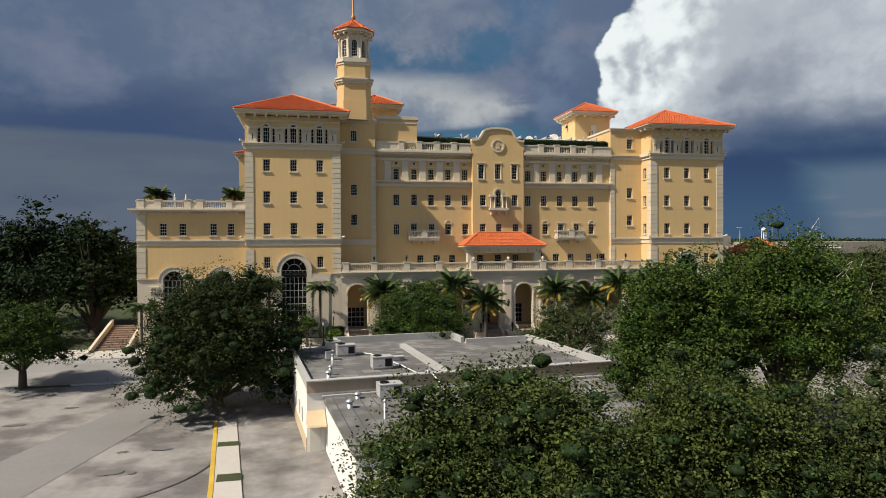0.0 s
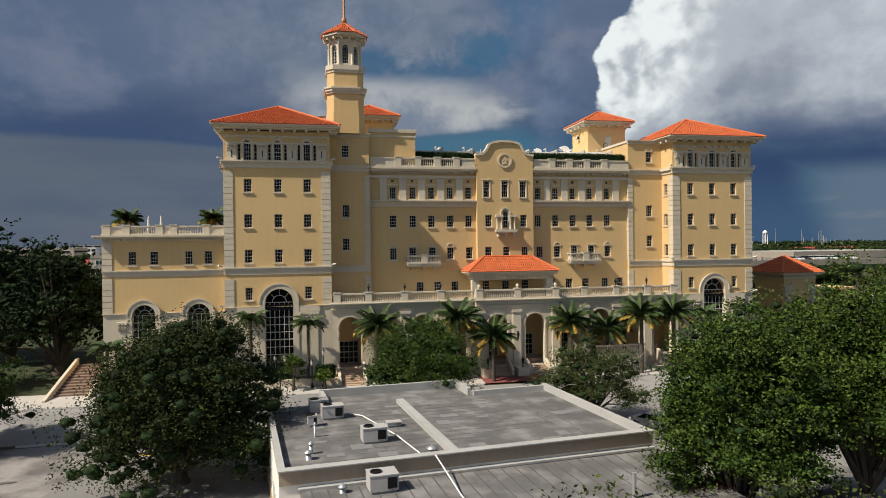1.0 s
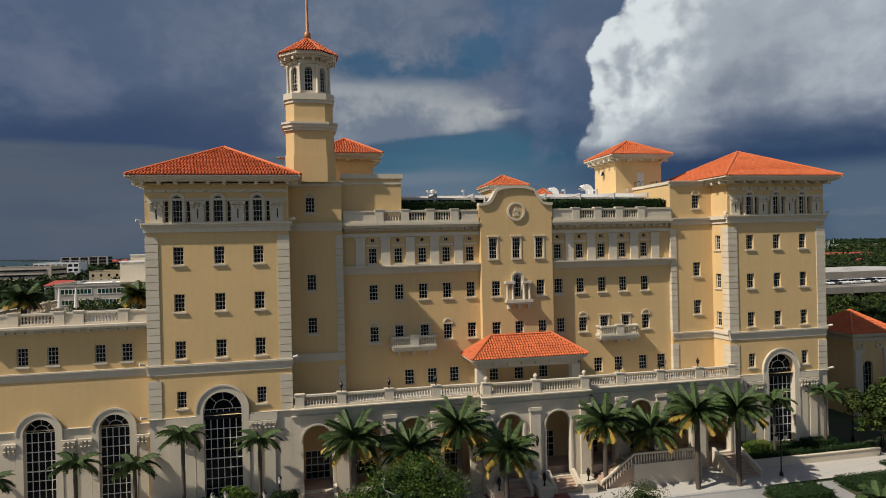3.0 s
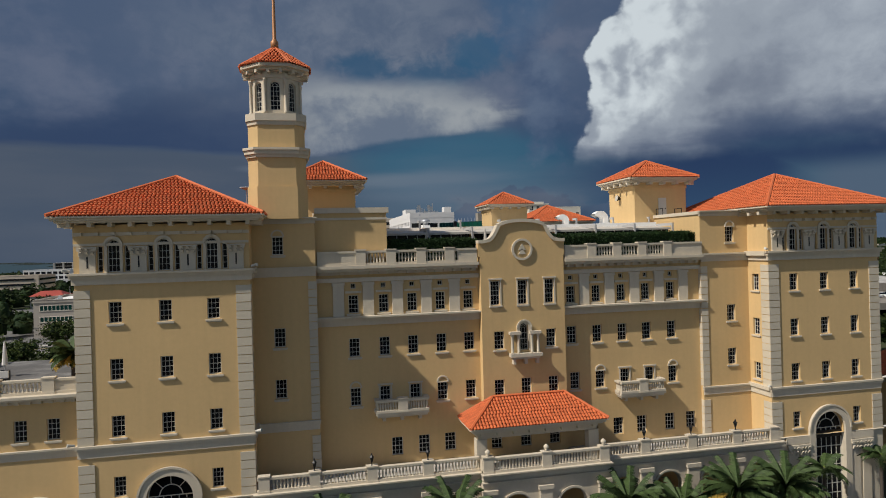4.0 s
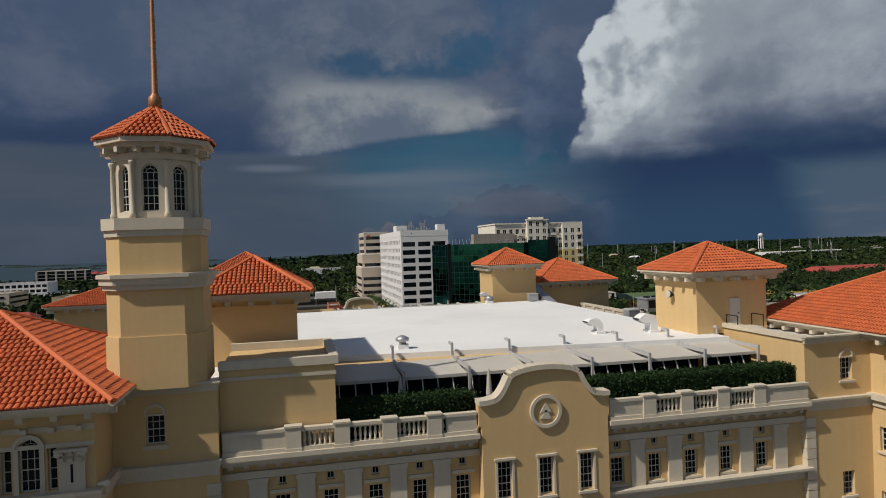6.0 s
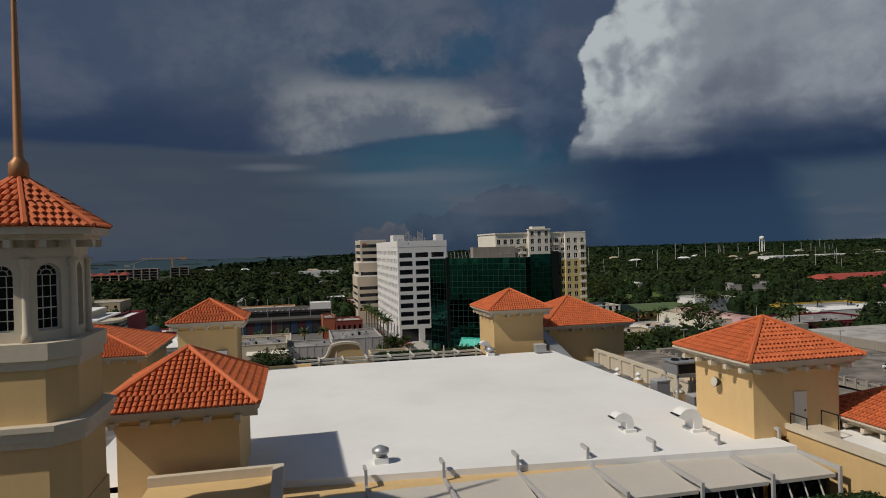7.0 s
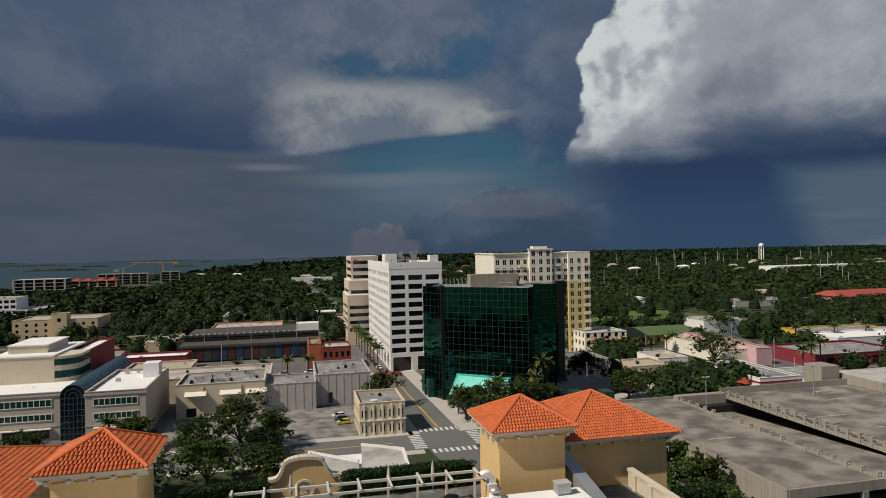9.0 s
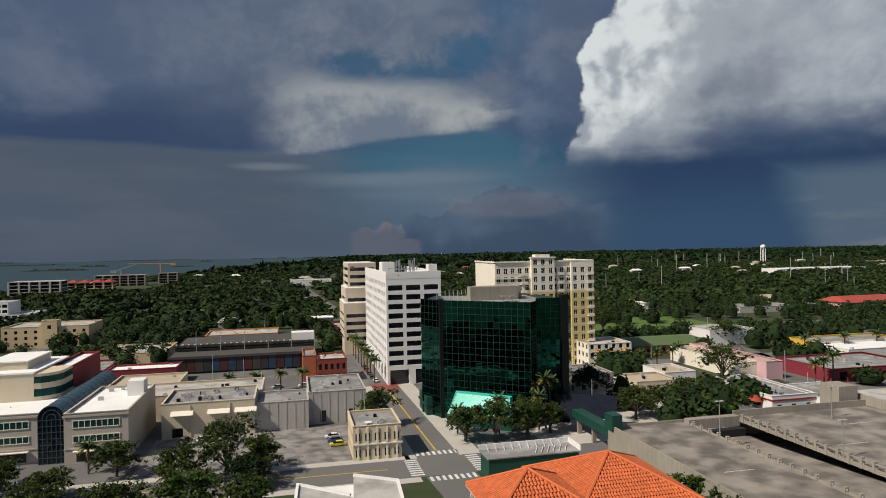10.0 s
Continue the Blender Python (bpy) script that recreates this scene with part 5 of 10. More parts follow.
def gooseneck(x, y, z, h, label="white curved gooseneck roof vent"):
    """A square duct that rises from its curb, bends over in a half circle and opens downwards."""
    t = thing("gooseneck_vent", (x, y, z), label, "roof vent", "gooseneck vents")
    r, half, deep = h * 0.36, h * 0.2, h * 0.3
    path = [(x, z, 0.0), (x, z + h * 0.35, 0.0)] + [(x - r + r * math.cos(a), z + h * 0.4 + r * math.sin(a), a) for a in [0.14 * k for k in range(1, 20)]]
    b = Build()
    for px, pz, a in path:
        ox, oz = half * math.cos(a), half * math.sin(a)
        b.v.extend([(px + ox, y - deep, pz + oz), (px + ox, y + deep, pz + oz), (px - ox, y + deep, pz - oz), (px - ox, y - deep, pz - oz)])
    for k in range(len(path) - 1):
        for i in range(4):
            m = (i + 1) % 4
            b.f.append((4 * k + i, 4 * k + m, 4 * k + 4 + m, 4 * k + 4 + i))
    part("duct", b, WHITE_ROOF, t)
    e = 4 * (len(path) - 1)
    # dark plate across the duct's end, painted as the shade inside
    part("mouth", Build().box(x - 2 * r - half + 0.02, x - 2 * r + half - 0.02, y - deep + 0.02, y + deep - 0.02, b.v[e][2] + 0.06, b.v[e][2] + 0.1), DARK, t, "dark panel painted as the shade in the duct's mouth")
    part("curb", Build().box(x - half - 0.1, x + half + 0.1, y - deep - 0.1, y + deep + 0.1, z - 0.02, z + 0.14), WHITE_ROOF, t)


gooseneck(25.9, 57.0, 24.9, 1.2)
gooseneck(22.8, 57.9, 24.9, 1.0)
gooseneck(23.4, 84.0, 24.9, 0.95)
for x, y in ((22.9, 81.6), (10.4, 56.8)):
    t = thing("roof_fan", (x, y, 24.9), "small pale roof exhaust fan", "roof fan", "roof fans")
    part("curb", Build().box(x - 0.3, x + 0.3, y - 0.3, y + 0.3, 24.88, 25.15), WHITE_ROOF, t)
    part("hood", Build().lathe(x, y, 25.15, [(0.2, 0), (0.2, 0.15), (0.38, 0.2), (0.38, 0.35), (0.1, 0.5)], 12), METAL_GREY, t, smooth=True)
rooftop_spots = ((27.2, 81.2, 24.9, 0.9, 0.7, 0.7), (30.3, 80.5, 22.6, 1.6, 1.0, 0.9), (32.0, 71.2, 22.6, 1.5, 0.9, 0.8), (31.2, 72.6, 22.6, 0.9, 0.9, 1.0), (29.8, 66.6, 22.6, 0.9, 0.9, 2.6), (30.6, 63.6, 22.6, 1.2, 0.9, 2.2), (33.0, 66.0, 22.6, 1.4, 1.2, 1.1), (-5.3, 78.2, 22.6, 0.9, 0.9, 1.7), (-4.2, 78.2, 22.6, 0.9, 0.9, 1.7), (-8.0, 74, 22.6, 1.5, 1.0, 0.9))
for i, (x, y, z, w, d, h) in enumerate(rooftop_spots):
    t = thing("roof_unit", (x, y, z), "galvanised metal air handling box", "air handler", "air handling boxes")
    part("casing", Build().box(x - w / 2, x + w / 2, y - d / 2, y + d / 2, z + 0.12, z + h), METAL_GREY, t)
    part("lid", Build().box(x - w / 2 - 0.04, x + w / 2 + 0.04, y - d / 2 - 0.04, y + d / 2 + 0.04, z + h, z + h + 0.08), METAL_PAINT, t)
    part("foot", Build().box(x - w / 2 + 0.1, x + w / 2 - 0.1, y - d / 2 + 0.1, y + d / 2 - 0.1, z - 0.02, z + 0.12), GREY_COPING, t)
for x, y in ((31.3, 79.5), (32.6, 77.8), (33.2, 75.5), (33.0, 72.8), (33.7, 70.6)):
    t = thing("vent_stack", (x, y, 22.6), "tan plinth with a white mushroom vent cap", "roof vent", "mushroom vents")
    part("plinth", Build().box(x - 0.3, x + 0.3, y - 0.3, y + 0.3, 22.58, 23.3), STUCCO, t)
    part("cap", Build().lathe(x, y, 23.3, [(0.34, 0), (0.34, 0.08), (0.1, 0.14), (0.1, 0.3), (0.24, 0.36), (0.22, 0.44), (0.05, 0.6)], 12), WHITE_ROOF, t, smooth=True)
chiller = thing("rooftop_chiller", (33.7, 69.6, 22.6), "large grey louvred chiller on a steel frame above the side roof", "chiller")
part("casing", Build().box(32.5, 34.8, 68.9, 70.6, 24.9, 25.7).box(32.4, 34.88, 68.8, 70.7, 25.7, 25.8), METAL_GREY, chiller)
part("coil", Build().box(32.6, 34.7, 68.86, 68.896, 25.0, 25.62), BLACK_METAL, chiller, "dark finned coil")
for k in range(3):
    part("fan_guard", Build().lathe(32.9 + 0.75 * k, 69.75, 25.8, [(0.3, 0), (0.3, 0.1), (0.24, 0.1), (0.24, 0.03)], 16), BLACK_METAL, chiller)
for x in (32.6, 34.6):
    for y in (69.0, 70.5):
        part("leg", Build().box(x - 0.06, x + 0.06, y - 0.06, y + 0.06, 22.58, 24.9), METAL_PAINT, chiller)
    part("brace", Build().tube((x, 69.0, 22.9), (x, 70.5, 24.7), 0.04, 0.04, 5), METAL_PAINT, chiller)
part("cross_beam", Build().box(32.5, 34.7, 68.94, 69.06, 24.7, 24.9), METAL_PAINT, chiller)
for k in range(3):
    single("roof_pipe", Build().tube((29.4 + 0.35 * k, 62.5, 22.9), (29.8 + 0.35 * k, 78.0, 22.9), 0.07, 0.07, 6), METAL_GREY, "grey insulated pipe run along the side roof", "pipe", "side roof pipes")
duct = thing("roof_duct", (29.5, 82.5, 22.6), "grey sheet-metal duct sloping down from the rear block", "duct")
b = Build()
b.hexa([(28.7, 86.0, 25.2), (29.6, 86.0, 25.2), (30.6, 81.2, 23.0), (29.7, 81.2, 23.0)], [(28.7, 86.0, 26.1), (29.6, 86.0, 26.1), (30.6, 81.2, 23.9), (29.7, 81.2, 23.9)])
part("duct", b, METAL_GREY, duct)
part("box", Build().box(29.4, 32.0, 79.0, 81.4, 22.58, 23.9), METAL_GREY, duct)
# parapet along the side roof, panels between piers
side = part("parapet", Build().box(34.9, 35.2, 61, 87, 22.6, 23.75).box(34.8, 35.3, 61, 87, 23.75, 23.95), CREAM, hotel)
for k in range(12):
    part("pier", Build().box(34.74, 34.9, 61.5 + 2.2 * k, 62.0 + 2.2 * k, 22.6, 23.75), CREAM, side)
part("parapet", Build().box(-5.3, -1.95, 81.7, 82.0, 22.3, 25.2), STUCCO, hotel)
part("parapet", Build().box(2.45, 8.0, 82.0, 82.3, 24.7, 25.1), STUCCO, hotel)
part("vent_box", Build().box(0.9, 1.7, 80.85, 81.3, 25.6, 26.7), METAL_PAINT, hotel)
# penthouse door and lamp
door = part("door", Build().box(29.75, 30.45, 54.74, 54.82, 25.3, 26.95), FRAME_CREAM, hotel, "closed white metal door")
part("handle", Build().box(30.3, 30.36, 54.7, 54.74, 26.0, 26.1), BLACK_METAL, door)
part("landing", Build().box(29.4, 31.2, 53.6, 54.75, 24.9, 25.3), CREAM, hotel)
b = Build()
for x, y in ((29.45, 53.65), (29.45, 54.65), (31.15, 53.65), (31.15, 54.65)):
    b.tube((x, y, 25.3), (x, y, 26.0), 0.03, 0.03, 5)
b.tube((29.45, 53.65, 26.0), (29.45, 54.65, 26.0), 0.03, 0.03, 5).tube((31.15, 53.65, 26.0), (31.15, 54.65, 26.0), 0.03, 0.03, 5)
part("handrail", b, BLACK_METAL, hotel)
fl = part("floodlight", Build().tube((27.55, 57.2, 27.1), (27.25, 57.2, 27.15), 0.1, 0.26, 12), BLACK_METAL, hotel)
part("lens", Build().tube((27.24, 57.2, 27.15), (27.2, 57.2, 27.155), 0.24, 0.24, 12), LAMP_GLASS, fl)
for x0, x1, y in ((-12.1, -11.7, Y_LT), (-2.75, -2.3, Y_LT), (33.2, 33.6, Y_RT), (42.3, 42.7, Y_RT)):
    for z in (12.75, 22.55, 9.1):
        xm = x0 if abs(x0 + 12.1) < 0.01 or abs(x0 - 33.2) < 0.01 else x1
        part("spotlight", Build().tube((xm, y - 0.1, z), (xm + (-0.35 if xm in (-12.1, 33.2) else 0.35), y - 0.3, z + 0.08), 0.06, 0.1, 8), FRAME_CREAM, hotel)
# dish on the tower roof
t = thing("satellite_dish", (-2.9, 51.8, 26.6), "grey satellite dish beside the cupola", "satellite dish")
part("dish", Build().lathe(-2.9, 51.8, 27.6, [(0.06, 0), (0.5, 0.16), (0.46, 0.2)], 14), METAL_GREY, t)
part("mast", Build().tube((-2.9, 51.8, 26.2), (-2.9, 51.8, 27.65), 0.05, 0.05, 6), METAL_GREY, t)
# rear terrace: pergola, hedge, parasols
per = thing("pergola", (15.5, 88.5, 22.3), "white pergola along the rear roof terrace", "pergola")
part("top_rail", Build().box(6.5, 23.6, 88.3, 88.45, 24.25, 24.42).box(6.5, 23.6, 86.6, 86.75, 24.25, 24.4), FRAME_CREAM, per)
for k in range(9):
    x = 6.6 + k * 2.1
    part("post", Build().box(x, x + 0.14, 88.3, 88.45, 22.3, 24.25), FRAME_CREAM, per)
    part("cross_beam", Build().box(x, x + 0.14, 86.4, 88.6, 24.42, 24.56), FRAME_CREAM, per)
for k in range(5):
    t = thing("roof_table", (9.5 + 3 * k, 87.4, 22.3), "dark terrace table under the pergola", "table", "terrace tables")
    part("top", Build().lathe(9.5 + 3 * k, 87.4, 23.0, [(0.55, 0), (0.55, 0.05)], 12), BLACK_METAL, t)
    part("leg", Build().lathe(9.5 + 3 * k, 87.4, 22.3, [(0.25, 0), (0.05, 0.05), (0.05, 0.7)], 8), BLACK_METAL, t)
for k, x in enumerate((10.5, 17.5, 20.8)):
    t = thing("parasol", (x, 90.4, 22.3), "closed beige parasol on the roof terrace", "parasol", "closed parasols")
    part("pole", Build().lathe(x, 90.4, 22.3, [(0.16, 0), (0.16, 0.06), (0.03, 0.08), (0.03, 2.4)], 8), METAL_GREY, t)
    part("canopy", Build().lathe(x, 90.4, 23.2, [(0.1, 0), (0.17, 0.3), (0.09, 1.1), (0.03, 1.5)], 9), SHADE_CLOTH, t)

# curved gable wall that closes the rear of the corner block
b = Build()
ring = [(35.2, 24.9), (35.2, 25.6), (35.7, 25.75)] + [(37.9 - 2.2 * math.cos(a), 25.0 + 1.45 * math.sin(a)) for a in [0.55 + 0.204 * k for k in range(11)]] + [(40.1, 25.75), (40.6, 25.6), (40.6, 24.9)]
n = len(ring)
for yy in (71.7, 72.15):
    b.v.extend([(x, yy, z) for x, z in ring])
b.f.append(tuple(range(n)))
b.f.append(tuple(range(2 * n - 1, n - 1, -1)))
for k in range(n):
    m = (k + 1) % n
    b.f.append((k, n + k, n + m, m))
part("gable", b, STUCCO, hotel, "curved yellow gable")
part("rear_block", Build().box(35.21, 40.6, 66.0, 72.15, 1.8, 24.896), STUCCO, hotel)

# ---- trees and palms ----
RNG = np.random.default_rng(7)


def crown_points(rng, clumps, leaves, rx, ry, rz, clump_r):
    """Leaf centres in small sprays that cover many clumps, which fill a ragged dome with gaps."""
    c = rng.normal(size=(clumps, 3))
    c /= np.linalg.norm(c, axis=1)[:, None]
    c[:, 2] = np.where(c[:, 2] < -0.7, -c[:, 2], c[:, 2])
    c *= rng.uniform(0.35, 1.0, (clumps, 1)) ** 0.5
    lobe = 1 + 0.13 * np.sin(3 * np.arctan2(c[:, 1], c[:, 0]) + rng.uniform(0, 6)) + 0.08 * np.sin(5 * np.arctan2(c[:, 1], c[:, 0]) + 4 * c[:, 2] + rng.uniform(0, 6))
    c *= lobe[:, None] * (1 + 0.1 * np.clip(rng.normal(size=(clumps, 1)), -1.5, 1.5))
    low = np.minimum(c[:, 2], 0)
    c[:, :2] *= (np.sqrt(1 - 0.45 * low**2) / np.sqrt(np.maximum(0.15, 1 - low**2)))[:, None]
    per = 16
    sprays = max(clumps, leaves // per)
    which = rng.integers(0, clumps, sprays)
    d = rng.normal(size=(sprays, 3))
    d[:, 2] += 0.35
    d /= np.linalg.norm(d, axis=1)[:, None]
    size = clump_r * rng.uniform(0.55, 1.4, clumps)[which][:, None]
    d *= size * rng.uniform(0.5, 1.0, (sprays, 1)) ** 0.35
    d[:, 2] *= 0.62
    mid = c[which] * np.array([rx, ry, rz]) + d
    n = sprays * per
    off = rng.normal(size=(n, 3)) * clump_r * np.array([0.27, 0.27, 0.14])
    return np.repeat(mid, per, axis=0) + off, c * np.array([rx, ry, rz])


def tree(x, y, z, top, spread, bottom, mat, label, leaves=14000, leaf=0.085, clumps=70, seed=1, dead=0, category="tree", group="", name="tree", depth=None):
    """A forked trunk with limbs that reach into a ragged crown of leaf cards."""
    rng = np.random.default_rng(seed)
    t = thing(name, (x, y, z), label, category, group)
    mid, rz = (top + bottom) / 2, (top - bottom) / 2
    pts, cl = crown_points(rng, clumps, leaves, spread * 0.93, (depth or spread) * 0.93, rz * 0.92, spread * 0.23)
    pts += np.array([x, y, mid])
    # solid domes under the leaves, coloured dark for the shade between clumps
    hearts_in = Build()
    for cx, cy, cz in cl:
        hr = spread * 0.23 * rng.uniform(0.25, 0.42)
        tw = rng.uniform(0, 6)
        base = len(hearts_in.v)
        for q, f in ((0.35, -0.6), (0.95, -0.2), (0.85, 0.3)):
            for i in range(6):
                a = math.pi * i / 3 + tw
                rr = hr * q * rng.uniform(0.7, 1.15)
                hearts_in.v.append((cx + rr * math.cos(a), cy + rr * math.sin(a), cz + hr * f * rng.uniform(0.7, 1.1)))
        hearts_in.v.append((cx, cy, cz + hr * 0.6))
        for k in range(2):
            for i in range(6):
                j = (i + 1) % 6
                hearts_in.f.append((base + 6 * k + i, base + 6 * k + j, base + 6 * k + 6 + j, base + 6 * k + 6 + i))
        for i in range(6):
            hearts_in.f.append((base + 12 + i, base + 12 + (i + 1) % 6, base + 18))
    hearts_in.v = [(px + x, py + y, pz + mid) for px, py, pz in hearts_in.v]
    part("inner_foliage", hearts_in, LEAF_DARK, t, "solid dark domes painted as shade inside the crown", smooth=True)
    cl = cl + np.array([x, y, mid])
    inner = int(leaves * 0.16)
    fill = cl[rng.integers(0, len(cl), inner)] * 1.0
    fill = np.array([x, y, mid]) + (fill - np.array([x, y, mid])) * rng.uniform(0.5, 0.95, (inner, 1)) + rng.normal(size=(inner, 3)) * spread * 0.07
    cards = np.concatenate([leaf_cards(pts, leaf, rng), leaf_cards(fill, leaf * 2.1, rng)])
    part("crown", quads_mesh("crown", cards, mat), mat, t)
    trunk = Build()
    r = max(0.12, 0.045 * (top - z))
    fork = z + max(0.6, (bottom - z) * 0.7 + 0.5)
    trunk.lathe(x, y, z - 0.1, [(r * 1.6, 0), (r * 1.15, 0.3), (r, (fork - z) * 0.6), (r * 0.9, fork - z + 0.2)], 9)
    part("trunk", trunk, BARK, t, smooth=True)
    order = np.argsort(rng.random(len(cl)))[: 9 + clumps // 8]
    limbs = Build()
    for i in order:
        p = Vector((x, y, fork))
        q = Vector(cl[i])
        m = p.lerp(q, 0.45) + Vector((0, 0, 0.12 * (q - p).length))
        limbs.tube(p, m, r * 0.36, r * 0.2, 6)
        limbs.tube(m, q, r * 0.2, r * 0.05, 5)
    part("limb", limbs, BARK, t)
    for k in range(dead):
        i = order[k % len(order)]
        q = Vector(cl[i])
        out = (q - Vector((x, y, mid))).normalized()
        b = Build()
        p = q - out * 0.6
        for s in range(3):
            e = p + (out + Vector(rng.normal(size=3)) * 0.45 + Vector((0, 0, 0.25))).normalized() * 0.75
            b.tube(p, e, 0.036 - 0.009 * s, 0.027 - 0.009 * s, 5)
            tw = e + Vector(rng.normal(size=3)) * 0.35
            b.tube(e, tw, 0.014, 0.006, 4)
            p = e
        part("dead_branch", b, DEADWOOD, t, "bleached bare branch")
    return t


FRONDS = {}


def frond_mesh(length, droop, mat, key, leaflet=0.42, rows=20):
    """One arching palm leaf: a rib with two ranks of drooping leaflets, pointing along +x."""
    if key in FRONDS:
        return FRONDS[key]
    rng = np.random.default_rng(len(FRONDS) + 3)
    quads = []
    pts = []
    for k in range(rows + 1):
        s = k / rows
        pts.append(Vector((length * (s - 0.18 * droop * s * s), 0, length * (0.42 * s - 0.75 * droop * s * s))))
    for k in range(rows):
        p, q = pts[k], pts[k + 1]
        quads.append([p + Vector((0, -0.022, 0)), q + Vector((0, -0.015, 0)), q + Vector((0, 0.015, 0)), p + Vector((0, 0.022, 0))])
        if k < 1:
            continue
        w = leaflet * (1 - 0.6 * abs(k / rows - 0.45)) * rng.uniform(0.85, 1.1)
        for s in (-1, 1):
            for sub in (0.0, 0.5):
                c = p.lerp(q, sub)
                tip = c + Vector((0.45 * w, s * w * 0.75, -0.42 * w - 0.1 * rng.random()))
                side = Vector((0.06, 0, 0.012))
                quads.append([c - side * 0.7, c + side, tip + side * 0.15, tip])
    FRONDS[key] = quads_mesh("frond", np.array([[tuple(v) for v in q] for q in quads]), mat)
    return FRONDS[key]


def palm(x, y, z, height, length, label, style="date", seed=1, n=34, group="palms along the front", category="palm tree"):
    rng = np.random.default_rng(seed)
    t = thing("palm_tree", (x, y, z), label, category, group)
    r = 0.2 if style == "date" else 0.13
    prof = [(r * 1.3, -0.1)]
    steps = 9
    for k in range(steps):
        h = height * k / steps
        prof += [(r * (1.04 if k % 2 else 0.93), h), (r * (0.94 if k % 2 else 1.02), h + height / steps * 0.9)]
    prof += [(r * (1.7 if style == "date" else 0.8), height - 0.35), (r * 1.2, height + 0.1)]
    part("trunk", Build().lathe(x, y, z, prof, 9), BARK, t, smooth=True)
    if style == "queen":
        part("crownshaft", Build().lathe(x, y, z + height - 0.7, [(0.12, 0), (0.13, 0.3), (0.08, 0.9)], 8), LEAF_LIGHT, t, "smooth green crownshaft", smooth=True)
    for k in range(n):
        ring = k / n
        lift = 62 - 118 * ring if style == "date" else 55 - 75 * ring
        dr = (0.35, 0.55, 0.8)[k % 3] if style == "date" else (0.75, 0.95, 1.15)[k % 3]
        dry = style == "date" and ring > 0.82
        key = (style, round(length, 2), dr, dry)
        me = frond_mesh(length, dr, FROND_DRY if dry else FROND, key, 0.5 if style == "date" else 0.55)
        o = under(new("frond", me), t)
        az = 137.5 * k + rng.uniform(-14, 14)
        o.matrix_basis = place(x, y, z + height, az) @ pose(0, 0, 0, 0, -lift * 0.7 + rng.uniform(-8, 8), 0)
    return t


# big trees in front of the camera's start
tree(-11.9, 23.4, 0.9, 10.0, 5.5, 0.2, LEAF_OAK, "broad dark green live oak beside the parking lot", 70000, 0.078, 400, 11)
tree(14.2, 9.4, 0.9, 11.2, 3.6, 1.6, LEAF_MID, "tall tree with dense bright green crown", 56000, 0.08, 210, 12)
tree(21.4, 9.8, 0.9, 12.4, 4.5, 2.2, LEAF_MID, "tall spreading tree with some bare grey branches", 56000, 0.082, 210, 13, dead=14)
tree(28.5, 5.5, 0.9, 8.8, 4.6, 1.2, LEAF_MID, "broad green tree with bare grey branches", 30000, 0.07, 130, 14, dead=12)
tree(-0.1, -5.0, 0.9, 8.2, 4.3, 1.4, LEAF, "wide live oak close in front of the flat-roofed building", 66000, 0.062, 340, 15)
tree(7.4, -4.8, 0.9, 7.9, 3.9, 1.6, LEAF, "wide olive green live oak beside the driveway", 58000, 0.062, 300, 16)
tree(14.4, -5.6, 0.9, 7.2, 4.2, 1.4, LEAF_OLIVE, "low wide live oak with pale twigs", 44000, 0.063, 240, 17)
tree(-12.0, -4.2, 0.9, 4.7, 1.4, 2.2, LEAF_LIGHT, "small round bright green tree in the lot", 9000, 0.05, 26, 18)
tree(-27.3, 32.2, 0.9, 7.5, 3.9, 2.3, LEAF_MID, "round green tree on a kerbed island", 30000, 0.072, 150, 19)
tree(4.0, 32.4, 1.1, 8.5, 4.4, 1.8, LEAF_MID, "round light green street tree across from the hotel", 40000, 0.066, 190, 20, dead=5)
tree(16.0, 28.6, 1.0, 7.2, 3.8, 1.5, LEAF_OLIVE, "sparse olive green street tree with fine twigs", 22000, 0.058, 110, 21, dead=14)
for i, (x, y, top, r) in enumerate(((-5.9, 42.5, 5.0, 1.3), (-3.2, 42.2, 3.6, 0.9))):
    tree(x, y, 1.8, top, r, 2.6, LEAF_LIGHT, "small light green tree in the planting bed", 5000, 0.06, 24, 30 + i)
for i, (x, y, top, r, b) in enumerate(((-29, 55, 14.5, 5.5, 2.5), (-36, 62, 16, 6.5, 3), (-46, 66, 16, 7, 3), (-27, 70, 12, 5, 4), (-38, 48, 10.5, 5.5, 2.5), (-48, 50, 10, 6, 2.5), (-56, 60, 12, 7, 3), (-62, 80, 12, 8, 3))):
    tree(x, y, ground_z(y), top, r, b, LEAF_DARK, "dense dark green tree beside the wing", 8000, 0.2, 110, 40 + i, group="dark trees beside the wing")
for i, (x, y, top, r, b) in enumerate(((47, 44, 8, 3.2, 2.5), (40, 15, 9.5, 4.5, 2), (45, 28, 7.5, 3.5, 2), (56, 30, 9, 5, 2.5), (62, 48, 9.5, 5.5, 2.5), (52, 14, 9, 5, 2), (70, 40, 10, 6, 3), (78, 60, 11, 7, 3))):
    tree(x, y, ground_z(y), top, r, b, (LEAF, LEAF_OLIVE)[i % 2], "leafy green tree beside the side street", 7000, 0.15, 95, 60 + i, dead=i % 3, group="trees along the side street")

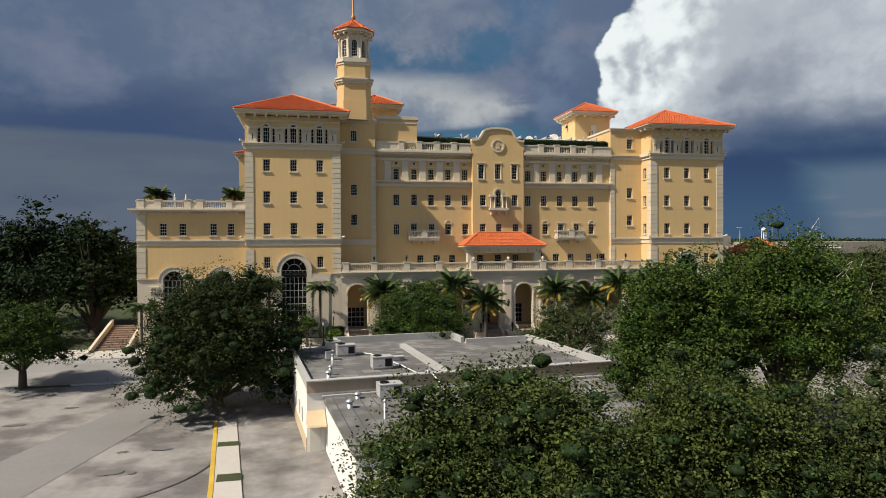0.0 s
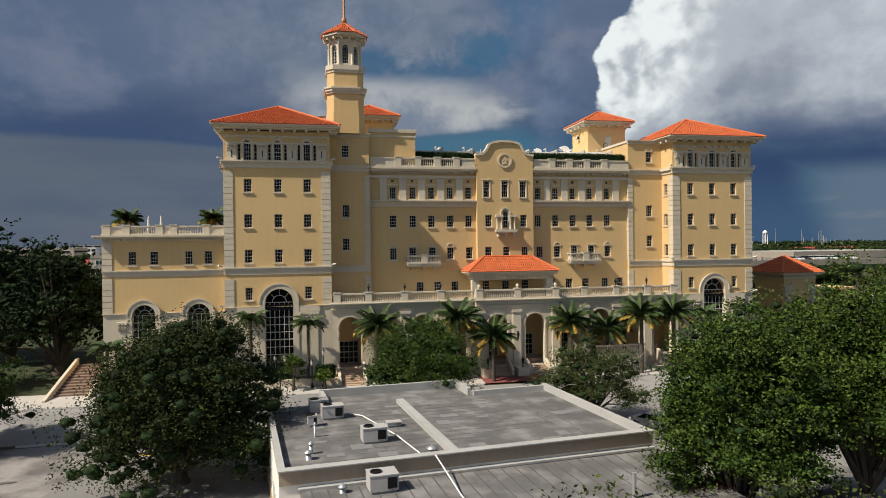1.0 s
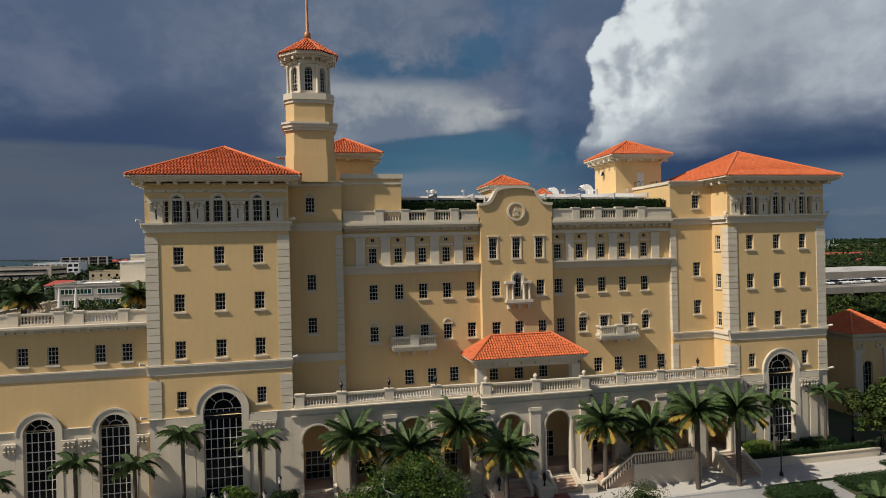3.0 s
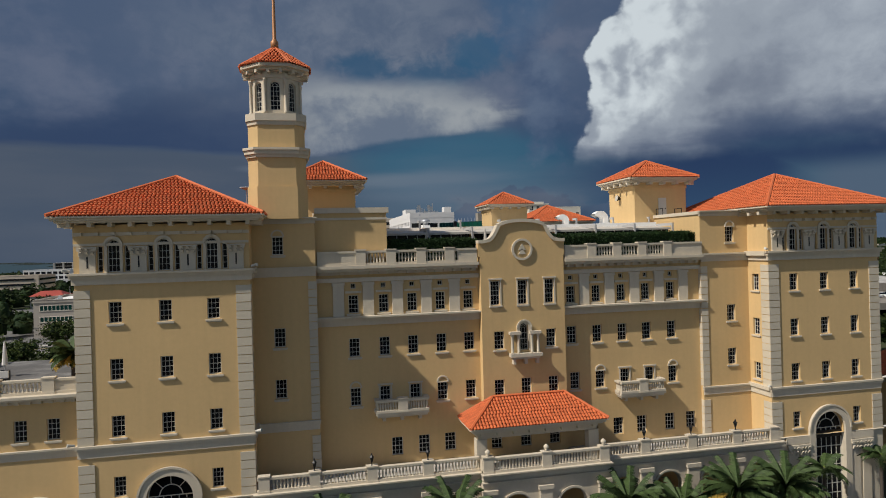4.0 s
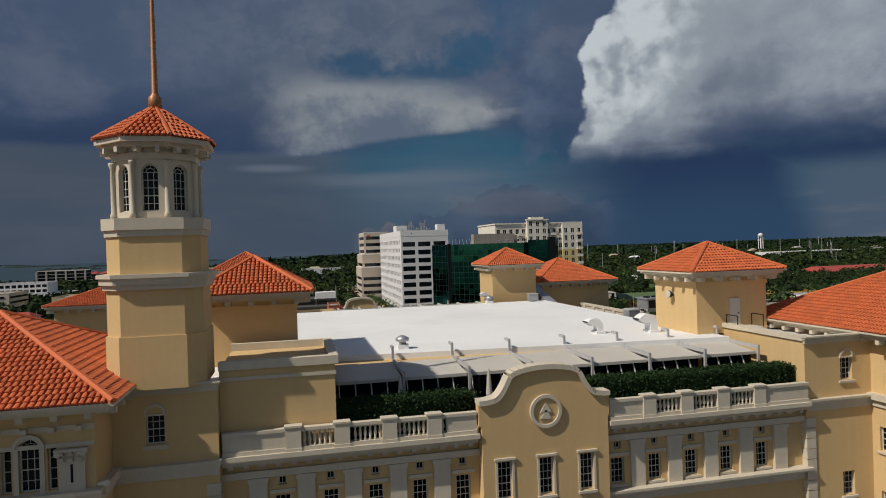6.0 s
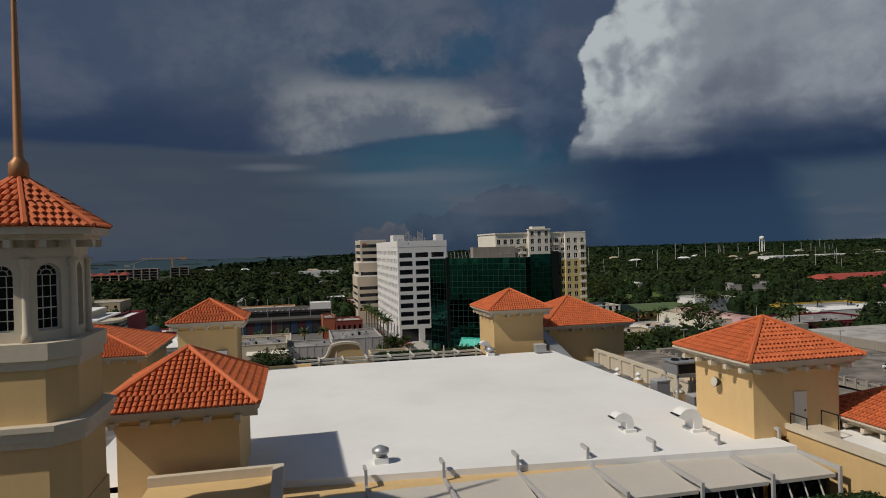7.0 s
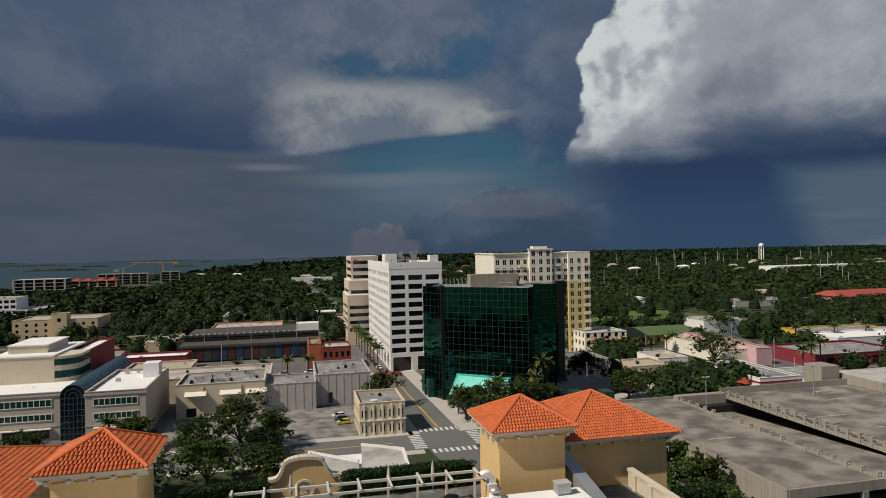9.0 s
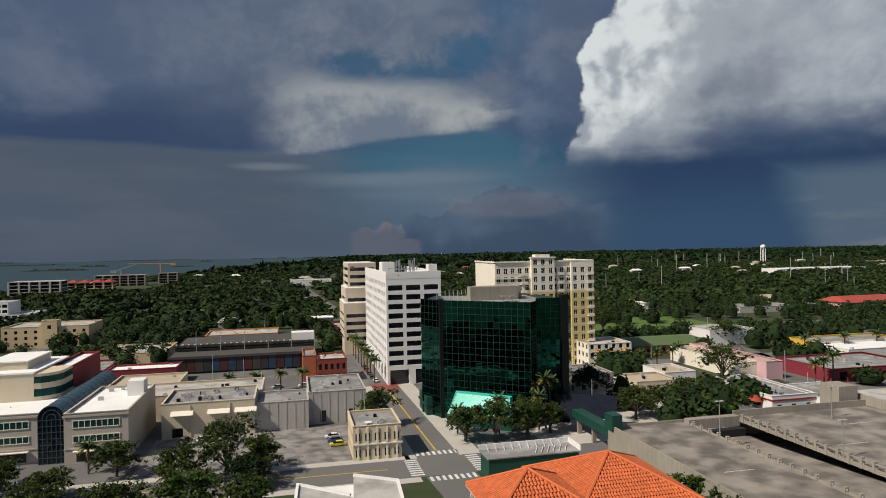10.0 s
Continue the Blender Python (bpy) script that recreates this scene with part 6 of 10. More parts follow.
for i, (x, y, h, style) in enumerate(((1.7, 43.6, 5.9, "date"), (5.7, 43.4, 5.0, "date"), (9.1, 43.0, 6.4, "date"), (12.1, 41.6, 4.8, "date"), (20.4, 43.3, 5.7, "date"), (24.4, 43.6, 4.8, "date"), (27.0, 41.6, 6.0, "date"), (30.3, 41.4, 6.0, "date"))):
    palm(x, y, 1.75, h - (0.55 if i < 6 else 0.15), 2.5, "tall date palm with a full green crown and yellow lower fronds", style, 80 + i, 62)
for i, (x, y, h) in enumerate(((-9.6, 44.3, 6.2), (-4.6, 43.6, 5.7), (36.0, 44.6, 5.2), (41.6, 45.4, 5.3), (-16.3, 44.6, 4.8), (-12.7, 44.6, 4.4), (-21.6, 44.6, 4.0))):
    palm(x, y, 1.9, h, 1.75, "slender royal palm with drooping green fronds", "queen", 90 + i, 15)
for i, (x, y) in enumerate(((-21.3, 50.5), (-13.5, 50.5))):
    palm(x, y, 15.4, 1.9, 1.5, "short palm in a roof terrace planter", "date", 100 + i, 34, group="roof terrace palms")
palm(32.6, 31.2, 1.0, 3.2, 1.35, "short shaggy fan palm on a traffic island", "date", 104, 48, group="")

# ---- ground, street and lot in front ----
def ground_sheet(name, x0, x1, y0, y1, mat, lift=0.0, label="", category=""):
    b = Build()
    ys = sorted({y0, y1, *[y for y in (26, 33, 43, 95, 150, 700) if y0 < y < y1]})
    for a, c in zip(ys, ys[1:]):
        b.face((x0, a, ground_z(a) + lift), (x1, a, ground_z(a) + lift), (x1, c, ground_z(c) + lift), (x0, c, ground_z(c) + lift))
    return single(name, b, mat, label, category or name.replace("_", " "), kind="structure")


ground_sheet("ground", -3400, 3400, -600, 3400, GRASS, 0, "flat coastal ground with rough grass between the streets", "ground")
ground_sheet("parking_lot", -60, 60, -60, 32.2, LOT, 0.02, "bleached concrete parking lot with tyre marks", "parking lot")
ground_sheet("street", -120, 75, 32.8, 40.8, ROAD_PALE, 0.03, "pale worn street in front of the hotel", "street")
ground_sheet("forecourt", 19, 46, 26, 32.9, ROAD_PALE, 0.035, "pale worn side street mouth", "street")
ground_sheet("pavement", -60, 11.2, 41.0, 45.4, PAVING, 0.14, "pale pavement along the hotel", "pavement")
ground_sheet("pavement", 17.2, 47, 41.0, 45.4, PAVING, 0.14, "pale pavement along the hotel", "pavement")
ground_sheet("entrance_paving", 11.2, 17.2, 41.0, 44.6, RED_PAVING, 0.15, "dark red paved entrance drive", "pavement")
b = Build()
b.face((-27, -4, 0.927), (-21.5, -4, 0.927), (-13.6, 27.5, 0.945), (-17.5, 27.5, 0.945))
single("asphalt_patch", b, material("darker patched concrete", (0.19, 0.184, 0.176), 0.9, 2.5, 0.1, 0.15, 0.2, 0.4), "darker patched lane across the parking lot", "lane", kind="structure")
# kerbs
def kerb(name, p, q, mat, w=0.12, h=0.14, label="concrete kerb", group=""):
    b = Build()
    p, q = Vector(p), Vector(q)
    d = (q - p).normalized()
    n = Vector((-d.y, d.x, 0)) * w
    up = Vector((0, 0, h))
    b.hexa([tuple(v) for v in (p - n, q - n, q + n, p + n)], [tuple(v + up) for v in (p - n * 0.8, q - n * 0.8, q + n * 0.8, p + n * 0.8)])
    return single(name, b, mat, label, "kerb", group, "structure")


for x0, x1, y in ((-60, 11, 40.9), (17.4, 31, 40.9), (-60, -28, 32.5), (-24, -16.9, 32.5), (-13, 18.8, 32.5)):
    kerb("kerb", (x0, y, ground_z(y)), (x1, y, ground_z(y)), GREY_COPING, label="grey concrete kerb along the street")
kerb("kerb", (31, 40.9, 1.65), (46, 43.0, 1.8), GREY_COPING, label="grey concrete kerb along the street")
for p, q in (((-28.5, 29.8), (-24.4, 32.0)), ((-16.9, 29.4), (-13.6, 28.6)), ((-11.5, 19.6), (-10.25, 8.2)), ((-10.25, 8.2), (-9.6, 1.5))):
    kerb("kerb", (*p, 0.9), (*q, 0.9), YELLOW_PAINT, 0.13, 0.13, "yellow painted kerb of a lot island")
b = Build()
b.hexa([(-11.35, 19.6, 0.9), (-9.5, 1.5, 0.9), (-8.1, 1.5, 0.9), (-10.3, 19.8, 0.9)], [(-11.35, 19.6, 1.0), (-9.5, 1.5, 1.0), (-8.1, 1.5, 1.0), (-10.3, 19.8, 1.0)])
single("traffic_island", b, PAVING, "long concrete island with two grass squares", "traffic island", kind="structure")
for y0, y1, x0 in ((14.2, 15.0, -10.75), (8.6, 9.6, -10.1)):
    b = Build()
    b.hexa([(x0, y0, 1.0), (x0 + 1.15, y0, 1.0), (x0 + 1.1, y1, 1.0), (x0 - 0.06, y1, 1.0)], [(x0, y0, 1.015), (x0 + 1.15, y0, 1.015), (x0 + 1.1, y1, 1.015), (x0 - 0.06, y1, 1.015)])
    single("grass_square", b, GRASS, "square of rough grass in the concrete island", "grass", "island grass squares", "structure")
single("grass_island", Build().box(-28.5, -24.6, 30.2, 32.2, 0.9, 1.02), GRASS, "grass island under the round tree", "grass", kind="structure")

# ---- flat-roofed building in front ----
FA, FO = radians(5.7), Vector((-5.9, 12.4))


def fp(u, v):
    return (FO.x + u * math.cos(FA) - v * math.sin(FA), FO.y + u * math.sin(FA) + v * math.cos(FA))


def fbox(b, u0, u1, v0, v1, z0, z1):
    ring = [fp(u0, v0), fp(u1, v0), fp(u1, v1), fp(u0, v1)]
    b.hexa([(*p, z0) for p in ring], [(*p, z1) for p in ring])
    return b


shop = thing("flat_roofed_building", (*fp(9, 5), 0.9), "single-storey white building with weathered grey flat roofs", "building")
part("wall", fbox(fbox(Build(), 0.0, 18.7, 0.0, 12.2, 0.85, 4.3), 3.5, 13.2, 12.2, 15.1, 0.85, 4.3), WHITE_WALL, shop)
part("roof", fbox(fbox(Build(), 0.2, 18.5, 0.2, 12.1, 4.3, 4.36), 3.7, 13.0, 12.1, 14.9, 4.3, 4.37), GREY_ROOF, shop, "weathered grey felt roof")
for u0, u1, v0, v1, z1 in ((0.0, 0.28, 0.28, 12.2, 4.75), (18.42, 18.7, 0.28, 12.2, 4.78), (13.3, 18.42, 11.95, 12.2, 4.7), (3.5, 13.2, 14.85, 15.1, 4.9), (3.5, 3.75, 12.2, 14.85, 4.85), (12.95, 13.2, 12.2, 14.85, 4.85), (0.28, 3.5, 12.0, 12.2, 4.6), (8.0, 8.45, 0.3, 11.9, 4.62)):
    part("parapet", fbox(Build(), u0, u1, v0, v1, 4.3, z1), GREY_COPING, shop)
part("fascia", fbox(fbox(Build(), 0.0, 18.7, -0.08, 0.2, 4.1, 4.62), 0.0, 18.7, -0.14, 0.24, 4.62, 4.72), TAN_TRIM, shop, "tan painted fascia")
part("coping", fbox(fbox(Build(), -0.05, 18.75, -0.2, 0.3, 4.722, 4.78), 0.8, 18.7, -0.3, -0.08, 3.86, 3.96), GREY_COPING, shop)
part("wall", fbox(Build(), 1.0, 18.7, -9.5, -0.1, 0.85, 3.45), WHITE_WALL, shop)
low = Build()
ring = [fp(0.9, -9.6), fp(18.8, -9.6), fp(18.8, -0.1), fp(0.9, -0.1)]
low.hexa([(*p, 3.55) for p in ring], [(*p, z) for p, z in zip(ring, (3.62, 3.5, 3.82, 3.86))])
part("roof", low, GREY_ROOF, shop, "sloping weathered grey felt roof")
b = Build()
for k in range(26):
    u = 1.3 + k * 0.68
    b.hexa([(*fp(u, -9.5), 3.55), (*fp(u + 0.05, -9.5), 3.55), (*fp(u + 0.05, -0.4), 3.8), (*fp(u, -0.4), 3.8)], [(*fp(u, -9.5), 3.64 - 0.007 * k * 0.68), (*fp(u + 0.05, -9.5), 3.64 - 0.007 * k * 0.68), (*fp(u + 0.05, -0.4), 3.87 - 0.0015 * k), (*fp(u, -0.4), 3.87 - 0.0015 * k)])
stuff(part("felt_seam", b, FELT_SEAM, shop))
b = Build()
rg = np.random.default_rng(4)
for k in range(22):
    u, v = rg.uniform(0.8, 17.8), rg.uniform(0.8, 11.2)
    w, d = rg.uniform(0.3, 1.1), rg.uniform(0.3, 0.9)
    fbox(b, u, u + w, v, v + d, 4.355, 4.372 + 0.004 * rg.random())
stuff(part("roof_patch", b, FELT_PATCH, shop, "square felt patches"))
part("door", fbox(Build(), 0.15, 0.75, -0.06, 0.02, 0.9, 2.4), FRAME_CREAM, shop, "closed white metal door")
aw = Build()
aw.hexa([(*fp(-0.05, -0.9), 2.45), (*fp(0.95, -0.9), 2.45), (*fp(0.95, 0), 2.45), (*fp(-0.05, 0), 2.45)], [(*fp(0.0, -0.85), 2.55), (*fp(0.95, -0.85), 2.55), (*fp(0.95, 0), 3.15), (*fp(0.0, 0), 3.15)])
part("awning", aw, material("tan canvas", (0.55, 0.42, 0.27), 0.9), shop, "tan canvas awning")
part("base_band", fbox(Build(), -0.05, 0.0, 0.0, 12.2, 0.9, 1.7), material("tan painted base", (0.5, 0.4, 0.27), 0.85), shop)
for v in (2.2, 4.0, 6.2, 8.4):
    part("vent_panel", fbox(Build(), -0.04, 0.0, v, v + 0.5, 2.0, 2.8), GREY_COPING, shop)


def rooftop_unit(u, v, z, w=1.25, d=0.85, h=0.75, fan=True, at=None, label="grey rooftop air conditioning unit with a round fan", turn=5.7):
    """A packaged cooling unit on its curb, with a fan guard and louvred sides."""
    x, y = at or fp(u, v)
    t = thing("air_conditioner", (x, y, z), label, "air conditioner", "rooftop units")
    b = Build().box(x - w / 2, x + w / 2, y - d / 2, y + d / 2, z + 0.1, z + h)
    b.box(x - w / 2 - 0.02, x + w / 2 + 0.02, y - d / 2 - 0.02, y + d / 2 + 0.02, z + h, z + h + 0.05)
    part("casing", b, METAL_PAINT, t)
    part("curb", Build().box(x - w / 2 + 0.08, x + w / 2 - 0.08, y - d / 2 + 0.08, y + d / 2 - 0.08, z - 0.05, z + 0.1), GREY_COPING, t)
    if fan:
        part("fan_guard", Build().lathe(x - w * 0.22, y, z + h + 0.05, [(0.26, 0), (0.26, 0.06), (0.2, 0.06), (0.2, 0.02)], 16), BLACK_METAL, t)
    part("louvre", Build().box(x + w * 0.1, x + w * 0.44, y - d / 2 - 0.025, y - d / 2 - 0.004, z + 0.2, z + h - 0.08), BLACK_METAL, t)
    t.rotation_euler = (0, 0, radians(turn))
    return t


rooftop_unit(5.0, 4.2, 4.36)
rooftop_unit(3.6, 9.6, 4.36)
rooftop_unit(3.0, 11.3, 4.36, 1.1)
rooftop_unit(4.3, -1.1, 3.82, 1.25, 1.0)
rooftop_unit(2.3, 8.2, 4.36, 0.5, 0.5, 0.6)
rooftop_unit(6.6, 6.6, 4.36, 0.8, 0.5, 0.25, False, label="low louvred roof vent box")
for u, v, z, h, r in ((1.7, 3.2, 4.36, 0.5, 0.1), (1.5, 2.4, 4.36, 0.35, 0.15), (2.2, 6.0, 4.36, 0.7, 0.06), (1.9, -2.6, 3.75, 0.4, 0.15), (2.6, -0.9, 3.8, 0.3, 0.14), (10.0, -6.6, 3.6, 0.35, 0.2), (3.2, -5.0, 3.6, 1.0, 0.07), (17.5, -4.2, 3.6, 0.9, 0.05), (7.3, 1.4, 4.36, 0.25, 0.2)):
    x, y = fp(u, v)
    t = thing("roof_vent", (x, y, z), "small metal roof vent pipe with a cap", "roof vent", "roof vents")
    part("pipe", Build().lathe(x, y, z - 0.05, [(r * 1.6, 0), (r, 0.06), (r, h)], 10), METAL_GREY, t, smooth=True)
    part("cap", Build().lathe(x, y, z + h - 0.05, [(r * 1.5, 0), (r * 1.5, 0.05), (r * 0.3, 0.16)], 10), METAL_GREY, t, smooth=True)
b = Build()
pth = [(4.2, 10.4, 4.45), (5.3, 9.2, 4.45), (6.3, 4.5, 4.45), (6.7, 0.8, 4.45), (7.0, -0.25, 4.75), (7.3, -3.0, 3.85), (7.4, -8.5, 3.7)]
for p, q in zip(pth, pth[1:]):
    b.tube((*fp(*p[:2]), p[2]), (*fp(*q[:2]), q[2]), 0.035, 0.035, 6)
single("roof_conduit", b, WHITE_WALL, "thin white conduit running over the grey roofs", "pipe")

# felt joints on the upper roof
b = Build()
rg = np.random.default_rng(15)
for k in range(15):
    v = 0.9 + 0.74 * k
    u0 = rg.uniform(0.5, 6.5)
    fbox(b, u0, u0 + rg.uniform(4, 11), v, v + 0.04, 4.352, 4.366)
for k in range(12):
    u = rg.uniform(1, 17.5)
    v = rg.uniform(0.5, 9)
    fbox(b, u, u + 0.05, v, v + rg.uniform(0.8, 2.6), 4.352, 4.368)
stuff(part("felt_joint", b, FELT_SEAM, shop, "dark felt joints"))
part("downstand", fbox(Build(), 18.8, 24.5, -9.6, -6.2, 3.1, 3.3), GREY_ROOF, shop, "lower felt roof")
part("wall", fbox(Build(), 18.8, 24.3, -9.4, -6.4, 0.85, 3.1), WHITE_WALL, shop)
x, y = fp(14.2, -5.2)
t = thing("standpipe", (x, y, 3.6), "grey vent pipe standing on the low roof", "pipe")
part("pipe", Build().lathe(x, y, 3.5, [(0.12, 0), (0.09, 0.15), (0.09, 1.2), (0.1, 1.25)], 8), METAL_GREY, t)

# ---- planting beds, steps and lamps before the hotel ----
def hedge(name, x0, x1, y0, y1, z0, z1, label, seed=1, density=420, mat=None, leaf=0.06, turn=None):
    """A clipped hedge: a dense box of small leaves with an uneven skin."""
    rng = np.random.default_rng(seed)
    vol = (x1 - x0) * (y1 - y0) + (x1 - x0) * (z1 - z0) * 2 + (y1 - y0) * (z1 - z0) * 2
    n = int(vol * density)
    p = rng.random((n, 3))
    ax = rng.integers(0, 3, n)
    hi = rng.random(n) < 0.65
    for a in range(3):
        sel = ax == a
        p[sel, a] = np.where(hi[sel], 1.0, 0.0) + rng.normal(size=sel.sum()) * 0.03
    p = p * np.array([x1 - x0, y1 - y0, z1 - z0]) + np.array([x0, y0, z0])
    p += rng.normal(size=p.shape) * 0.05
    t = thing(name, ((x0 + x1) / 2, (y0 + y1) / 2, z0), label, "hedge", "clipped hedges")
    part("foliage", quads_mesh("foliage", leaf_cards(p, leaf, rng), mat or HEDGE), mat or HEDGE, t)
    # solid box behind the leaves, its dark colour standing in for inner shade
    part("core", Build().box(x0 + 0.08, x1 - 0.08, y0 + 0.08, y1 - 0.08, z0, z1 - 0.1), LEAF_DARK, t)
    return t


def planter(x0, x1, y0, y1, z0, z1, label):
    t = thing("planter", ((x0 + x1) / 2, (y0 + y1) / 2, z0), label, "planter", "raised planters")
    b = Build()
    b.box(x0, x1, y0, y0 + 0.2, z0, z1)
    b.box(x0, x0 + 0.2, y0 + 0.2, y1, z0, z1)
    b.box(x1 - 0.2, x1, y0 + 0.2, y1, z0, z1)
    part("wall", b, CREAM, t)
    part("coping", Build().box(x0 - 0.05, x1 + 0.05, y0 - 0.05, y0 + 0.26, z1, z1 + 0.08), CREAM, t)
    part("bed", Build().box(x0 + 0.2, x1 - 0.2, y0 + 0.2, y1, z0, z1 - 0.08), GRASS, t)


planter(-12.2, -2.0, 43.4, 45.6, 1.7, 2.5, "raised cream planter wall before the tower")
hedge("hedge", -3.9, -2.3, 43.9, 45.0, 2.4, 3.5, "dark clipped block hedge", 3)
hedge("hedge", -11.2, -9.9, 44.5, 45.4, 2.4, 3.2, "dark clipped block hedge", 4)
hedge("hedge", -8.6, -6.2, 44.6, 45.4, 2.4, 3.4, "dark clipped block hedge", 5)
planter(33.5, 45.5, 43.9, 46.0, 1.7, 2.55, "raised cream planter wall before the tower")
for i, (x0, x1, y0, y1, z1) in enumerate(((33.8, 36.0, 45.0, 46.0, 3.5), (36.6, 39.0, 45.2, 46.1, 3.2), (39.6, 42.5, 45.2, 46.1, 3.3), (34.0, 44.8, 44.2, 44.7, 2.95))):
    hedge("hedge", x0, x1, y0, y1, 2.45, z1, "clipped hedge in the raised planter", 10 + i, mat=(LEAF_LIGHT if i == 0 else HEDGE))
for i, (x0, x1, y0, y1) in enumerate(((31.5, 35.5, 38.0, 40.0), (38.0, 43.0, 38.5, 40.6), (44.0, 47.5, 40.5, 42.5))):
    single("grass_island", Build().box(x0 - 0.4, x1 + 0.4, y0 - 0.3, y1 + 0.3, 1.3, 1.62), GRASS, "kerbed grass island with shrubs", "grass", "shrub islands", "structure")
    hedge("shrub", x0, x1, y0, y1, 1.6, 2.1, "low dark green shrubs on the island", 20 + i, mat=HEDGE)


def lamp_post(x, y, z, h=3.4, heads=2, label="black iron twin lantern lamp post"):
    t = thing("street_lamp", (x, y, z), label, "street lamp", "lantern posts")
    part("post", Build().lathe(x, y, z, [(0.16, 0), (0.16, 0.3), (0.08, 0.4), (0.05, 0.6), (0.045, h - 0.3), (0.07, h - 0.25), (0.03, h)], 8), BLACK_METAL, t)
    offs = [0.0] if heads == 1 else [-0.4, 0.4]
    for o in offs:
        zz = z + h - (0.0 if heads == 1 else 0.35)
        if heads > 1:
            part("arm", Build().tube((x, y, z + h - 0.5), (x + o, y, zz), 0.03, 0.02, 6), BLACK_METAL, t)
        part("lantern", Build().lathe(x + o, y, zz, [(0.05, 0), (0.11, 0.06), (0.15, 0.36)], 6), LAMP_GLASS, t, "pale lantern glass")
        part("lantern_cap", Build().lathe(x + o, y, zz + 0.36, [(0.18, 0), (0.06, 0.14), (0.02, 0.26)], 6), BLACK_METAL, t)
    return t


for x in (-4.3, -3.3):
    lamp_post(x, 42.8, 1.8, 2.1 if x < -4 else 3.0, 1, "black iron lantern post in the planting")
lamp_post(-7.0, 41.5, 1.75, 3.2)
lamp_post(34.6, 42.2, 1.8, 3.2)
for x, y in ((46.5, 44.5), (47.8, 46.0), (46.8, 48.0)):
    lamp_post(x, y, 1.9, 3.0)
# lanterns on the terrace piers
for x in (1.05, 4.5, 8.0, 22.8, 26.3, 29.75):
    t = thing("lantern", (x, Y_POD + 0.05, 10.1), "black iron lantern on a balustrade pier", "lantern", "terrace lanterns")
    part("stem", Build().lathe(x, Y_POD + 0.05, 10.08, [(0.1, 0), (0.04, 0.06), (0.03, 0.22)], 6), BLACK_METAL, t)
    part("body", Build().lathe(x, Y_POD + 0.05, 10.3, [(0.06, 0), (0.13, 0.28), (0.15, 0.3)], 6), BLACK_METAL, t)
    part("cap", Build().lathe(x, Y_POD + 0.05, 10.6, [(0.16, 0), (0.06, 0.12), (0.02, 0.26)], 6), BLACK_METAL, t)
for x in (11.75, 15.45, 19.5):
    t = thing("wall_lantern", (x, Y_PORCH - 0.45, 5.5), "black iron wall lantern on the porch", "lantern", "porch lanterns")
    part("bracket", Build().tube((x, Y_PORCH - 0.2, 5.9), (x, Y_PORCH - 0.45, 5.95), 0.03, 0.03, 6), BLACK_METAL, t)
    part("body", Build().lathe(x, Y_PORCH - 0.45, 5.2, [(0.06, 0), (0.14, 0.45), (0.16, 0.5), (0.04, 0.8)], 6), BLACK_METAL, t)


def steps(x0, x1, y0, y1, z0, z1, n, label, mat=None):
    t = thing("steps", ((x0 + x1) / 2, (y0 + y1) / 2, z0), label, "stairs", "front steps")
    for k in range(n):
        b = Build().box(x0, x1, y0 + (y1 - y0) * k / n, y1, z0 + (z1 - z0) * k / n, z0 + (z1 - z0) * (k + 1) / n)
        part("step", b, mat or TERRA_PIPE, t)
    for x in (x0 - 0.15, x1 + 0.15):
        b = Build()
        b.hexa([(x - 0.13, y0, z0), (x + 0.13, y0, z0), (x + 0.13, y1, z0), (x - 0.13, y1, z0)], [(x - 0.13, y0, z0 + 0.55), (x + 0.13, y0, z0 + 0.55), (x + 0.13, y1, z1 + 0.6), (x - 0.13, y1, z1 + 0.6)])
        part("cheek_wall", b, CREAM, t)
    return t


steps(-1.7, 0.3, 42.6, 45.5, 1.85, 2.95, 8, "pink stone steps up to the arcade doors")
steps(12.7, 14.4, 43.2, 44.7, 1.95, 2.6, 5, "pink stone steps under the porch")
steps(16.5, 18.2, 43.2, 44.7, 1.95, 2.6, 5, "pink stone steps under the porch")
steps(30.9, 32.9, 42.4, 45.2, 1.85, 2.95, 8, "pink stone steps beside the tower")
for x in (12.0, 15.45, 18.9):
    t = thing("porch_plinth", (x, 43.8, 1.95), "cream plinth with a black lantern before the porch", "plinth", "porch plinths")
    part("block", Build().box(x - 0.55, x + 0.55, 42.7, 44.5, 1.9, 2.6).box(x - 0.62, x + 0.62, 42.62, 44.5, 2.6, 2.72), CREAM, t)
    part("lantern", Build().lathe(x, 43.1, 2.72, [(0.12, 0), (0.05, 0.1), (0.05, 0.3), (0.09, 0.36), (0.15, 0.7), (0.05, 0.95)], 6), BLACK_METAL, t)
# curved double stair block right of the porch
t = thing("garden_stair", (25.4, 44.3, 1.9), "cream double garden stair with balustraded flanks", "stairs")
part("block", Build().box(22.6, 28.2, 43.0, 45.2, 1.85, 3.6), CREAM, t)
for s in (0, 1):
    for k in range(9):
        x = 22.6 - 0.3 * (k + 1) if s == 0 else 28.2 + 0.0
        if s == 0:
            part("step", Build().box(x, x + 0.3, 43.2, 45.2, 1.85, 3.4 - k * 0.17), TERRA_PIPE, t)
rail = Build()
rail.box(22.6, 28.2, 43.0, 43.2, 4.3, 4.45)
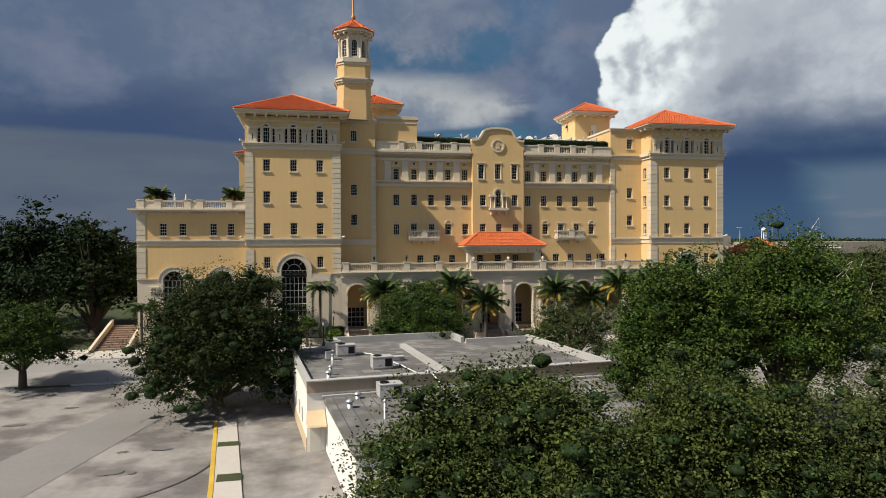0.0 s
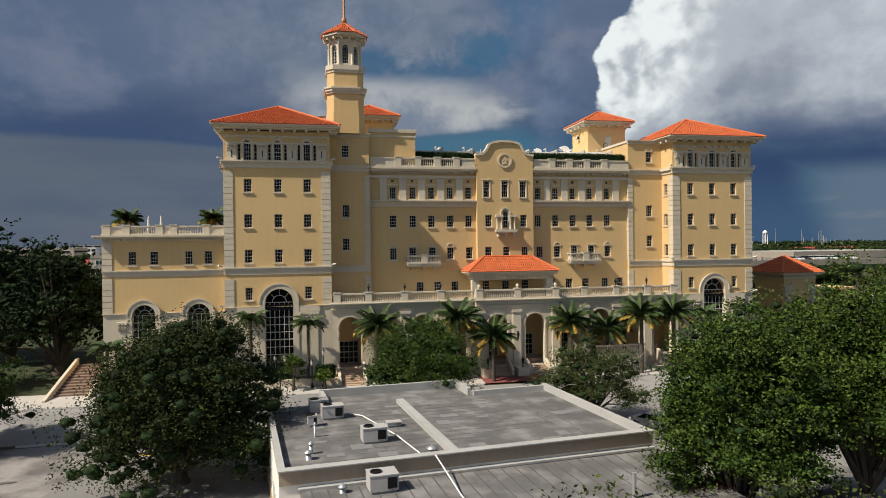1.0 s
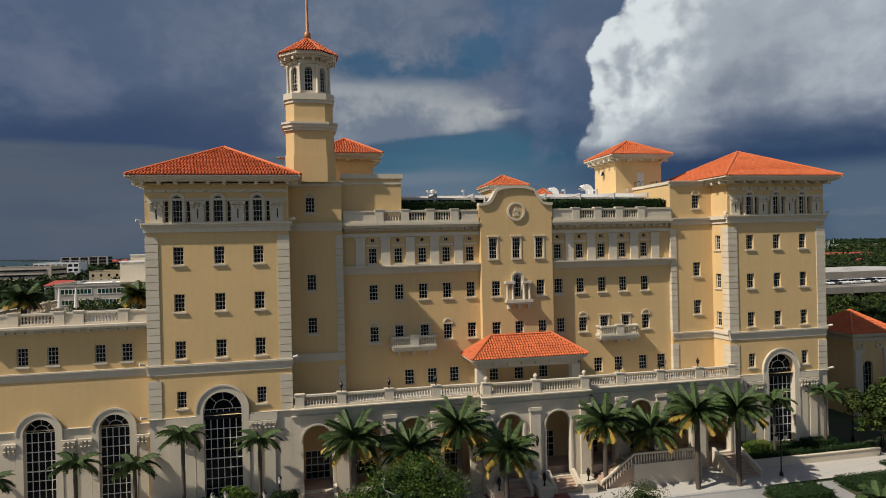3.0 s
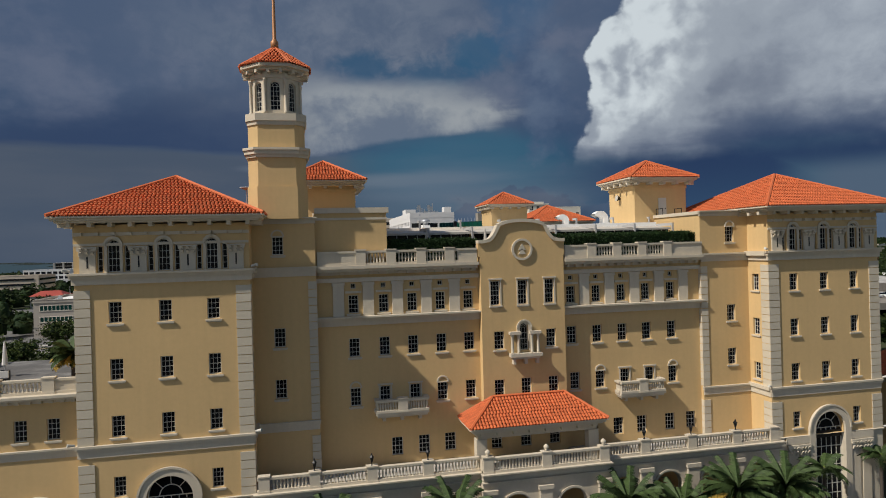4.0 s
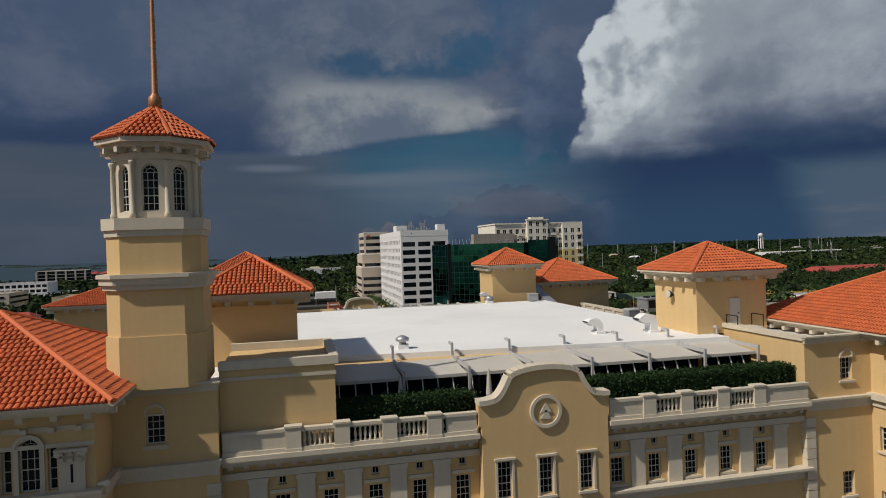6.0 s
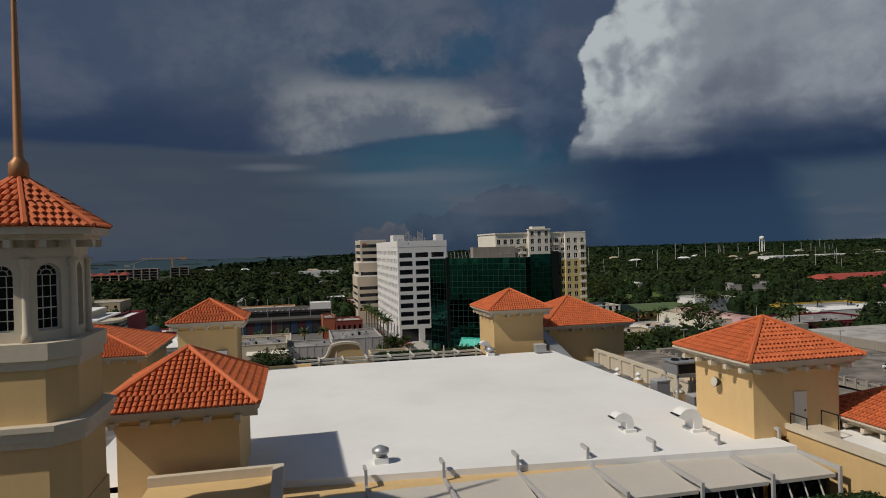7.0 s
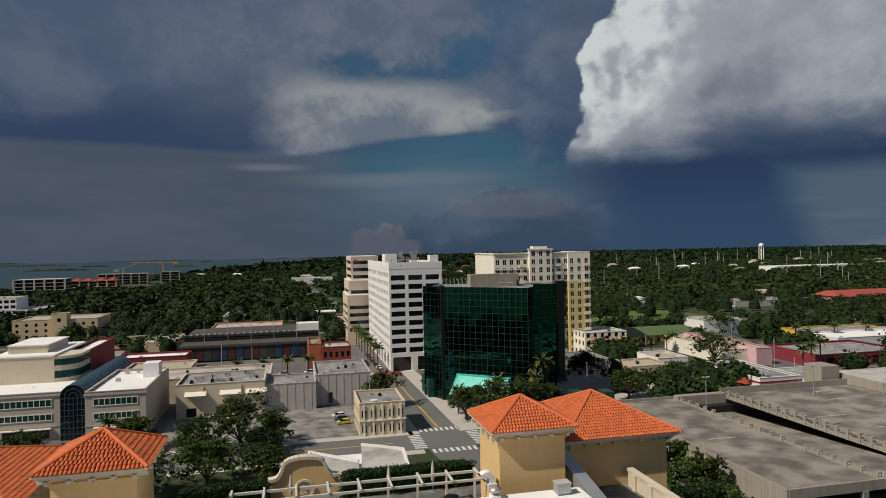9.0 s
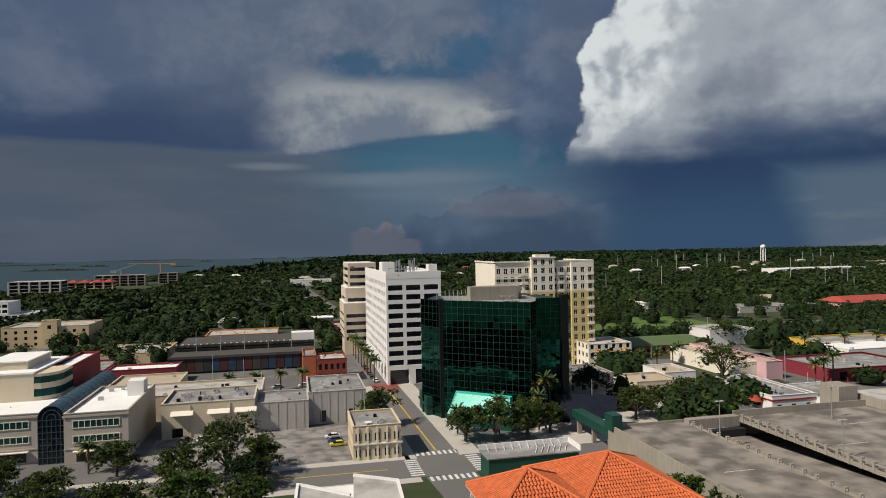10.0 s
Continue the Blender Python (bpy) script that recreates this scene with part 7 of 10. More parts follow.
rail.hexa([(19.9, 43.0, 2.4), (22.6, 43.0, 4.3), (22.6, 43.2, 4.3), (19.9, 43.2, 2.4)], [(19.9, 43.0, 2.55), (22.6, 43.0, 4.45), (22.6, 43.2, 4.45), (19.9, 43.2, 2.55)])
part("handrail", rail, CREAM, t)
bm = Build().lathe(0, 0, 0, [(0.06, 0), (0.035, 0.1), (0.08, 0.3), (0.04, 0.6), (0.06, 0.7)], 6).mesh("baluster", CREAM, True)
for k in range(24):
    o = under(new("baluster", bm), t)
    o.matrix_basis = place(22.75 + 0.23 * k, 43.1, 3.6)
for k in range(11):
    o = under(new("baluster", bm), t)
    o.matrix_basis = place(20.1 + 0.23 * k, 43.1, 1.8 + 0.162 * k)
# stairs beside the wing
t = steps(-25.8, -22.9, 42.6, 51.0, 1.5, 3.6, 14, "brown stone steps beside the wing", material("brown stone step", (0.2, 0.135, 0.1), 0.85, 4, 0.12, 0.4, 0.2))
# roof terrace hedges
hedge("hedge", 5.7, 12.2, 49.1, 50.2, 22.3, 23.85, "dark leafy hedge behind the roof balustrade", 31, 700)
hedge("hedge", 17.8, 29.0, 49.1, 50.2, 22.3, 23.95, "dark leafy hedge behind the roof balustrade", 32, 700)
# annexe at the street corner
annexe = thing("annexe", (55.6, 57.3, 2), "yellow annexe with an orange tile roof and arched windows", "building")
ax0, ax1, ay0, ay1 = 53.4, 57.9, 54.6, 60.0
w = Build()
w.panel((ax0, ay0, 2), X_IN, Y_IN, ax1 - ax0, 8.5, [(1.15, 2.35, 1.4, 5.6, True)], 0.3)
part("front_wall", w, STUCCO, annexe)
w = Build()
w.panel((ax0, ay1, 2), (0, -1, 0), (1, 0, 0), ay1 - ay0, 8.5, [], 0.3)
part("side_wall", w, STUCCO, annexe)
part("rear_wall", Build().box(ax0 + 0.4, ax1, ay1 - 0.3, ay1, 2, 10.5).box(ax1 - 0.3, ax1, ay0 + 0.4, ay1 - 0.4, 2, 10.5), STUCCO, annexe)
window(55.15, ay0, 3.4, 1.2, 5.4, 3, 7, True, sill=False, depth=0.2, parent=annexe)
hip_roof(ax0 - 0.7, ax1 + 0.7, ay0 - 0.7, ay1 + 0.7, 10.5, (55.65, 57.3, 12.5), body=(ax0, ax1, ay0, ay1), soffit=0.8, brackets=False, parent=annexe)
for x in (53.9, 57.4):
    part("pilaster", Build().box(x - 0.4, x + 0.4, ay0 - 0.16, ay0 - 0.004, 2, 8.4).box(x - 0.55, x + 0.55, ay0 - 0.3, ay0 - 0.004, 8.4, 8.8), CREAM, annexe)
part("string_course", Build().box(ax0 - 0.1, ax1, ay0 - 0.12, ay0 - 0.004, 9.7, 10.0), CREAM, annexe)
part("string_course", Build().box(ax0 - 0.12, ax0 - 0.004, ay0, ay1, 9.7, 10.0), CREAM, annexe)
w = Build()
w.panel((ax1, ay0 + 0.5, 2), X_IN, Y_IN, 6.0, 6.2, [(1.0, 1.9, 1.6, 4.0, True), (2.9, 3.8, 1.6, 4.0, True)], 0.3)
part("wing_wall", w, STUCCO, annexe)
part("wing_roof", Build().box(ax1, ax1 + 6.0, ay0 + 0.8, ay1, 2, 7.9).box(ax1, ax1 + 6.1, ay0 + 0.3, ay1, 8.2, 8.5), STUCCO, annexe)
for x in (ax1 + 1.45, ax1 + 3.35):
    window(x, ay0 + 0.5, 3.6, 0.9, 3.9, 2, 4, True, sill=False, depth=0.2, parent=annexe)
for x in (54.2, 56.4):
    rim = Build()
    for k in range(20):
        a0, a1 = 2 * math.pi * k / 20, 2 * math.pi * (k + 1) / 20
        ringp = [(x + math.cos(a) * q, 9.2 + math.sin(a) * q) for a, q in ((a0, 0.24), (a0, 0.36), (a1, 0.36), (a1, 0.24))]
        rim.hexa([(p, ay0 - 0.12, q) for p, q in ringp], [(p, ay0 + 0.01, q) for p, q in ringp])
    part("medallion", rim, CREAM, annexe)


# stop sign on the traffic island
stop = thing("stop_sign", (31.6, 31.6, 1.0), "red octagonal stop sign on a grey steel post", "traffic sign")
part("post", Build().lathe(31.6, 31.6, 0.95, [(0.035, 0), (0.03, 1.9)], 6), METAL_GREY, stop)
b = Build()
face8 = [(31.6 + 0.29 * math.cos(math.pi * (k + 0.5) / 4), 2.5 + 0.29 * math.sin(math.pi * (k + 0.5) / 4)) for k in range(8)]
b.hexa([(x, 31.53, z) for x, z in face8], [(x, 31.56, z) for x, z in face8])
plate = part("plate", b, material("red sign enamel", (0.5, 0.012, 0.015), 0.4, 6, 0.05, 0.5, 0.1, 0.0), stop)
words = bpy.data.curves.new("lettering", "FONT")
words.body, words.align_x, words.align_y, words.size, words.extrude = "STOP", "CENTER", "CENTER", 0.31, 0.004
words_ob = bpy.data.objects.new("lettering", words)
words_mesh = bpy.data.meshes.new_from_object(words_ob)
bpy.data.objects.remove(words_ob)
words_mesh.materials.append(WHITE_PAINT)
letters = part("lettering", words_mesh, WHITE_PAINT, plate, "white lettering")
letters.matrix_basis = pose(31.6 * S, 31.522 * S, 2.5 * S, 90, 0, 0)

# ---- cars ----
def car(x, y, z, turn, paint, label, size=1.0, group="parked cars"):
    """A parked car about 3.2 plan units long: body, glasshouse, wheels, lamps."""
    t = thing("car", (x, y, z), label, "car", group)
    k = size
    side = [(-1.6, 0.22), (-1.62, 0.5), (-1.5, 0.62), (-0.85, 0.66), (-0.45, 0.68), (0.95, 0.7), (1.5, 0.66), (1.62, 0.5), (1.6, 0.22)]
    b = Build()
    ring = [(a * k, c * k) for a, c in side]
    b.hexa([(x + a, y - 0.62 * k, z + c) for a, c in ring], [(x + a, y + 0.62 * k, z + c) for a, c in ring])
    part("body", b, paint, t)
    g = Build()
    lo = [(-0.95, -0.58), (1.3, -0.58), (1.3, 0.58), (-0.95, 0.58)]
    hi = [(-0.35, -0.48), (0.95, -0.48), (0.95, 0.48), (-0.35, 0.48)]
    g.hexa([(x + a * k, y + c * k, z + 0.66 * k) for a, c in lo], [(x + a * k, y + c * k, z + 1.03 * k) for a, c in hi])
    part("glasshouse", g, WINDOW_GLASS, t)
    rf = Build()
    rf.hexa([(x + a * k * 1.02, y + c * k * 1.02, z + 1.03 * k) for a, c in hi], [(x + a * k * 0.9, y + c * k * 0.9, z + 1.08 * k) for a, c in hi])
    part("roof", rf, paint, t)
    for a in (-1.0, 1.02):
        for c in (-0.56, 0.56):
            wl = part("wheel", Build().tube((x + a * k, y + (c - 0.08) * k, z + 0.23 * k), (x + a * k, y + (c + 0.08) * k, z + 0.23 * k), 0.23 * k, 0.23 * k, 14), BLACK_METAL, t)
            s = -1 if c < 0 else 1
            part("rim", Build().tube((x + a * k, y + (c + s * 0.08) * k, z + 0.23 * k), (x + a * k, y + (c + s * 0.095) * k, z + 0.23 * k), 0.14 * k, 0.13 * k, 12), METAL_GREY, wl)
    for a, m in ((-1.6, LAMP_GLASS), (1.6, RED_PAVING)):
        for c in (-0.45, 0.45):
            part("headlight" if a < 0 else "tail_light", Build().box(x + a * k - 0.03, x + a * k + 0.03, y + (c - 0.12) * k, y + (c + 0.12) * k, z + 0.48 * k, z + 0.58 * k), m, t)
    t.rotation_euler = (0, 0, radians(turn))
    return t


def paint(name, rgb):
    return material(name, rgb, 0.3, 3, 0.03, 0.5, 0.05, 0.0, spec=0.6)


SILVER, WHITE_CAR, BLACK_CAR, BLUE_CAR, YELLOW_CAR, RED_CAR = (paint(n, c) for n, c in (("silver car paint", (0.42, 0.43, 0.44)), ("white car paint", (0.75, 0.75, 0.74)), ("black car paint", (0.02, 0.02, 0.022)), ("blue car paint", (0.05, 0.08, 0.14)), ("yellow car paint", (0.55, 0.5, 0.05)), ("red car paint", (0.3, 0.02, 0.02))))
car(20.0, 27.2, 0.92, -62, SILVER, "silver hatchback parked behind the flat-roofed building")
car(22.3, 22.6, 0.92, -60, WHITE_CAR, "white car parked beside the flat-roofed building")
hedge("hedge", 14.6, 23.6, 90.9, 92.0, 22.3, 24.0, "dark leafy hedge on the rear roof terrace", 33, 500, leaf=0.09)
hedge("hedge", 3.2, 8.6, 90.9, 92.0, 22.3, 23.9, "dark leafy hedge on the rear roof terrace", 34, 500, leaf=0.09)

# stains and tyre marks on the lot, leaf litter on the roof edge
STAIN = material("old oil stain", (0.12, 0.115, 0.108), 0.9, 3, 0.2, 0.3, 0.3, 0.2)
rg = np.random.default_rng(77)


def blotch(name, x, y, z, rx, ry, mat, label, cat, group, seed):
    """A flat ragged patch."""
    r2 = np.random.default_rng(seed)
    k = 22
    rr = 1 + 0.28 * r2.normal(size=k)
    rr = (rr + np.roll(rr, 1)) / 2
    b = Build()
    b.face(*[(x + rx * rr[i] * math.cos(2 * math.pi * i / k), y + ry * rr[i] * math.sin(2 * math.pi * i / k), z) for i in range(k)])
    single(name, b, mat, label, cat, group, "structure")


for i in range(26):
    blotch("oil_stain", rg.uniform(-31, -11.5), rg.uniform(-2, 28), 0.948 + 0.0006 * i, rg.uniform(0.15, 0.8), rg.uniform(0.1, 0.4), STAIN, "old dark stain on the parking lot", "stain", "lot stains", 500 + i)
for i in range(4):
    b = Build()
    x, y, a, r = rg.uniform(-30, -16), rg.uniform(4, 20), rg.uniform(0, 6), rg.uniform(5, 11)
    n = 16
    for k in range(n):
        a0, a1 = a + 0.09 * k, a + 0.09 * (k + 1)
        b.face(*[(x + q * math.cos(t), y + q * 0.8 * math.sin(t), 0.966 + 0.0006 * i) for t, q in ((a0, r), (a0, r + 0.13), (a1, r + 0.13), (a1, r))])
    single("tyre_mark", b, STAIN, "curved dark tyre mark on the parking lot", "tyre mark", "tyre marks", "structure")
LITTER = material("brown leaf litter", (0.12, 0.06, 0.03), 0.95, 8, 0.3, 1.0, 0.3)
p = np.stack([rg.normal(13.0, 0.9, 1800), rg.normal(9.6, 0.5, 1800), np.full(1800, 3.66) + rg.random(1800) * 0.03], axis=1)
tagged(new("leaf_litter", quads_mesh("leaf_litter", leaf_cards(p, 0.05, rg, 0.9), LITTER)), "brown fallen leaves on the roof edge", "leaf litter", kind="stuff")

# closed parasols and lounge chairs on the wing's roof terrace
CANVAS = material("white parasol canvas", (0.7, 0.68, 0.64), 0.9, 6, 0.06, 0.6, 0.08)
for x, y in ((-20.4, 55.0), (-19.2, 55.0)):
    t = thing("parasol", (x, y, 15.4), "closed white canvas parasol on the roof terrace", "parasol", "terrace parasols")
    part("base", Build().lathe(x, y, 15.38, [(0.3, 0), (0.3, 0.08), (0.06, 0.12)], 12), GREY_COPING, t)
    part("pole", Build().lathe(x, y, 15.45, [(0.035, 0), (0.035, 2.4)], 6), METAL_GREY, t)
    part("canopy", Build().lathe(x, y, 16.2, [(0.2, 0), (0.17, 0.3), (0.13, 0.8), (0.07, 1.4), (0.02, 1.65)], 9), CANVAS, t, "folded white canvas")
for x, y in ((-20.0, 52.2), (-18.3, 52.4)):
    t = thing("lounge_chair", (x, y, 15.4), "dark wicker lounge chair with a pale cushion", "chair", "terrace chairs")
    part("seat", Build().box(x - 0.3, x + 0.3, y - 0.3, y + 0.3, 15.6, 15.72), BLACK_METAL, t)
    part("cushion", Build().box(x - 0.26, x + 0.26, y + 0.12, y + 0.26, 15.72, 16.15), CANVAS, t)
    part("backrest", Build().box(x - 0.3, x + 0.3, y + 0.3, y + 0.36, 15.6, 16.2), BLACK_METAL, t)
    for dx in (-0.26, 0.26):
        for dy in (-0.26, 0.26):
            part("leg", Build().box(x + dx - 0.03, x + dx + 0.03, y + dy - 0.03, y + dy + 0.03, 15.38, 15.6), BLACK_METAL, t)

# ---- the town beyond ----
CONCRETE = material("weathered concrete deck", (0.25, 0.222, 0.19), 0.9, 1.2, 0.16, 0.12, 0.4, 0.3, alt=(0.12, 0.107, 0.093), alt_scale=0.16, alt_at=0.5)
CONCRETE_WALL = material("stained concrete wall", (0.27, 0.24, 0.2), 0.85, 2.5, 0.1, 0.1, 0.25, 0.2, streaks=0.35)
OFFICE_WHITE = material("white precast panels", (0.72, 0.7, 0.68), 0.7, 2, 0.04, 0.1, 0.06, 0.1)
OFFICE_TAN = material("tan precast panels", (0.55, 0.46, 0.36), 0.75, 2, 0.05, 0.1, 0.08, 0.1)
DARK_GLASS = material("smoked office glass", (0.012, 0.014, 0.02), 0.08, 0.5, 0.3, 0.1, 0.3, 0.01, spec=0.5)
GREEN_GLASS = material("green mirror glass", (0.014, 0.1, 0.082), 0.03, 0.05, 0.3, 0.03, 0.7, 0.0, metal=1.0, spec=0.5, piece=0.2)
TEAL_SLOPE = material("pale teal skylight glass", (0.06, 0.48, 0.38), 0.15, 0.5, 0.15, 0.2, 0.2, 0.02, spec=0.6)
GREEN_METAL = material("dark green painted metal", (0.006, 0.05, 0.034), 0.5, 3, 0.08)
MULLION = material("green-grey mullion", (0.013, 0.036, 0.031), 0.45, 4, 0.1, metal=0.3)
APT_CREAM = material("cream apartment stucco", (0.72, 0.67, 0.57), 0.8, 2, 0.04, 0.1, 0.08)
APT_YELLOW = material("yellow apartment stucco", (0.58, 0.46, 0.2), 0.8, 2, 0.04, 0.1, 0.08)
BEIGE = material("beige stucco", (0.55, 0.47, 0.35), 0.85, 2, 0.05, 0.1, 0.12, streaks=0.06)
TAN = material("tan stucco", (0.58, 0.45, 0.28), 0.85, 2, 0.05, 0.1, 0.12, streaks=0.06)
PALE = material("pale grey stucco", (0.42, 0.385, 0.36), 0.85, 2, 0.06, 0.1, 0.15, streaks=0.16)
BRICK_RED = material("dark red brick wall", (0.22, 0.05, 0.035), 0.85, 6, 0.12, 0.2, 0.12)
MAROON = material("maroon painted wall", (0.2, 0.025, 0.035), 0.8, 3, 0.06, 0.15, 0.1)
PINK = material("pink stucco", (0.6, 0.38, 0.4), 0.85, 2, 0.05, 0.1, 0.1)
ORANGE_WALL = material("orange stucco", (0.52, 0.25, 0.09), 0.85, 2, 0.05, 0.1, 0.1)
GREEN_ROOF = material("olive green metal roof", (0.09, 0.13, 0.05), 0.6, 2, 0.1, 0.2, 0.15)
RED_ROOF = material("red metal roof", (0.34, 0.06, 0.04), 0.6, 2, 0.1, 0.2, 0.15)
ROOF_PALE = material("pale flat roof", (0.42, 0.4, 0.37), 0.9, 0.8, 0.12, 0.1, 0.25, 0.2, alt=(0.27, 0.258, 0.24), alt_scale=0.18)
ROOF_GREY = material("grey flat roof", (0.2, 0.193, 0.187), 0.9, 0.8, 0.14, 0.12, 0.3, 0.2, alt=(0.31, 0.3, 0.29), alt_scale=0.2)
ROOF_TAN = material("tan gravel roof", (0.4, 0.33, 0.24), 0.95, 1.5, 0.1, 0.12, 0.2, 0.2)
BLUE_STEEL = material("slate blue metal vault", (0.06, 0.11, 0.14), 0.4, 2, 0.1, 0.2, 0.1, metal=0.3)
WATER = material("grey-green bay water", (0.03, 0.055, 0.066), 0.5, 0.05, 0.12, 0.004, 0.15, 0.0, spec=0.15)
MANGROVE = material("far mangroves", (0.008, 0.015, 0.01), 0.9, 0.05, 0.3, 0.01, 0.2)
CITY_ROAD = material("town asphalt", (0.13, 0.125, 0.12), 0.92, 1.5, 0.1, 0.05, 0.2, 0.2)
FENCE_MURAL = [material("painted garage panel", c, 0.7, 0.5, 0.3, 0.15, 0.4, 0.0) for c in ((0.02, 0.045, 0.09), (0.07, 0.018, 0.018), (0.05, 0.044, 0.038), (0.028, 0.028, 0.03))]
CG = 3.2

ground_sheet("road", -700, 700, 162.0, 172.4, CITY_ROAD, 0.03, "two-lane town street with a yellow centre line", "road")
single("centre_line", Build().box(-700, 29, 167.2, 167.5, CG + 0.035, CG + 0.05), YELLOW_PAINT, "worn yellow centre line on the town street", "road marking", kind="structure")


def strip(name, p, q, w, mat, lift, label, cat):
    p, q = Vector((*p, 0)), Vector((*q, 0))
    n = Vector((-(q - p).y, (q - p).x, 0)).normalized() * w / 2
    b = Build()
    b.face(*[(v.x, v.y, CG + lift) for v in (p - n, q - n, q + n, p + n)])
    return single(name, b, mat, label, cat, kind="structure")


strip("road", (39.5, 172), (36.5, 430), 8.5, CITY_ROAD, 0.034, "side street running away between the offices", "road")
strip("centre_line", (39.8, 176), (38.6, 232), 0.35, YELLOW_PAINT, 0.05, "worn yellow line on the side street", "road marking")
strip("road", (48, 60), (39.5, 162), 9, CITY_ROAD, 0.02, "side street beside the hotel", "road")
strip("pavement", (45.8, 172), (44.5, 240), 4.5, PAVING, 0.06, "pale pavement beside the green glass block", "pavement")
strip("pavement", (34.2, 172), (33.4, 240), 2.2, PAVING, 0.06, "pale pavement", "pavement")
strip("pavement", (-200, 173.2), (34, 173.2), 2.4, PAVING, 0.06, "pale pavement along the town street", "pavement")
strip("pavement", (48.5, 174.5), (110, 174.5), 5, PAVING, 0.052, "pale pavement along the town street", "pavement")
strip("pavement", (-200, 160.7), (34, 160.7), 2.4, PAVING, 0.06, "pale pavement along the town street", "pavement")
strip("crossing_paving", (39.3, 233), (39.0, 243), 9, RED_PAVING, 0.055, "brick red paved crossing", "road")
for (px, py), n, along in (((32.6, 162.8), 8, True), ((44.5, 162.8), 8, True), ((35.5, 173.4), 8, False), ((35.5, 159.4), 8, False)):
    for k in range(n):
        b = Build()
        if along:
            b.box(px, px + 2.4, py + k * 1.15, py + k * 1.15 + 0.55, CG + 0.045, CG + 0.06)
        else:
            b.box(px + k * 1.1, px + k * 1.1 + 0.55, py, py + 2.2, CG + 0.045, CG + 0.06)
        single("crossing_bar", b, WHITE_PAINT, "white zebra crossing bar", "road marking", "zebra crossing", "structure")
# other streets far off and open blocks
for p, q, w in (((-95, 260), (-70, 900), 7), ((40, 480), (15, 900), 7), ((-62, 172), (-78, 330), 7), ((-250, 330), (60, 345), 7), ((60, 250), (330, 250), 8), ((150, 172), (220, 420), 8), ((-140, 420), (-105, 640), 7)):
    strip("road", p, q, w, CITY_ROAD, 0.03, "grey town street", "road")
for x0, x1, y0, y1, m, lab in ((-16, 34, 174.5, 200, LOT, "pale open car park"), (150, 215, 172, 225, ASPHALT, "dark open car park"), (-60, -16, 174.5, 190, ASPHALT, "dark car park before the arcade block"), (62, 110, 176, 240, PAVING, "pale paved court"), (215, 330, 262, 330, ASPHALT, "dark car park with trees"), (45, 68, 150, 161.9, PAVING, "pale pavement by the parking deck")):
    ground_sheet("car_park", x0, x1, y0, y1, m, 0.016, lab, "car park")
ground_sheet("town_block", -130, 125, 174, 300, ASPHALT, 0.008, "grey paved town blocks between the buildings", "pavement")
single("lawn", Build().box(150, 216, 318, 386, CG - 0.1, CG + 0.05), material("bright mown lawn", (0.075, 0.13, 0.025), 0.95, 1, 0.15, 0.08, 0.2), "bright green mown lawn", "lawn", kind="structure")


def roof_clutter(t, x0, x1, y0, y1, z, n, seed):
    rng = np.random.default_rng(seed)
    for k in range(n):
        w, d, h = rng.uniform(0.4, 1.0), rng.uniform(0.4, 0.9), rng.uniform(0.3, 0.8)
        x, y = rng.uniform(x0 + 1, x1 - 1.5), rng.uniform(y0 + 1, y1 - 1.5)
        part("roof_unit", Build().box(x, x + w, y, y + d, z, z + h).box(x + 0.1, x + w - 0.1, y + 0.1, y + d - 0.1, z + h, z + h + 0.1), (METAL_PAINT, METAL_GREY, BLACK_METAL)[k % 3], t)


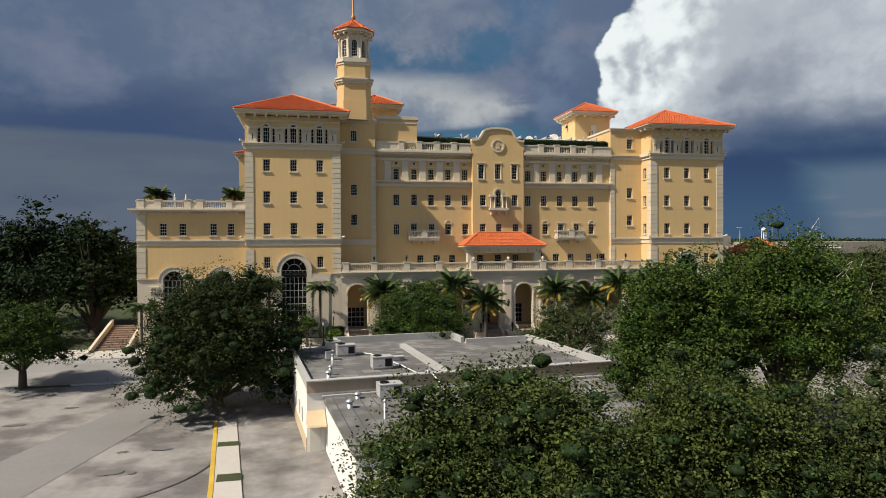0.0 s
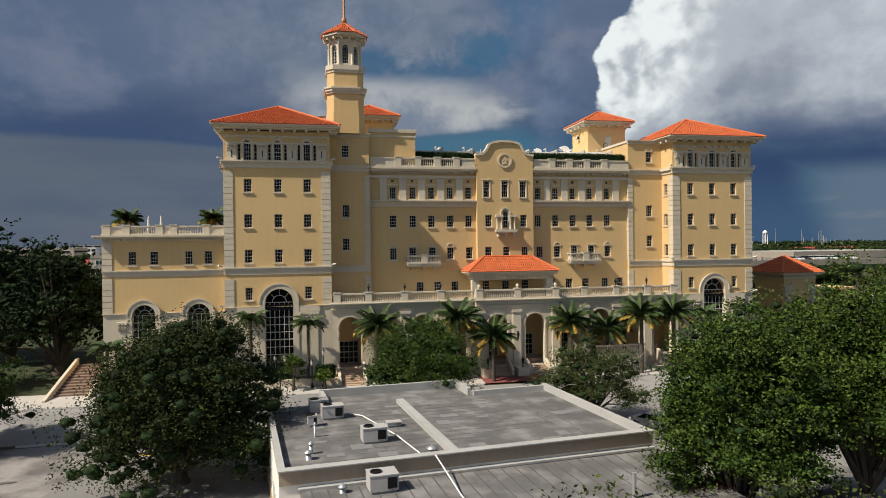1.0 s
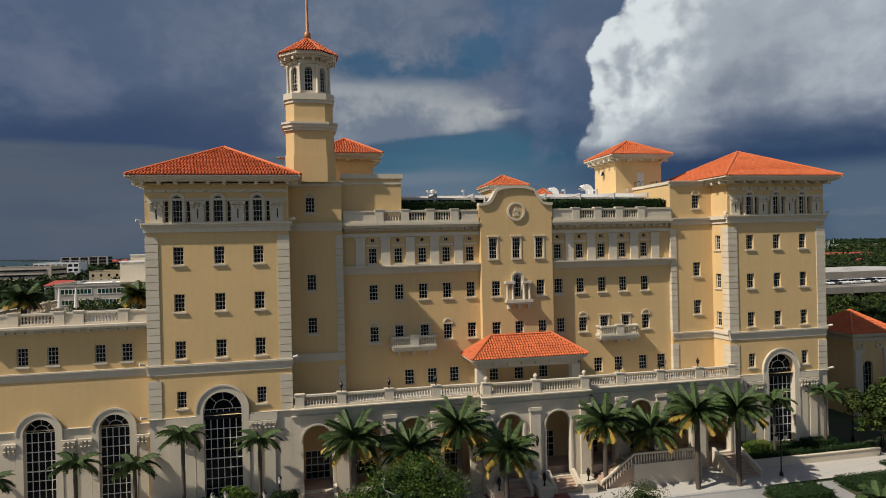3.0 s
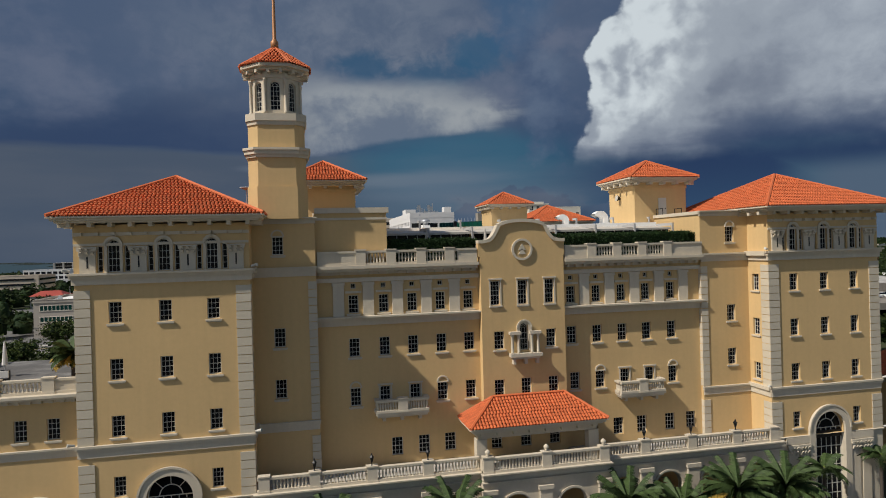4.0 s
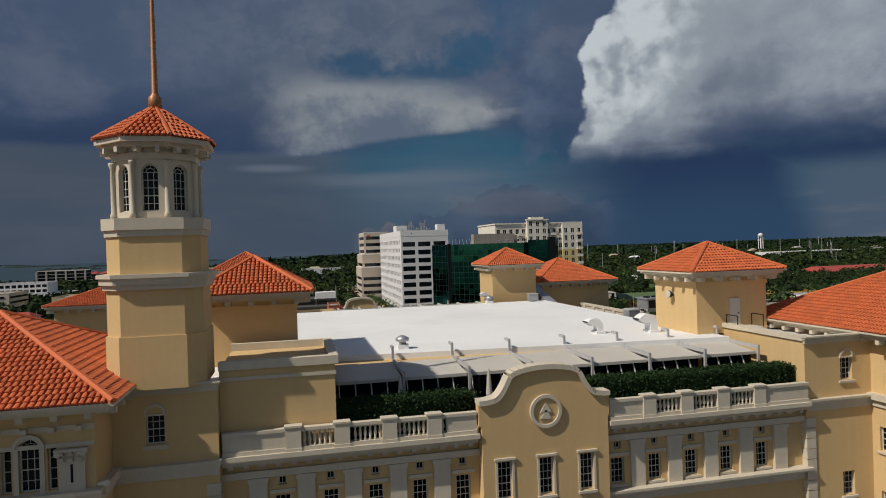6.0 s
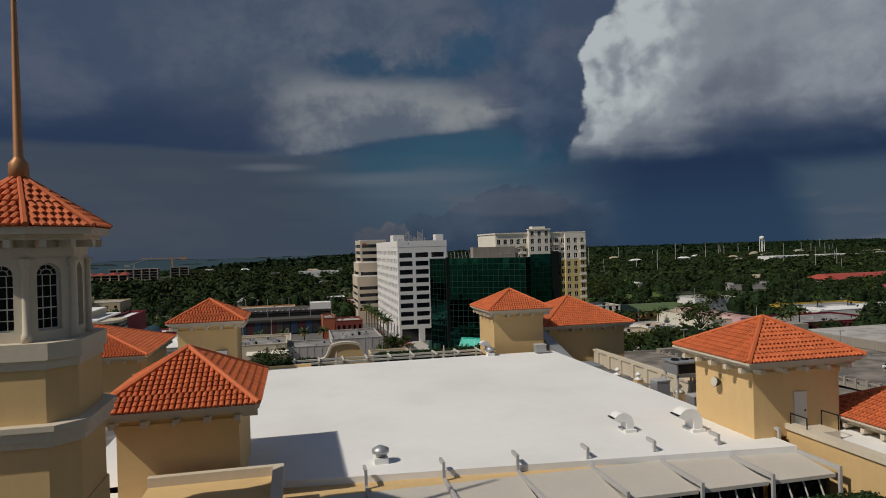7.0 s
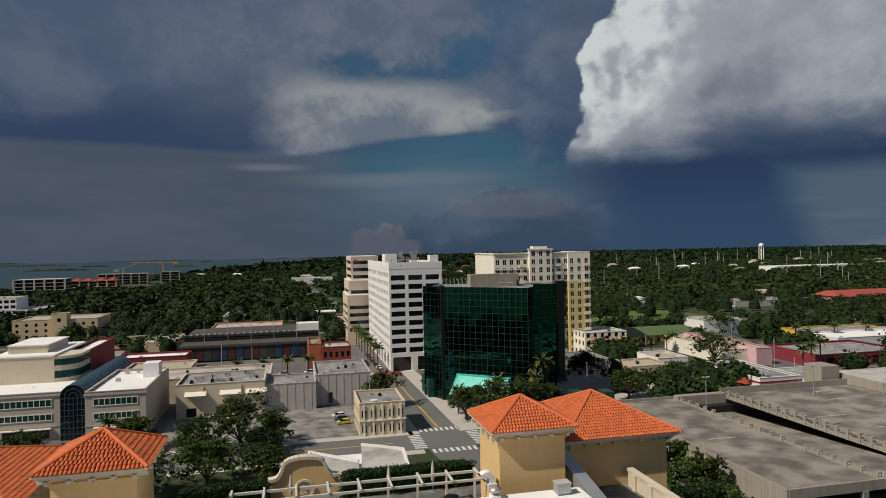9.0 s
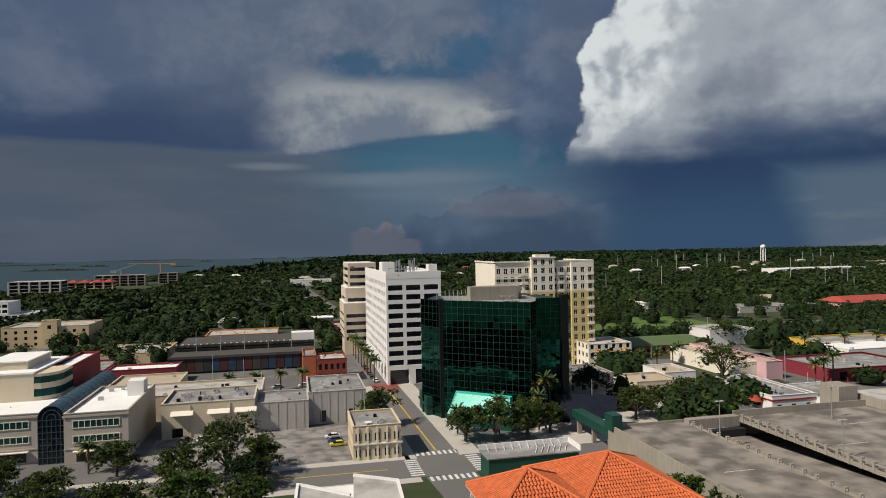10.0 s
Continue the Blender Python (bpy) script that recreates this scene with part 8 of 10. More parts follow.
def block(name, x0, x1, y0, y1, h, wall, roof, label, rows=(), cols=0, units=0, z=CG, parapet=0.5, seed=1, turn=0.0, win=(1.2, 1.3), left=True, win_mat=None, category="building", group="", front=True):
    """A flat-roofed block: walls with window openings set in, roof behind a parapet, roof units."""
    t = thing(name, ((x0 + x1) / 2, (y0 + y1) / 2, z), label, category, group)
    top = z + h
    w = Build()
    holes, lholes = [], []
    ww, wh = win
    n = cols
    nl = max(1, int(cols * (y1 - y0) / max(1, x1 - x0))) if cols else 0
    for r in rows:
        if front:
            for k in range(n):
                c = (x1 - x0) * (k + 0.5) / n
                holes.append((c - ww / 2, c + ww / 2, r, r + wh))
        for k in range(nl if left else 0):
            c = (y1 - y0) * (k + 0.5) / nl
            lholes.append((c - ww / 2, c + ww / 2, r, r + wh))
    w.panel((x0, y0, z), X_IN, Y_IN, x1 - x0, h, holes, 0.25)
    part("front_wall", w, wall, t)
    w = Build()
    w.panel((x0, y1, z), (0, -1, 0), (1, 0, 0), y1 - y0, h, lholes, 0.25)
    part("side_wall", w, wall, t)
    w = Build()
    w.panel((x1, y0, z), (0, 1, 0), (-1, 0, 0), y1 - y0, h, [], 0.25)
    part("side_wall", w, wall, t)
    part("rear_wall", Build().box(x0, x1, y1 - 0.25, y1 - 0.004, z, top), wall, t)
    part("roof", Build().box(x0 + 0.25, x1 - 0.25, y0 + 0.25, y1 - 0.25, top - parapet - 0.3, top - parapet), roof, t)
    cp = Build()
    for a in ((x0 - 0.08, x1 + 0.08, y0 - 0.08, y0 + 0.3), (x0 - 0.08, x1 + 0.08, y1 - 0.3, y1 + 0.08), (x0 - 0.08, x0 + 0.3, y0 + 0.3, y1 - 0.3), (x1 - 0.3, x1 + 0.08, y0 + 0.3, y1 - 0.3)):
        cp.box(*a, top, top + 0.12)
    part("coping", cp, wall, t)
    pk = {}
    for a, b2, c, d in holes:
        key = "f"
        if key not in pk:
            bb = Build()
            bb.face((-ww / 2, 0.18, 0), (ww / 2, 0.18, 0), (ww / 2, 0.18, wh), (-ww / 2, 0.18, wh))
            pk[key] = bb.mesh("window", win_mat or DARK_GLASS)
        o = under(new("window", pk[key]), t)
        o.matrix_basis = place(x0 + (a + b2) / 2, y0, z + c)
    for a, b2, c, d in lholes:
        if "s" not in pk:
            bb = Build()
            bb.face((0.18, ww / 2, 0), (0.18, -ww / 2, 0), (0.18, -ww / 2, wh), (0.18, ww / 2, wh))
            pk["s"] = bb.mesh("window", win_mat or DARK_GLASS)
        o = under(new("window", pk["s"]), t)
        o.matrix_basis = place(x0, y1 - (a + b2) / 2, z + c)
    if units:
        roof_clutter(t, x0 + 0.4, x1 - 0.4, y0 + 0.4, y1 - 0.4, top - parapet, units, seed)
    return t


# white office tower with rows of recessed windows
OX0, OX1, OY0, OY1 = 39.4, 55.8, 240.0, 296.0
office = thing("office_tower", (45, 262, CG), "white nine-storey office tower with dark recessed window bands", "office building")
OZ = 36.3
w = Build()
holes = []
for r in range(9):
    z = 5.6 + r * 2.75
    for k in range(3):
        c = 2.75 + k * 5.35
        holes.append((c - 2.2, c + 2.2, z, z + 1.6))
holes.append((0.8, 6.4, 0.05, 4.3))
holes.append((8.4, 15.4, 0.05, 4.3))
w.panel((OX0, OY0, CG), X_IN, Y_IN, OX1 - OX0, OZ - CG - 2.0, holes, 0.9)
part("front_wall", w, OFFICE_WHITE, office)
for a, b2, c, d in holes:
    bb = Build()
    bb.face((OX0 + a, OY0 + 0.7, CG + c), (OX0 + b2, OY0 + 0.7, CG + c), (OX0 + b2, OY0 + 0.7, CG + d), (OX0 + a, OY0 + 0.7, CG + d))
    part("window", bb, DARK_GLASS, office)
w = Build()
holes = []
for r in range(9):
    z = 6.4 + r * 2.75
    for k in range(15):
        c = 2.0 + k * 3.6
        holes.append((c - 1.1, c + 1.1, z, z + 1.45))
w.panel((OX0, OY1, CG), (0, -1, 0), (1, 0, 0), OY1 - OY0, OZ - CG - 2.0, holes, 0.8)
part("side_wall", w, OFFICE_WHITE, office)
bb = Build()
bb.face((0.6, 1.1, 0), (0.6, -1.1, 0), (0.6, -1.1, 1.45), (0.6, 1.1, 1.45))
wme = bb.mesh("window", DARK_GLASS)
for a, b2, c, d in holes:
    o = under(new("window", wme), office)
    o.matrix_basis = place(OX0, OY1 - (a + b2) / 2, CG + c)
part("side_wall", Build().box(OX1 - 0.5, OX1 - 0.004, OY0 + 0.95, OY1, CG, OZ - 2), OFFICE_WHITE, office)
part("roof", Build().box(OX0 + 0.9, OX1 - 0.5, OY0 + 0.9, OY1, OZ - 2.5, OZ - 2.2), ROOF_GREY, office)
part("parapet", Build().box(OX0 - 0.05, OX1 + 0.05, OY0 - 0.05, OY0 + 0.5, OZ - 2, OZ).box(OX0 - 0.05, OX0 + 0.5, OY0 + 0.5, OY1, OZ - 2, OZ).box(OX1 - 0.5, OX1 + 0.05, OY0 + 0.5, OY1, OZ - 2, OZ), OFFICE_WHITE, office)
part("stair_head", Build().box(OX1 - 3.2, OX1 - 0.6, OY0 + 2, OY0 + 6, OZ - 2.2, OZ + 2.0).box(OX0 + 2, OX0 + 6, OY0 + 22, OY0 + 30, OZ - 2.2, OZ + 2.4), OFFICE_WHITE, office)
part("sign_panel", Build().box(OX0 + 3.5, OX0 + 3.8, OY0 - 0.09, OY0 - 0.055, OZ - 1.1, OZ - 0.8), material("blue sign", (0.03, 0.06, 0.3), 0.5), office)
rng = np.random.default_rng(5)
for k in range(26):
    x, y, h = rng.uniform(OX0 + 3, OX1 - 5), rng.uniform(OY0 + 4, OY0 + 16), rng.uniform(1.5, 5.0)
    part("antenna", Build().tube((x, y, OZ - 2.2), (x, y, OZ - 1 + h), 0.07, 0.05, 5).box(x - 0.16, x + 0.16, y - 0.1, y + 0.1, OZ - 1 + h * 0.6, OZ - 1 + h), METAL_GREY, office)
part("antenna_frame", Build().box(OX0 + 3, OX1 - 5, OY0 + 4, OY0 + 4.2, OZ + 0.5, OZ + 0.65).box(OX0 + 3, OX1 - 5, OY0 + 15.8, OY0 + 16, OZ + 0.5, OZ + 0.65), METAL_GREY, office)

# stepped office behind it
ann = thing("stepped_office", (36, 308, CG), "beige stepped office block with dark glass corner", "office building")
for i, (x0, y0, z1) in enumerate(((31.6, 300, 22.5), (32.6, 304, 28.0), (34.0, 309, 37.5))):
    w = Build()
    hs = [(0.6, 45 - i - 0.6, 5.2 + r * 2.9, 6.6 + r * 2.9) for r in range(int((z1 - CG - 5) / 2.9))]
    w.panel((x0, y0 + 24, CG), (0, -1, 0), (1, 0, 0), 24, z1 - CG, [(0.8, 23.2, a, b2) for _, _, a, b2 in hs], 0.5)
    w.panel((x0, y0, CG), X_IN, Y_IN, 11, z1 - CG, [(0.8, 10.2, a, b2) for _, _, a, b2 in hs], 0.5)
    part("wall", w, OFFICE_TAN, ann)
    part("core", Build().box(x0 + 0.3, x0 + 10.5, y0 + 0.3, y0 + 24, CG, z1 - 0.3), DARK_GLASS, ann)
    part("roof", Build().box(x0, x0 + 11, y0, y0 + 24, z1 - 0.02, z1 + 0.25), OFFICE_WHITE, ann)
part("sign_panel", Build().box(35.2, 36.6, 308.85, 308.95, 35.6, 36.4), RED_CAR, ann)

# green mirror-glass office
glassy = thing("glass_office", (57, 200, CG), "dark green mirror-glass office block", "office building")
GZ = 30.9


def curtain(p, q, z0, z1, nx, nz, mat=None):
    """A curtain wall from p to q: panes of their own and a grid of mullions before them."""
    p, q = Vector((*p, 0)), Vector((*q, 0))
    u = (q - p) / nx
    n = Vector(((q - p).y, -(q - p).x, 0)).normalized()
    dz = (z1 - z0) / nz
    bb = Build()
    bb.face((0, 0, 0), tuple(u), tuple(u + Vector((0, 0, dz))), (0, 0, dz))
    me = bb.mesh("pane", mat or GREEN_GLASS)
    up = Vector((0, 0, 1))

    def bar(c0, c1, half, out):
        """A flat glazing bar from c0 to c1, as wide as twice half, before the glass."""
        return Build().face_strip(c0 + n * out, c1 + n * out, half)

    host = part("curtain_wall", bar(p + up * z0, q + up * z0, up * 0.05, 0.06), MULLION, glassy)
    for k in range(nx + 1):
        c = p + u * k
        part("mullion", bar(c + up * z0, c + up * z1, u.normalized() * 0.05, 0.07), MULLION, host)
    for k in range(1, nz + 1):
        z = up * (z0 + dz * k)
        part("transom", bar(p + z, q + z, up * 0.05, 0.06), MULLION, host)
    rg = random.Random(nx * 7 + nz)
    for i in range(nx):
        for j in range(nz):
            o = new("pane", me)
            o.parent = host
            c = p + u * i + Vector((0, 0, z0 + dz * j))
            o.matrix_basis = Matrix.Translation(c * S) @ Euler((rg.gauss(0, 0.006), rg.gauss(0, 0.006), 0)).to_matrix().to_4x4()


GP = [(43.2, 206.5), (46.6, 199.6), (63.6, 185.6), (66.0, 188.4), (73.0, 188.6), (76.6, 193.4)]
curtain(GP[0], GP[1], CG, GZ, 5, 17)
curtain(GP[1], GP[2], CG, GZ, 15, 18)
curtain(GP[2], GP[3], CG, GZ, 3, 18)
curtain(GP[3], GP[4], CG, GZ + 0.6, 6, 18)
curtain(GP[4], GP[5], CG, GZ + 0.9, 4, 18)
b = Build()
ringg = GP + [(77, 214), (50, 222)]
b.hexa([(x * 1.0 + (58 - x) * 0.012, y + (203 - y) * 0.012, CG) for x, y in ringg], [(x + (58 - x) * 0.012, y + (203 - y) * 0.012, GZ - 0.6) for x, y in ringg])
part("core", b, MULLION, glassy)
part("corner_pier", Build().box(46.2, 47.0, 199.2, 200.2, CG, GZ + 0.3), BLACK_METAL, glassy)
part("corner_pier", Build().box(72.0, 73.6, 187.9, 189.6, CG, GZ + 1.3), BLACK_METAL, glassy)
part("plant_screen", Build().box(54.0, 66.0, 200, 203, GZ - 1.5, GZ + 2.8).box(58.0, 68.0, 203.5, 211, GZ - 1.5, GZ + 2.4), CONCRETE_WALL, glassy, "grey concrete plant screen")
part("roof", Build().prism([(48.5, 202), (63, 188.5), (71, 190.5), (72, 212), (51, 218)], GZ - 0.62, GZ - 0.45), ROOF_GREY, glassy)
for k in range(9):
    x = 47.5 + k * 0.9
    part("roof_frame", Build().tube((x, 208 - k * 0.8, GZ - 0.4), (x + 1.0, 212 - k * 0.6, GZ + 1.6), 0.08, 0.08, 4), METAL_GREY, glassy)
for x, y in ((60.5, 195.0), (62.3, 194.0)):
    part("dish", Build().lathe(x, y, GZ - 0.4, [(0.15, 0), (0.12, 1.0), (0.9, 1.25), (0.85, 1.3)], 14), METAL_GREY, glassy)
b = Build()
b.hexa([(46.5, 194.0, CG + 2.4), (58.5, 184.0, CG + 2.4), (60, 187.6, CG + 2.4), (48, 198.4, CG + 2.4)], [(49.3, 195.5, CG + 6.6), (58.8, 186.6, CG + 6.6), (60, 187.9, CG + 6.8), (49.4, 197.6, CG + 6.8)])
part("skylight", b, TEAL_SLOPE, glassy, "sloping pale teal glass atrium roof")
grid = Build()
for k in range(8):
    f = k / 7
    lo, hi = Vector((46.5, 194.0, CG + 2.45)).lerp(Vector((58.5, 184.0, CG + 2.45)), f), Vector((49.3, 195.5, CG + 6.65)).lerp(Vector((58.8, 186.6, CG + 6.65)), f)
    grid.tube(lo, hi, 0.05, 0.05, 4)
part("skylight_grid", grid, OFFICE_WHITE, glassy)
part("base_wall", Build().prism([(46.4, 194.2), (58.4, 184.2), (59.5, 187), (47.6, 197.4)], CG, CG + 2.4), GREEN_METAL, glassy)
part("entrance_pavilion", Build().box(43.5, 46, 203, 212, CG, CG + 4.4).box(43.2, 46.2, 202.8, 212.2, CG + 2.3, CG + 2.7), GREEN_METAL, glassy)
b = Build()
b.hexa([(68.5, 180.5, CG + 3.0), (80, 176.5, CG + 3.0), (82, 181, CG + 3.0), (71, 186.5, CG + 3.0)], [(68.7, 182, CG + 3.2), (80, 178, CG + 3.2), (82, 181.4, CG + 6.8), (71, 186.8, CG + 6.8)])
part("skylight", b, DARK_GLASS, glassy, "sloping smoked glass side roof")
b = Build()
p, q = Vector((72, 180, CG + 3.6)), Vector((71.5, 160.5, CG + 4.2))
b.hexa([(70.6, 180, CG + 3.4), (70.6, 160, CG + 3.6), (73.0, 160, CG + 3.6), (73.0, 180, CG + 3.4)], [(70.6, 180, CG + 5.0), (70.6, 160, CG + 5.2), (73.0, 160, CG + 5.2), (73.0, 180, CG + 5.0)])
part("footbridge", b, GREEN_METAL, glassy, "green covered footbridge to the parking deck")
for y in (165, 172, 179):
    part("footbridge_pier", Build().box(71.4, 72.2, y - 0.3, y + 0.3, CG, CG + 3.4), CONCRETE_WALL, glassy)

# cream and yellow apartment tower
apt = thing("apartment_tower", (88, 262, CG), "cream and yellow apartment tower with rows of windows and balconies", "apartment building")
AZ = 38.0
for (x0, x1, y0, y1, zt) in ((76.5, 110.5, 252, 275, AZ), (88.5, 96.5, 250.6, 252, AZ + 1.2), (102.5, 110.5, 250.9, 252, AZ - 0.2)):
    for zz0, zz1, m in ((CG, 28.2, APT_YELLOW), (28.2, zt, APT_CREAM)):
        w = Build()
        nfl = int((zz1 - zz0) / 2.75)
        hs = []
        n = max(2, int((x1 - x0) / 2.35))
        for r in range(nfl):
            for k in range(n):
                c = (x1 - x0) * (k + 0.5) / n
                hs.append((c - 0.62, c + 0.62, 0.6 + r * 2.75, 2.3 + r * 2.75))
        w.panel((x0, y0, zz0), X_IN, Y_IN, x1 - x0, zz1 - zz0, hs, 0.3)
        part("front_wall", w, m, apt)
        bb = Build()
        bb.face((-0.62, 0.2, 0), (0.62, 0.2, 0), (0.62, 0.2, 1.7), (-0.62, 0.2, 1.7))
        me = bb.mesh("window", DARK_GLASS)
        fme = Build().box(-0.75, 0.75, -0.06, 0.02, -0.16, -0.02).box(-0.04, 0.04, 0.12, 0.17, 0, 1.7).mesh("frame", OFFICE_WHITE)
        for a, b2, c, d in hs:
            o = under(new("window", me), apt)
            o.matrix_basis = place(x0 + (a + b2) / 2, y0, zz0 + c)
            f2 = new("frame", fme)
            f2.parent = o
        w = Build()
        w.panel((x0, y1 if y1 > y0 + 5 else 252, zz0), (0, -1, 0), (1, 0, 0), (y1 if y1 > y0 + 5 else 252) - y0, zz1 - zz0, [], 0.3)
        part("side_wall", w, m, apt)
        w = Build()
        w.panel((x1, y0, zz0), (0, 1, 0), (-1, 0, 0), y1 - y0, zz1 - zz0, [], 0.3)
        part("side_wall", w, m, apt)
part("roof", Build().box(76.6, 110.4, 252.2, 275, AZ - 1.0, AZ - 0.7), ROOF_PALE, apt)
part("cornice", Build().box(76.2, 110.8, 251.6, 252.1, AZ - 0.1, AZ + 0.35).box(76.2, 76.9, 252.1, 275, AZ - 0.1, AZ + 0.35).box(110.1, 110.8, 252.1, 275, AZ - 0.1, AZ + 0.35).box(88.2, 96.8, 250.3, 252.0, AZ + 1.2, AZ + 1.6).box(90, 95, 251, 254, AZ + 1.6, AZ + 2.4), APT_CREAM, apt)
part("string_course", Build().box(76.3, 110.7, 251.75, 251.996, 28.0, 28.5).box(76.3, 110.7, 251.75, 251.996, 32.6, 33.0), APT_CREAM, apt)
for r in range(11):
    for x in (86.2, 98.9, 109.0):
        z = 6.0 + r * 2.75
        y = 252 if x < 100 else 250.9
        part("balcony", Build().box(x - 1.1, x + 1.1, y - 1.1, y - 0.004, z, z + 0.2).box(x - 1.1, x + 1.1, y - 1.1, y - 1.02, z + 0.2, z + 0.95), APT_CREAM, apt)
block("corner_block", 104, 119, 242, 256, 8.4, APT_CREAM, ROOF_PALE, "cream low-rise block with orange awnings", (1.2, 4.2, 6.8), 6, 3, win=(1.2, 1.4))
for x in (107, 111.5, 116):
    b = Build()
    b.hexa([(x - 1, 241.0, CG + 5.9), (x + 1, 241.0, CG + 5.9), (x + 1, 241.9, CG + 5.9), (x - 1, 241.9, CG + 5.9)], [(x - 1, 241.1, CG + 6.0), (x + 1, 241.1, CG + 6.0), (x + 1, 241.9, CG + 6.6), (x - 1, 241.9, CG + 6.6)])
    single("awning", b, ORANGE_WALL, "small orange awning over a window", "awning", "awnings")

# small tan corner building and its neighbours
block("corner_shop", 23.4, 32.6, 173.8, 186.0, 6.5, material("pale cream corner stucco", (0.6, 0.5, 0.34), 0.85, 2, 0.05, 0.1, 0.12, streaks=0.08), ROOF_GREY, "two-storey tan corner building with a grey roof", (0.6, 3.6), 5, 5, win=(0.95, 1.5), seed=3)
b = thing("satellite_dish", (26.6, 176.5, CG + 6.0), "white satellite dish on a roof", "satellite dish")
part("dish", Build().lathe(26.6, 176.5, CG + 6.3, [(0.1, 0), (0.75, 0.22), (0.7, 0.26)], 16), OFFICE_WHITE, b)
part("mast", Build().tube((26.6, 176.5, CG + 5.9), (26.6, 176.5, CG + 6.35), 0.06, 0.06, 6), METAL_GREY, b)
block("store", -15.0, 4.2, 199.0, 214.0, 7.6, BEIGE, ROOF_GREY, "beige store with awnings and a cluttered grey roof", (0.3,), 3, 26, win=(2.2, 2.0), seed=4, left=False)
for x in (-10.5, -3.0, 2.6):
    b = Build()
    b.hexa([(x - 2.6, 197.8, CG + 5.2), (x + 2.0, 197.8, CG + 5.2), (x + 2.0, 198.95, CG + 5.2), (x - 2.6, 198.95, CG + 5.2)], [(x - 2.6, 197.9, CG + 5.3), (x + 2.0, 197.9, CG + 5.3), (x + 2.0, 198.95, CG + 6.0), (x - 2.6, 198.95, CG + 6.0)])
    single("awning", b, APT_CREAM, "long cream awning on the store front", "awning", "store awnings")
block("store", -28, 5, 216, 232, 6.0, BEIGE, ROOF_PALE, "low store with a pale flat roof", (), 0, 16, seed=5)
block("warehouse", 4.2, 15.8, 200.0, 212.0, 6.3, PALE, ROOF_GREY, "pale rendered warehouse beside car park", (), 0, 3, seed=6)
block("warehouse", 15.8, 29.0, 202.5, 222.0, 7.4, PALE, ROOF_GREY, "pale rendered warehouse with skylights", (0.5,), 2, 9, seed=7, win=(1.4, 2.6), left=False)
block("brick_building", 19.6, 28.4, 250.0, 262.0, 7.0, BRICK_RED, ROOF_PALE, "dark red brick two-storey building", (0.8, 3.8), 5, 3, win=(0.9, 1.7), seed=8)
block("brick_annexe", 15.4, 19.4, 253, 268, 7.8, material("orange-red brick", (0.36, 0.11, 0.05), 0.85, 6, 0.12, 0.2, 0.12), ROOF_GREY, "plain orange brick annexe", (), 0, 1)
block("terrace_house", 30, 35, 330, 350, 7, BRICK_RED, ROOF_PALE, "brick building far down the street", (1.0, 4.6), 4, 2)

# office with the blue barrel vault
RIBBON = material("green ribbon window", (0.01, 0.05, 0.042), 0.1, 0.5, 0.2, 0.1, 0.3, 0.01, spec=0.4)
STONE_WALL = material("grey-beige rendered wall", (0.44, 0.39, 0.33), 0.85, 2, 0.05, 0.1, 0.12, streaks=0.06)


def ribbon(t, x0, x1, y, z, h, n):
    """A row of green panes in a pale frame, set in the wall's face."""
    w = (x1 - x0) / n
    frame = part("window_frame", Build().box(x0 - 0.15, x1 + 0.15, y - 0.12, y - 0.004, z - 0.15, z).box(x0 - 0.15, x1 + 0.15, y - 0.12, y - 0.004, z + h, z + h + 0.15), APT_CREAM, t)
    me = Build().box(0.06, w - 0.06, y - 0.05, y - 0.004, z, z + h).mesh("pane", RIBBON)
    bar = Build().box(-0.06, 0.06, y - 0.12, y - 0.004, z, z + h).mesh("mullion", APT_CREAM)
    for k in range(n + 1):
        if k < n:
            o = new("pane", me)
            o.parent = frame
            o.matrix_basis = Matrix.Translation(((x0 + w * k) * S, 0, 0))
        o = new("mullion", bar)
        o.parent = frame
        o.matrix_basis = Matrix.Translation(((x0 + w * k) * S, 0, 0))


for nm, x0, x1, y0, y1, pairs in (("west", -66.0, -35.0, 189.5, 214.0, ((-64.5, -57.0, 8), (-55.5, -48.0, 8), (-46.5, -37.0, 9))), ("east", -30.2, -18.8, 187.2, 213.0, ((-28.6, -20.4, 8),))):
    lib = block("arcade_office", x0, x1, y0, y1, 9.6, STONE_WALL, WHITE_ROOF, "grey-beige office wing with green ribbon windows and a white roof", (), 0, 4, seed=9 if nm == "west" else 10)
    part("cornice", Build().box(x0 - 0.2, x1 + 0.2, y0 - 0.2, y0 - 0.09, CG + 8.9, CG + 9.3), STONE_WALL, lib)
    part("base_course", Build().box(x0 - 0.06, x1 + 0.06, y0 - 0.1, y0 - 0.004, CG + 2.7, CG + 2.95), STONE_WALL, lib)
    for a, b2, n in pairs:
        ribbon(lib, a, b2, y0, CG + 4.1, 1.15, n)
        ribbon(lib, a, b2, y0, CG + 6.9, 1.25, n)
        part("shop_window", Build().box(a + 0.5, b2 - 0.5, y0 - 0.05, y0 - 0.004, CG + 0.4, CG + 2.2), DARK_GLASS, lib)
        part("awning", Build().box(a, b2, y0 - 0.9, y0 - 0.06, CG + 2.35, CG + 2.5), APT_CREAM, lib)
single("plant_room", Build().box(-22.5, -19.2, 203, 207, CG + 9.1, CG + 12.3), OFFICE_WHITE, "pale rooftop plant room", "plant room")
rnd = thing("round_office", (-47, 212, CG), "tall beige office block with a rounded glazed corner", "building")
part("wall", Build().box(-53.5, -41.0, 204.0, 226, CG + 9.0, CG + 14.9), BEIGE, rnd)
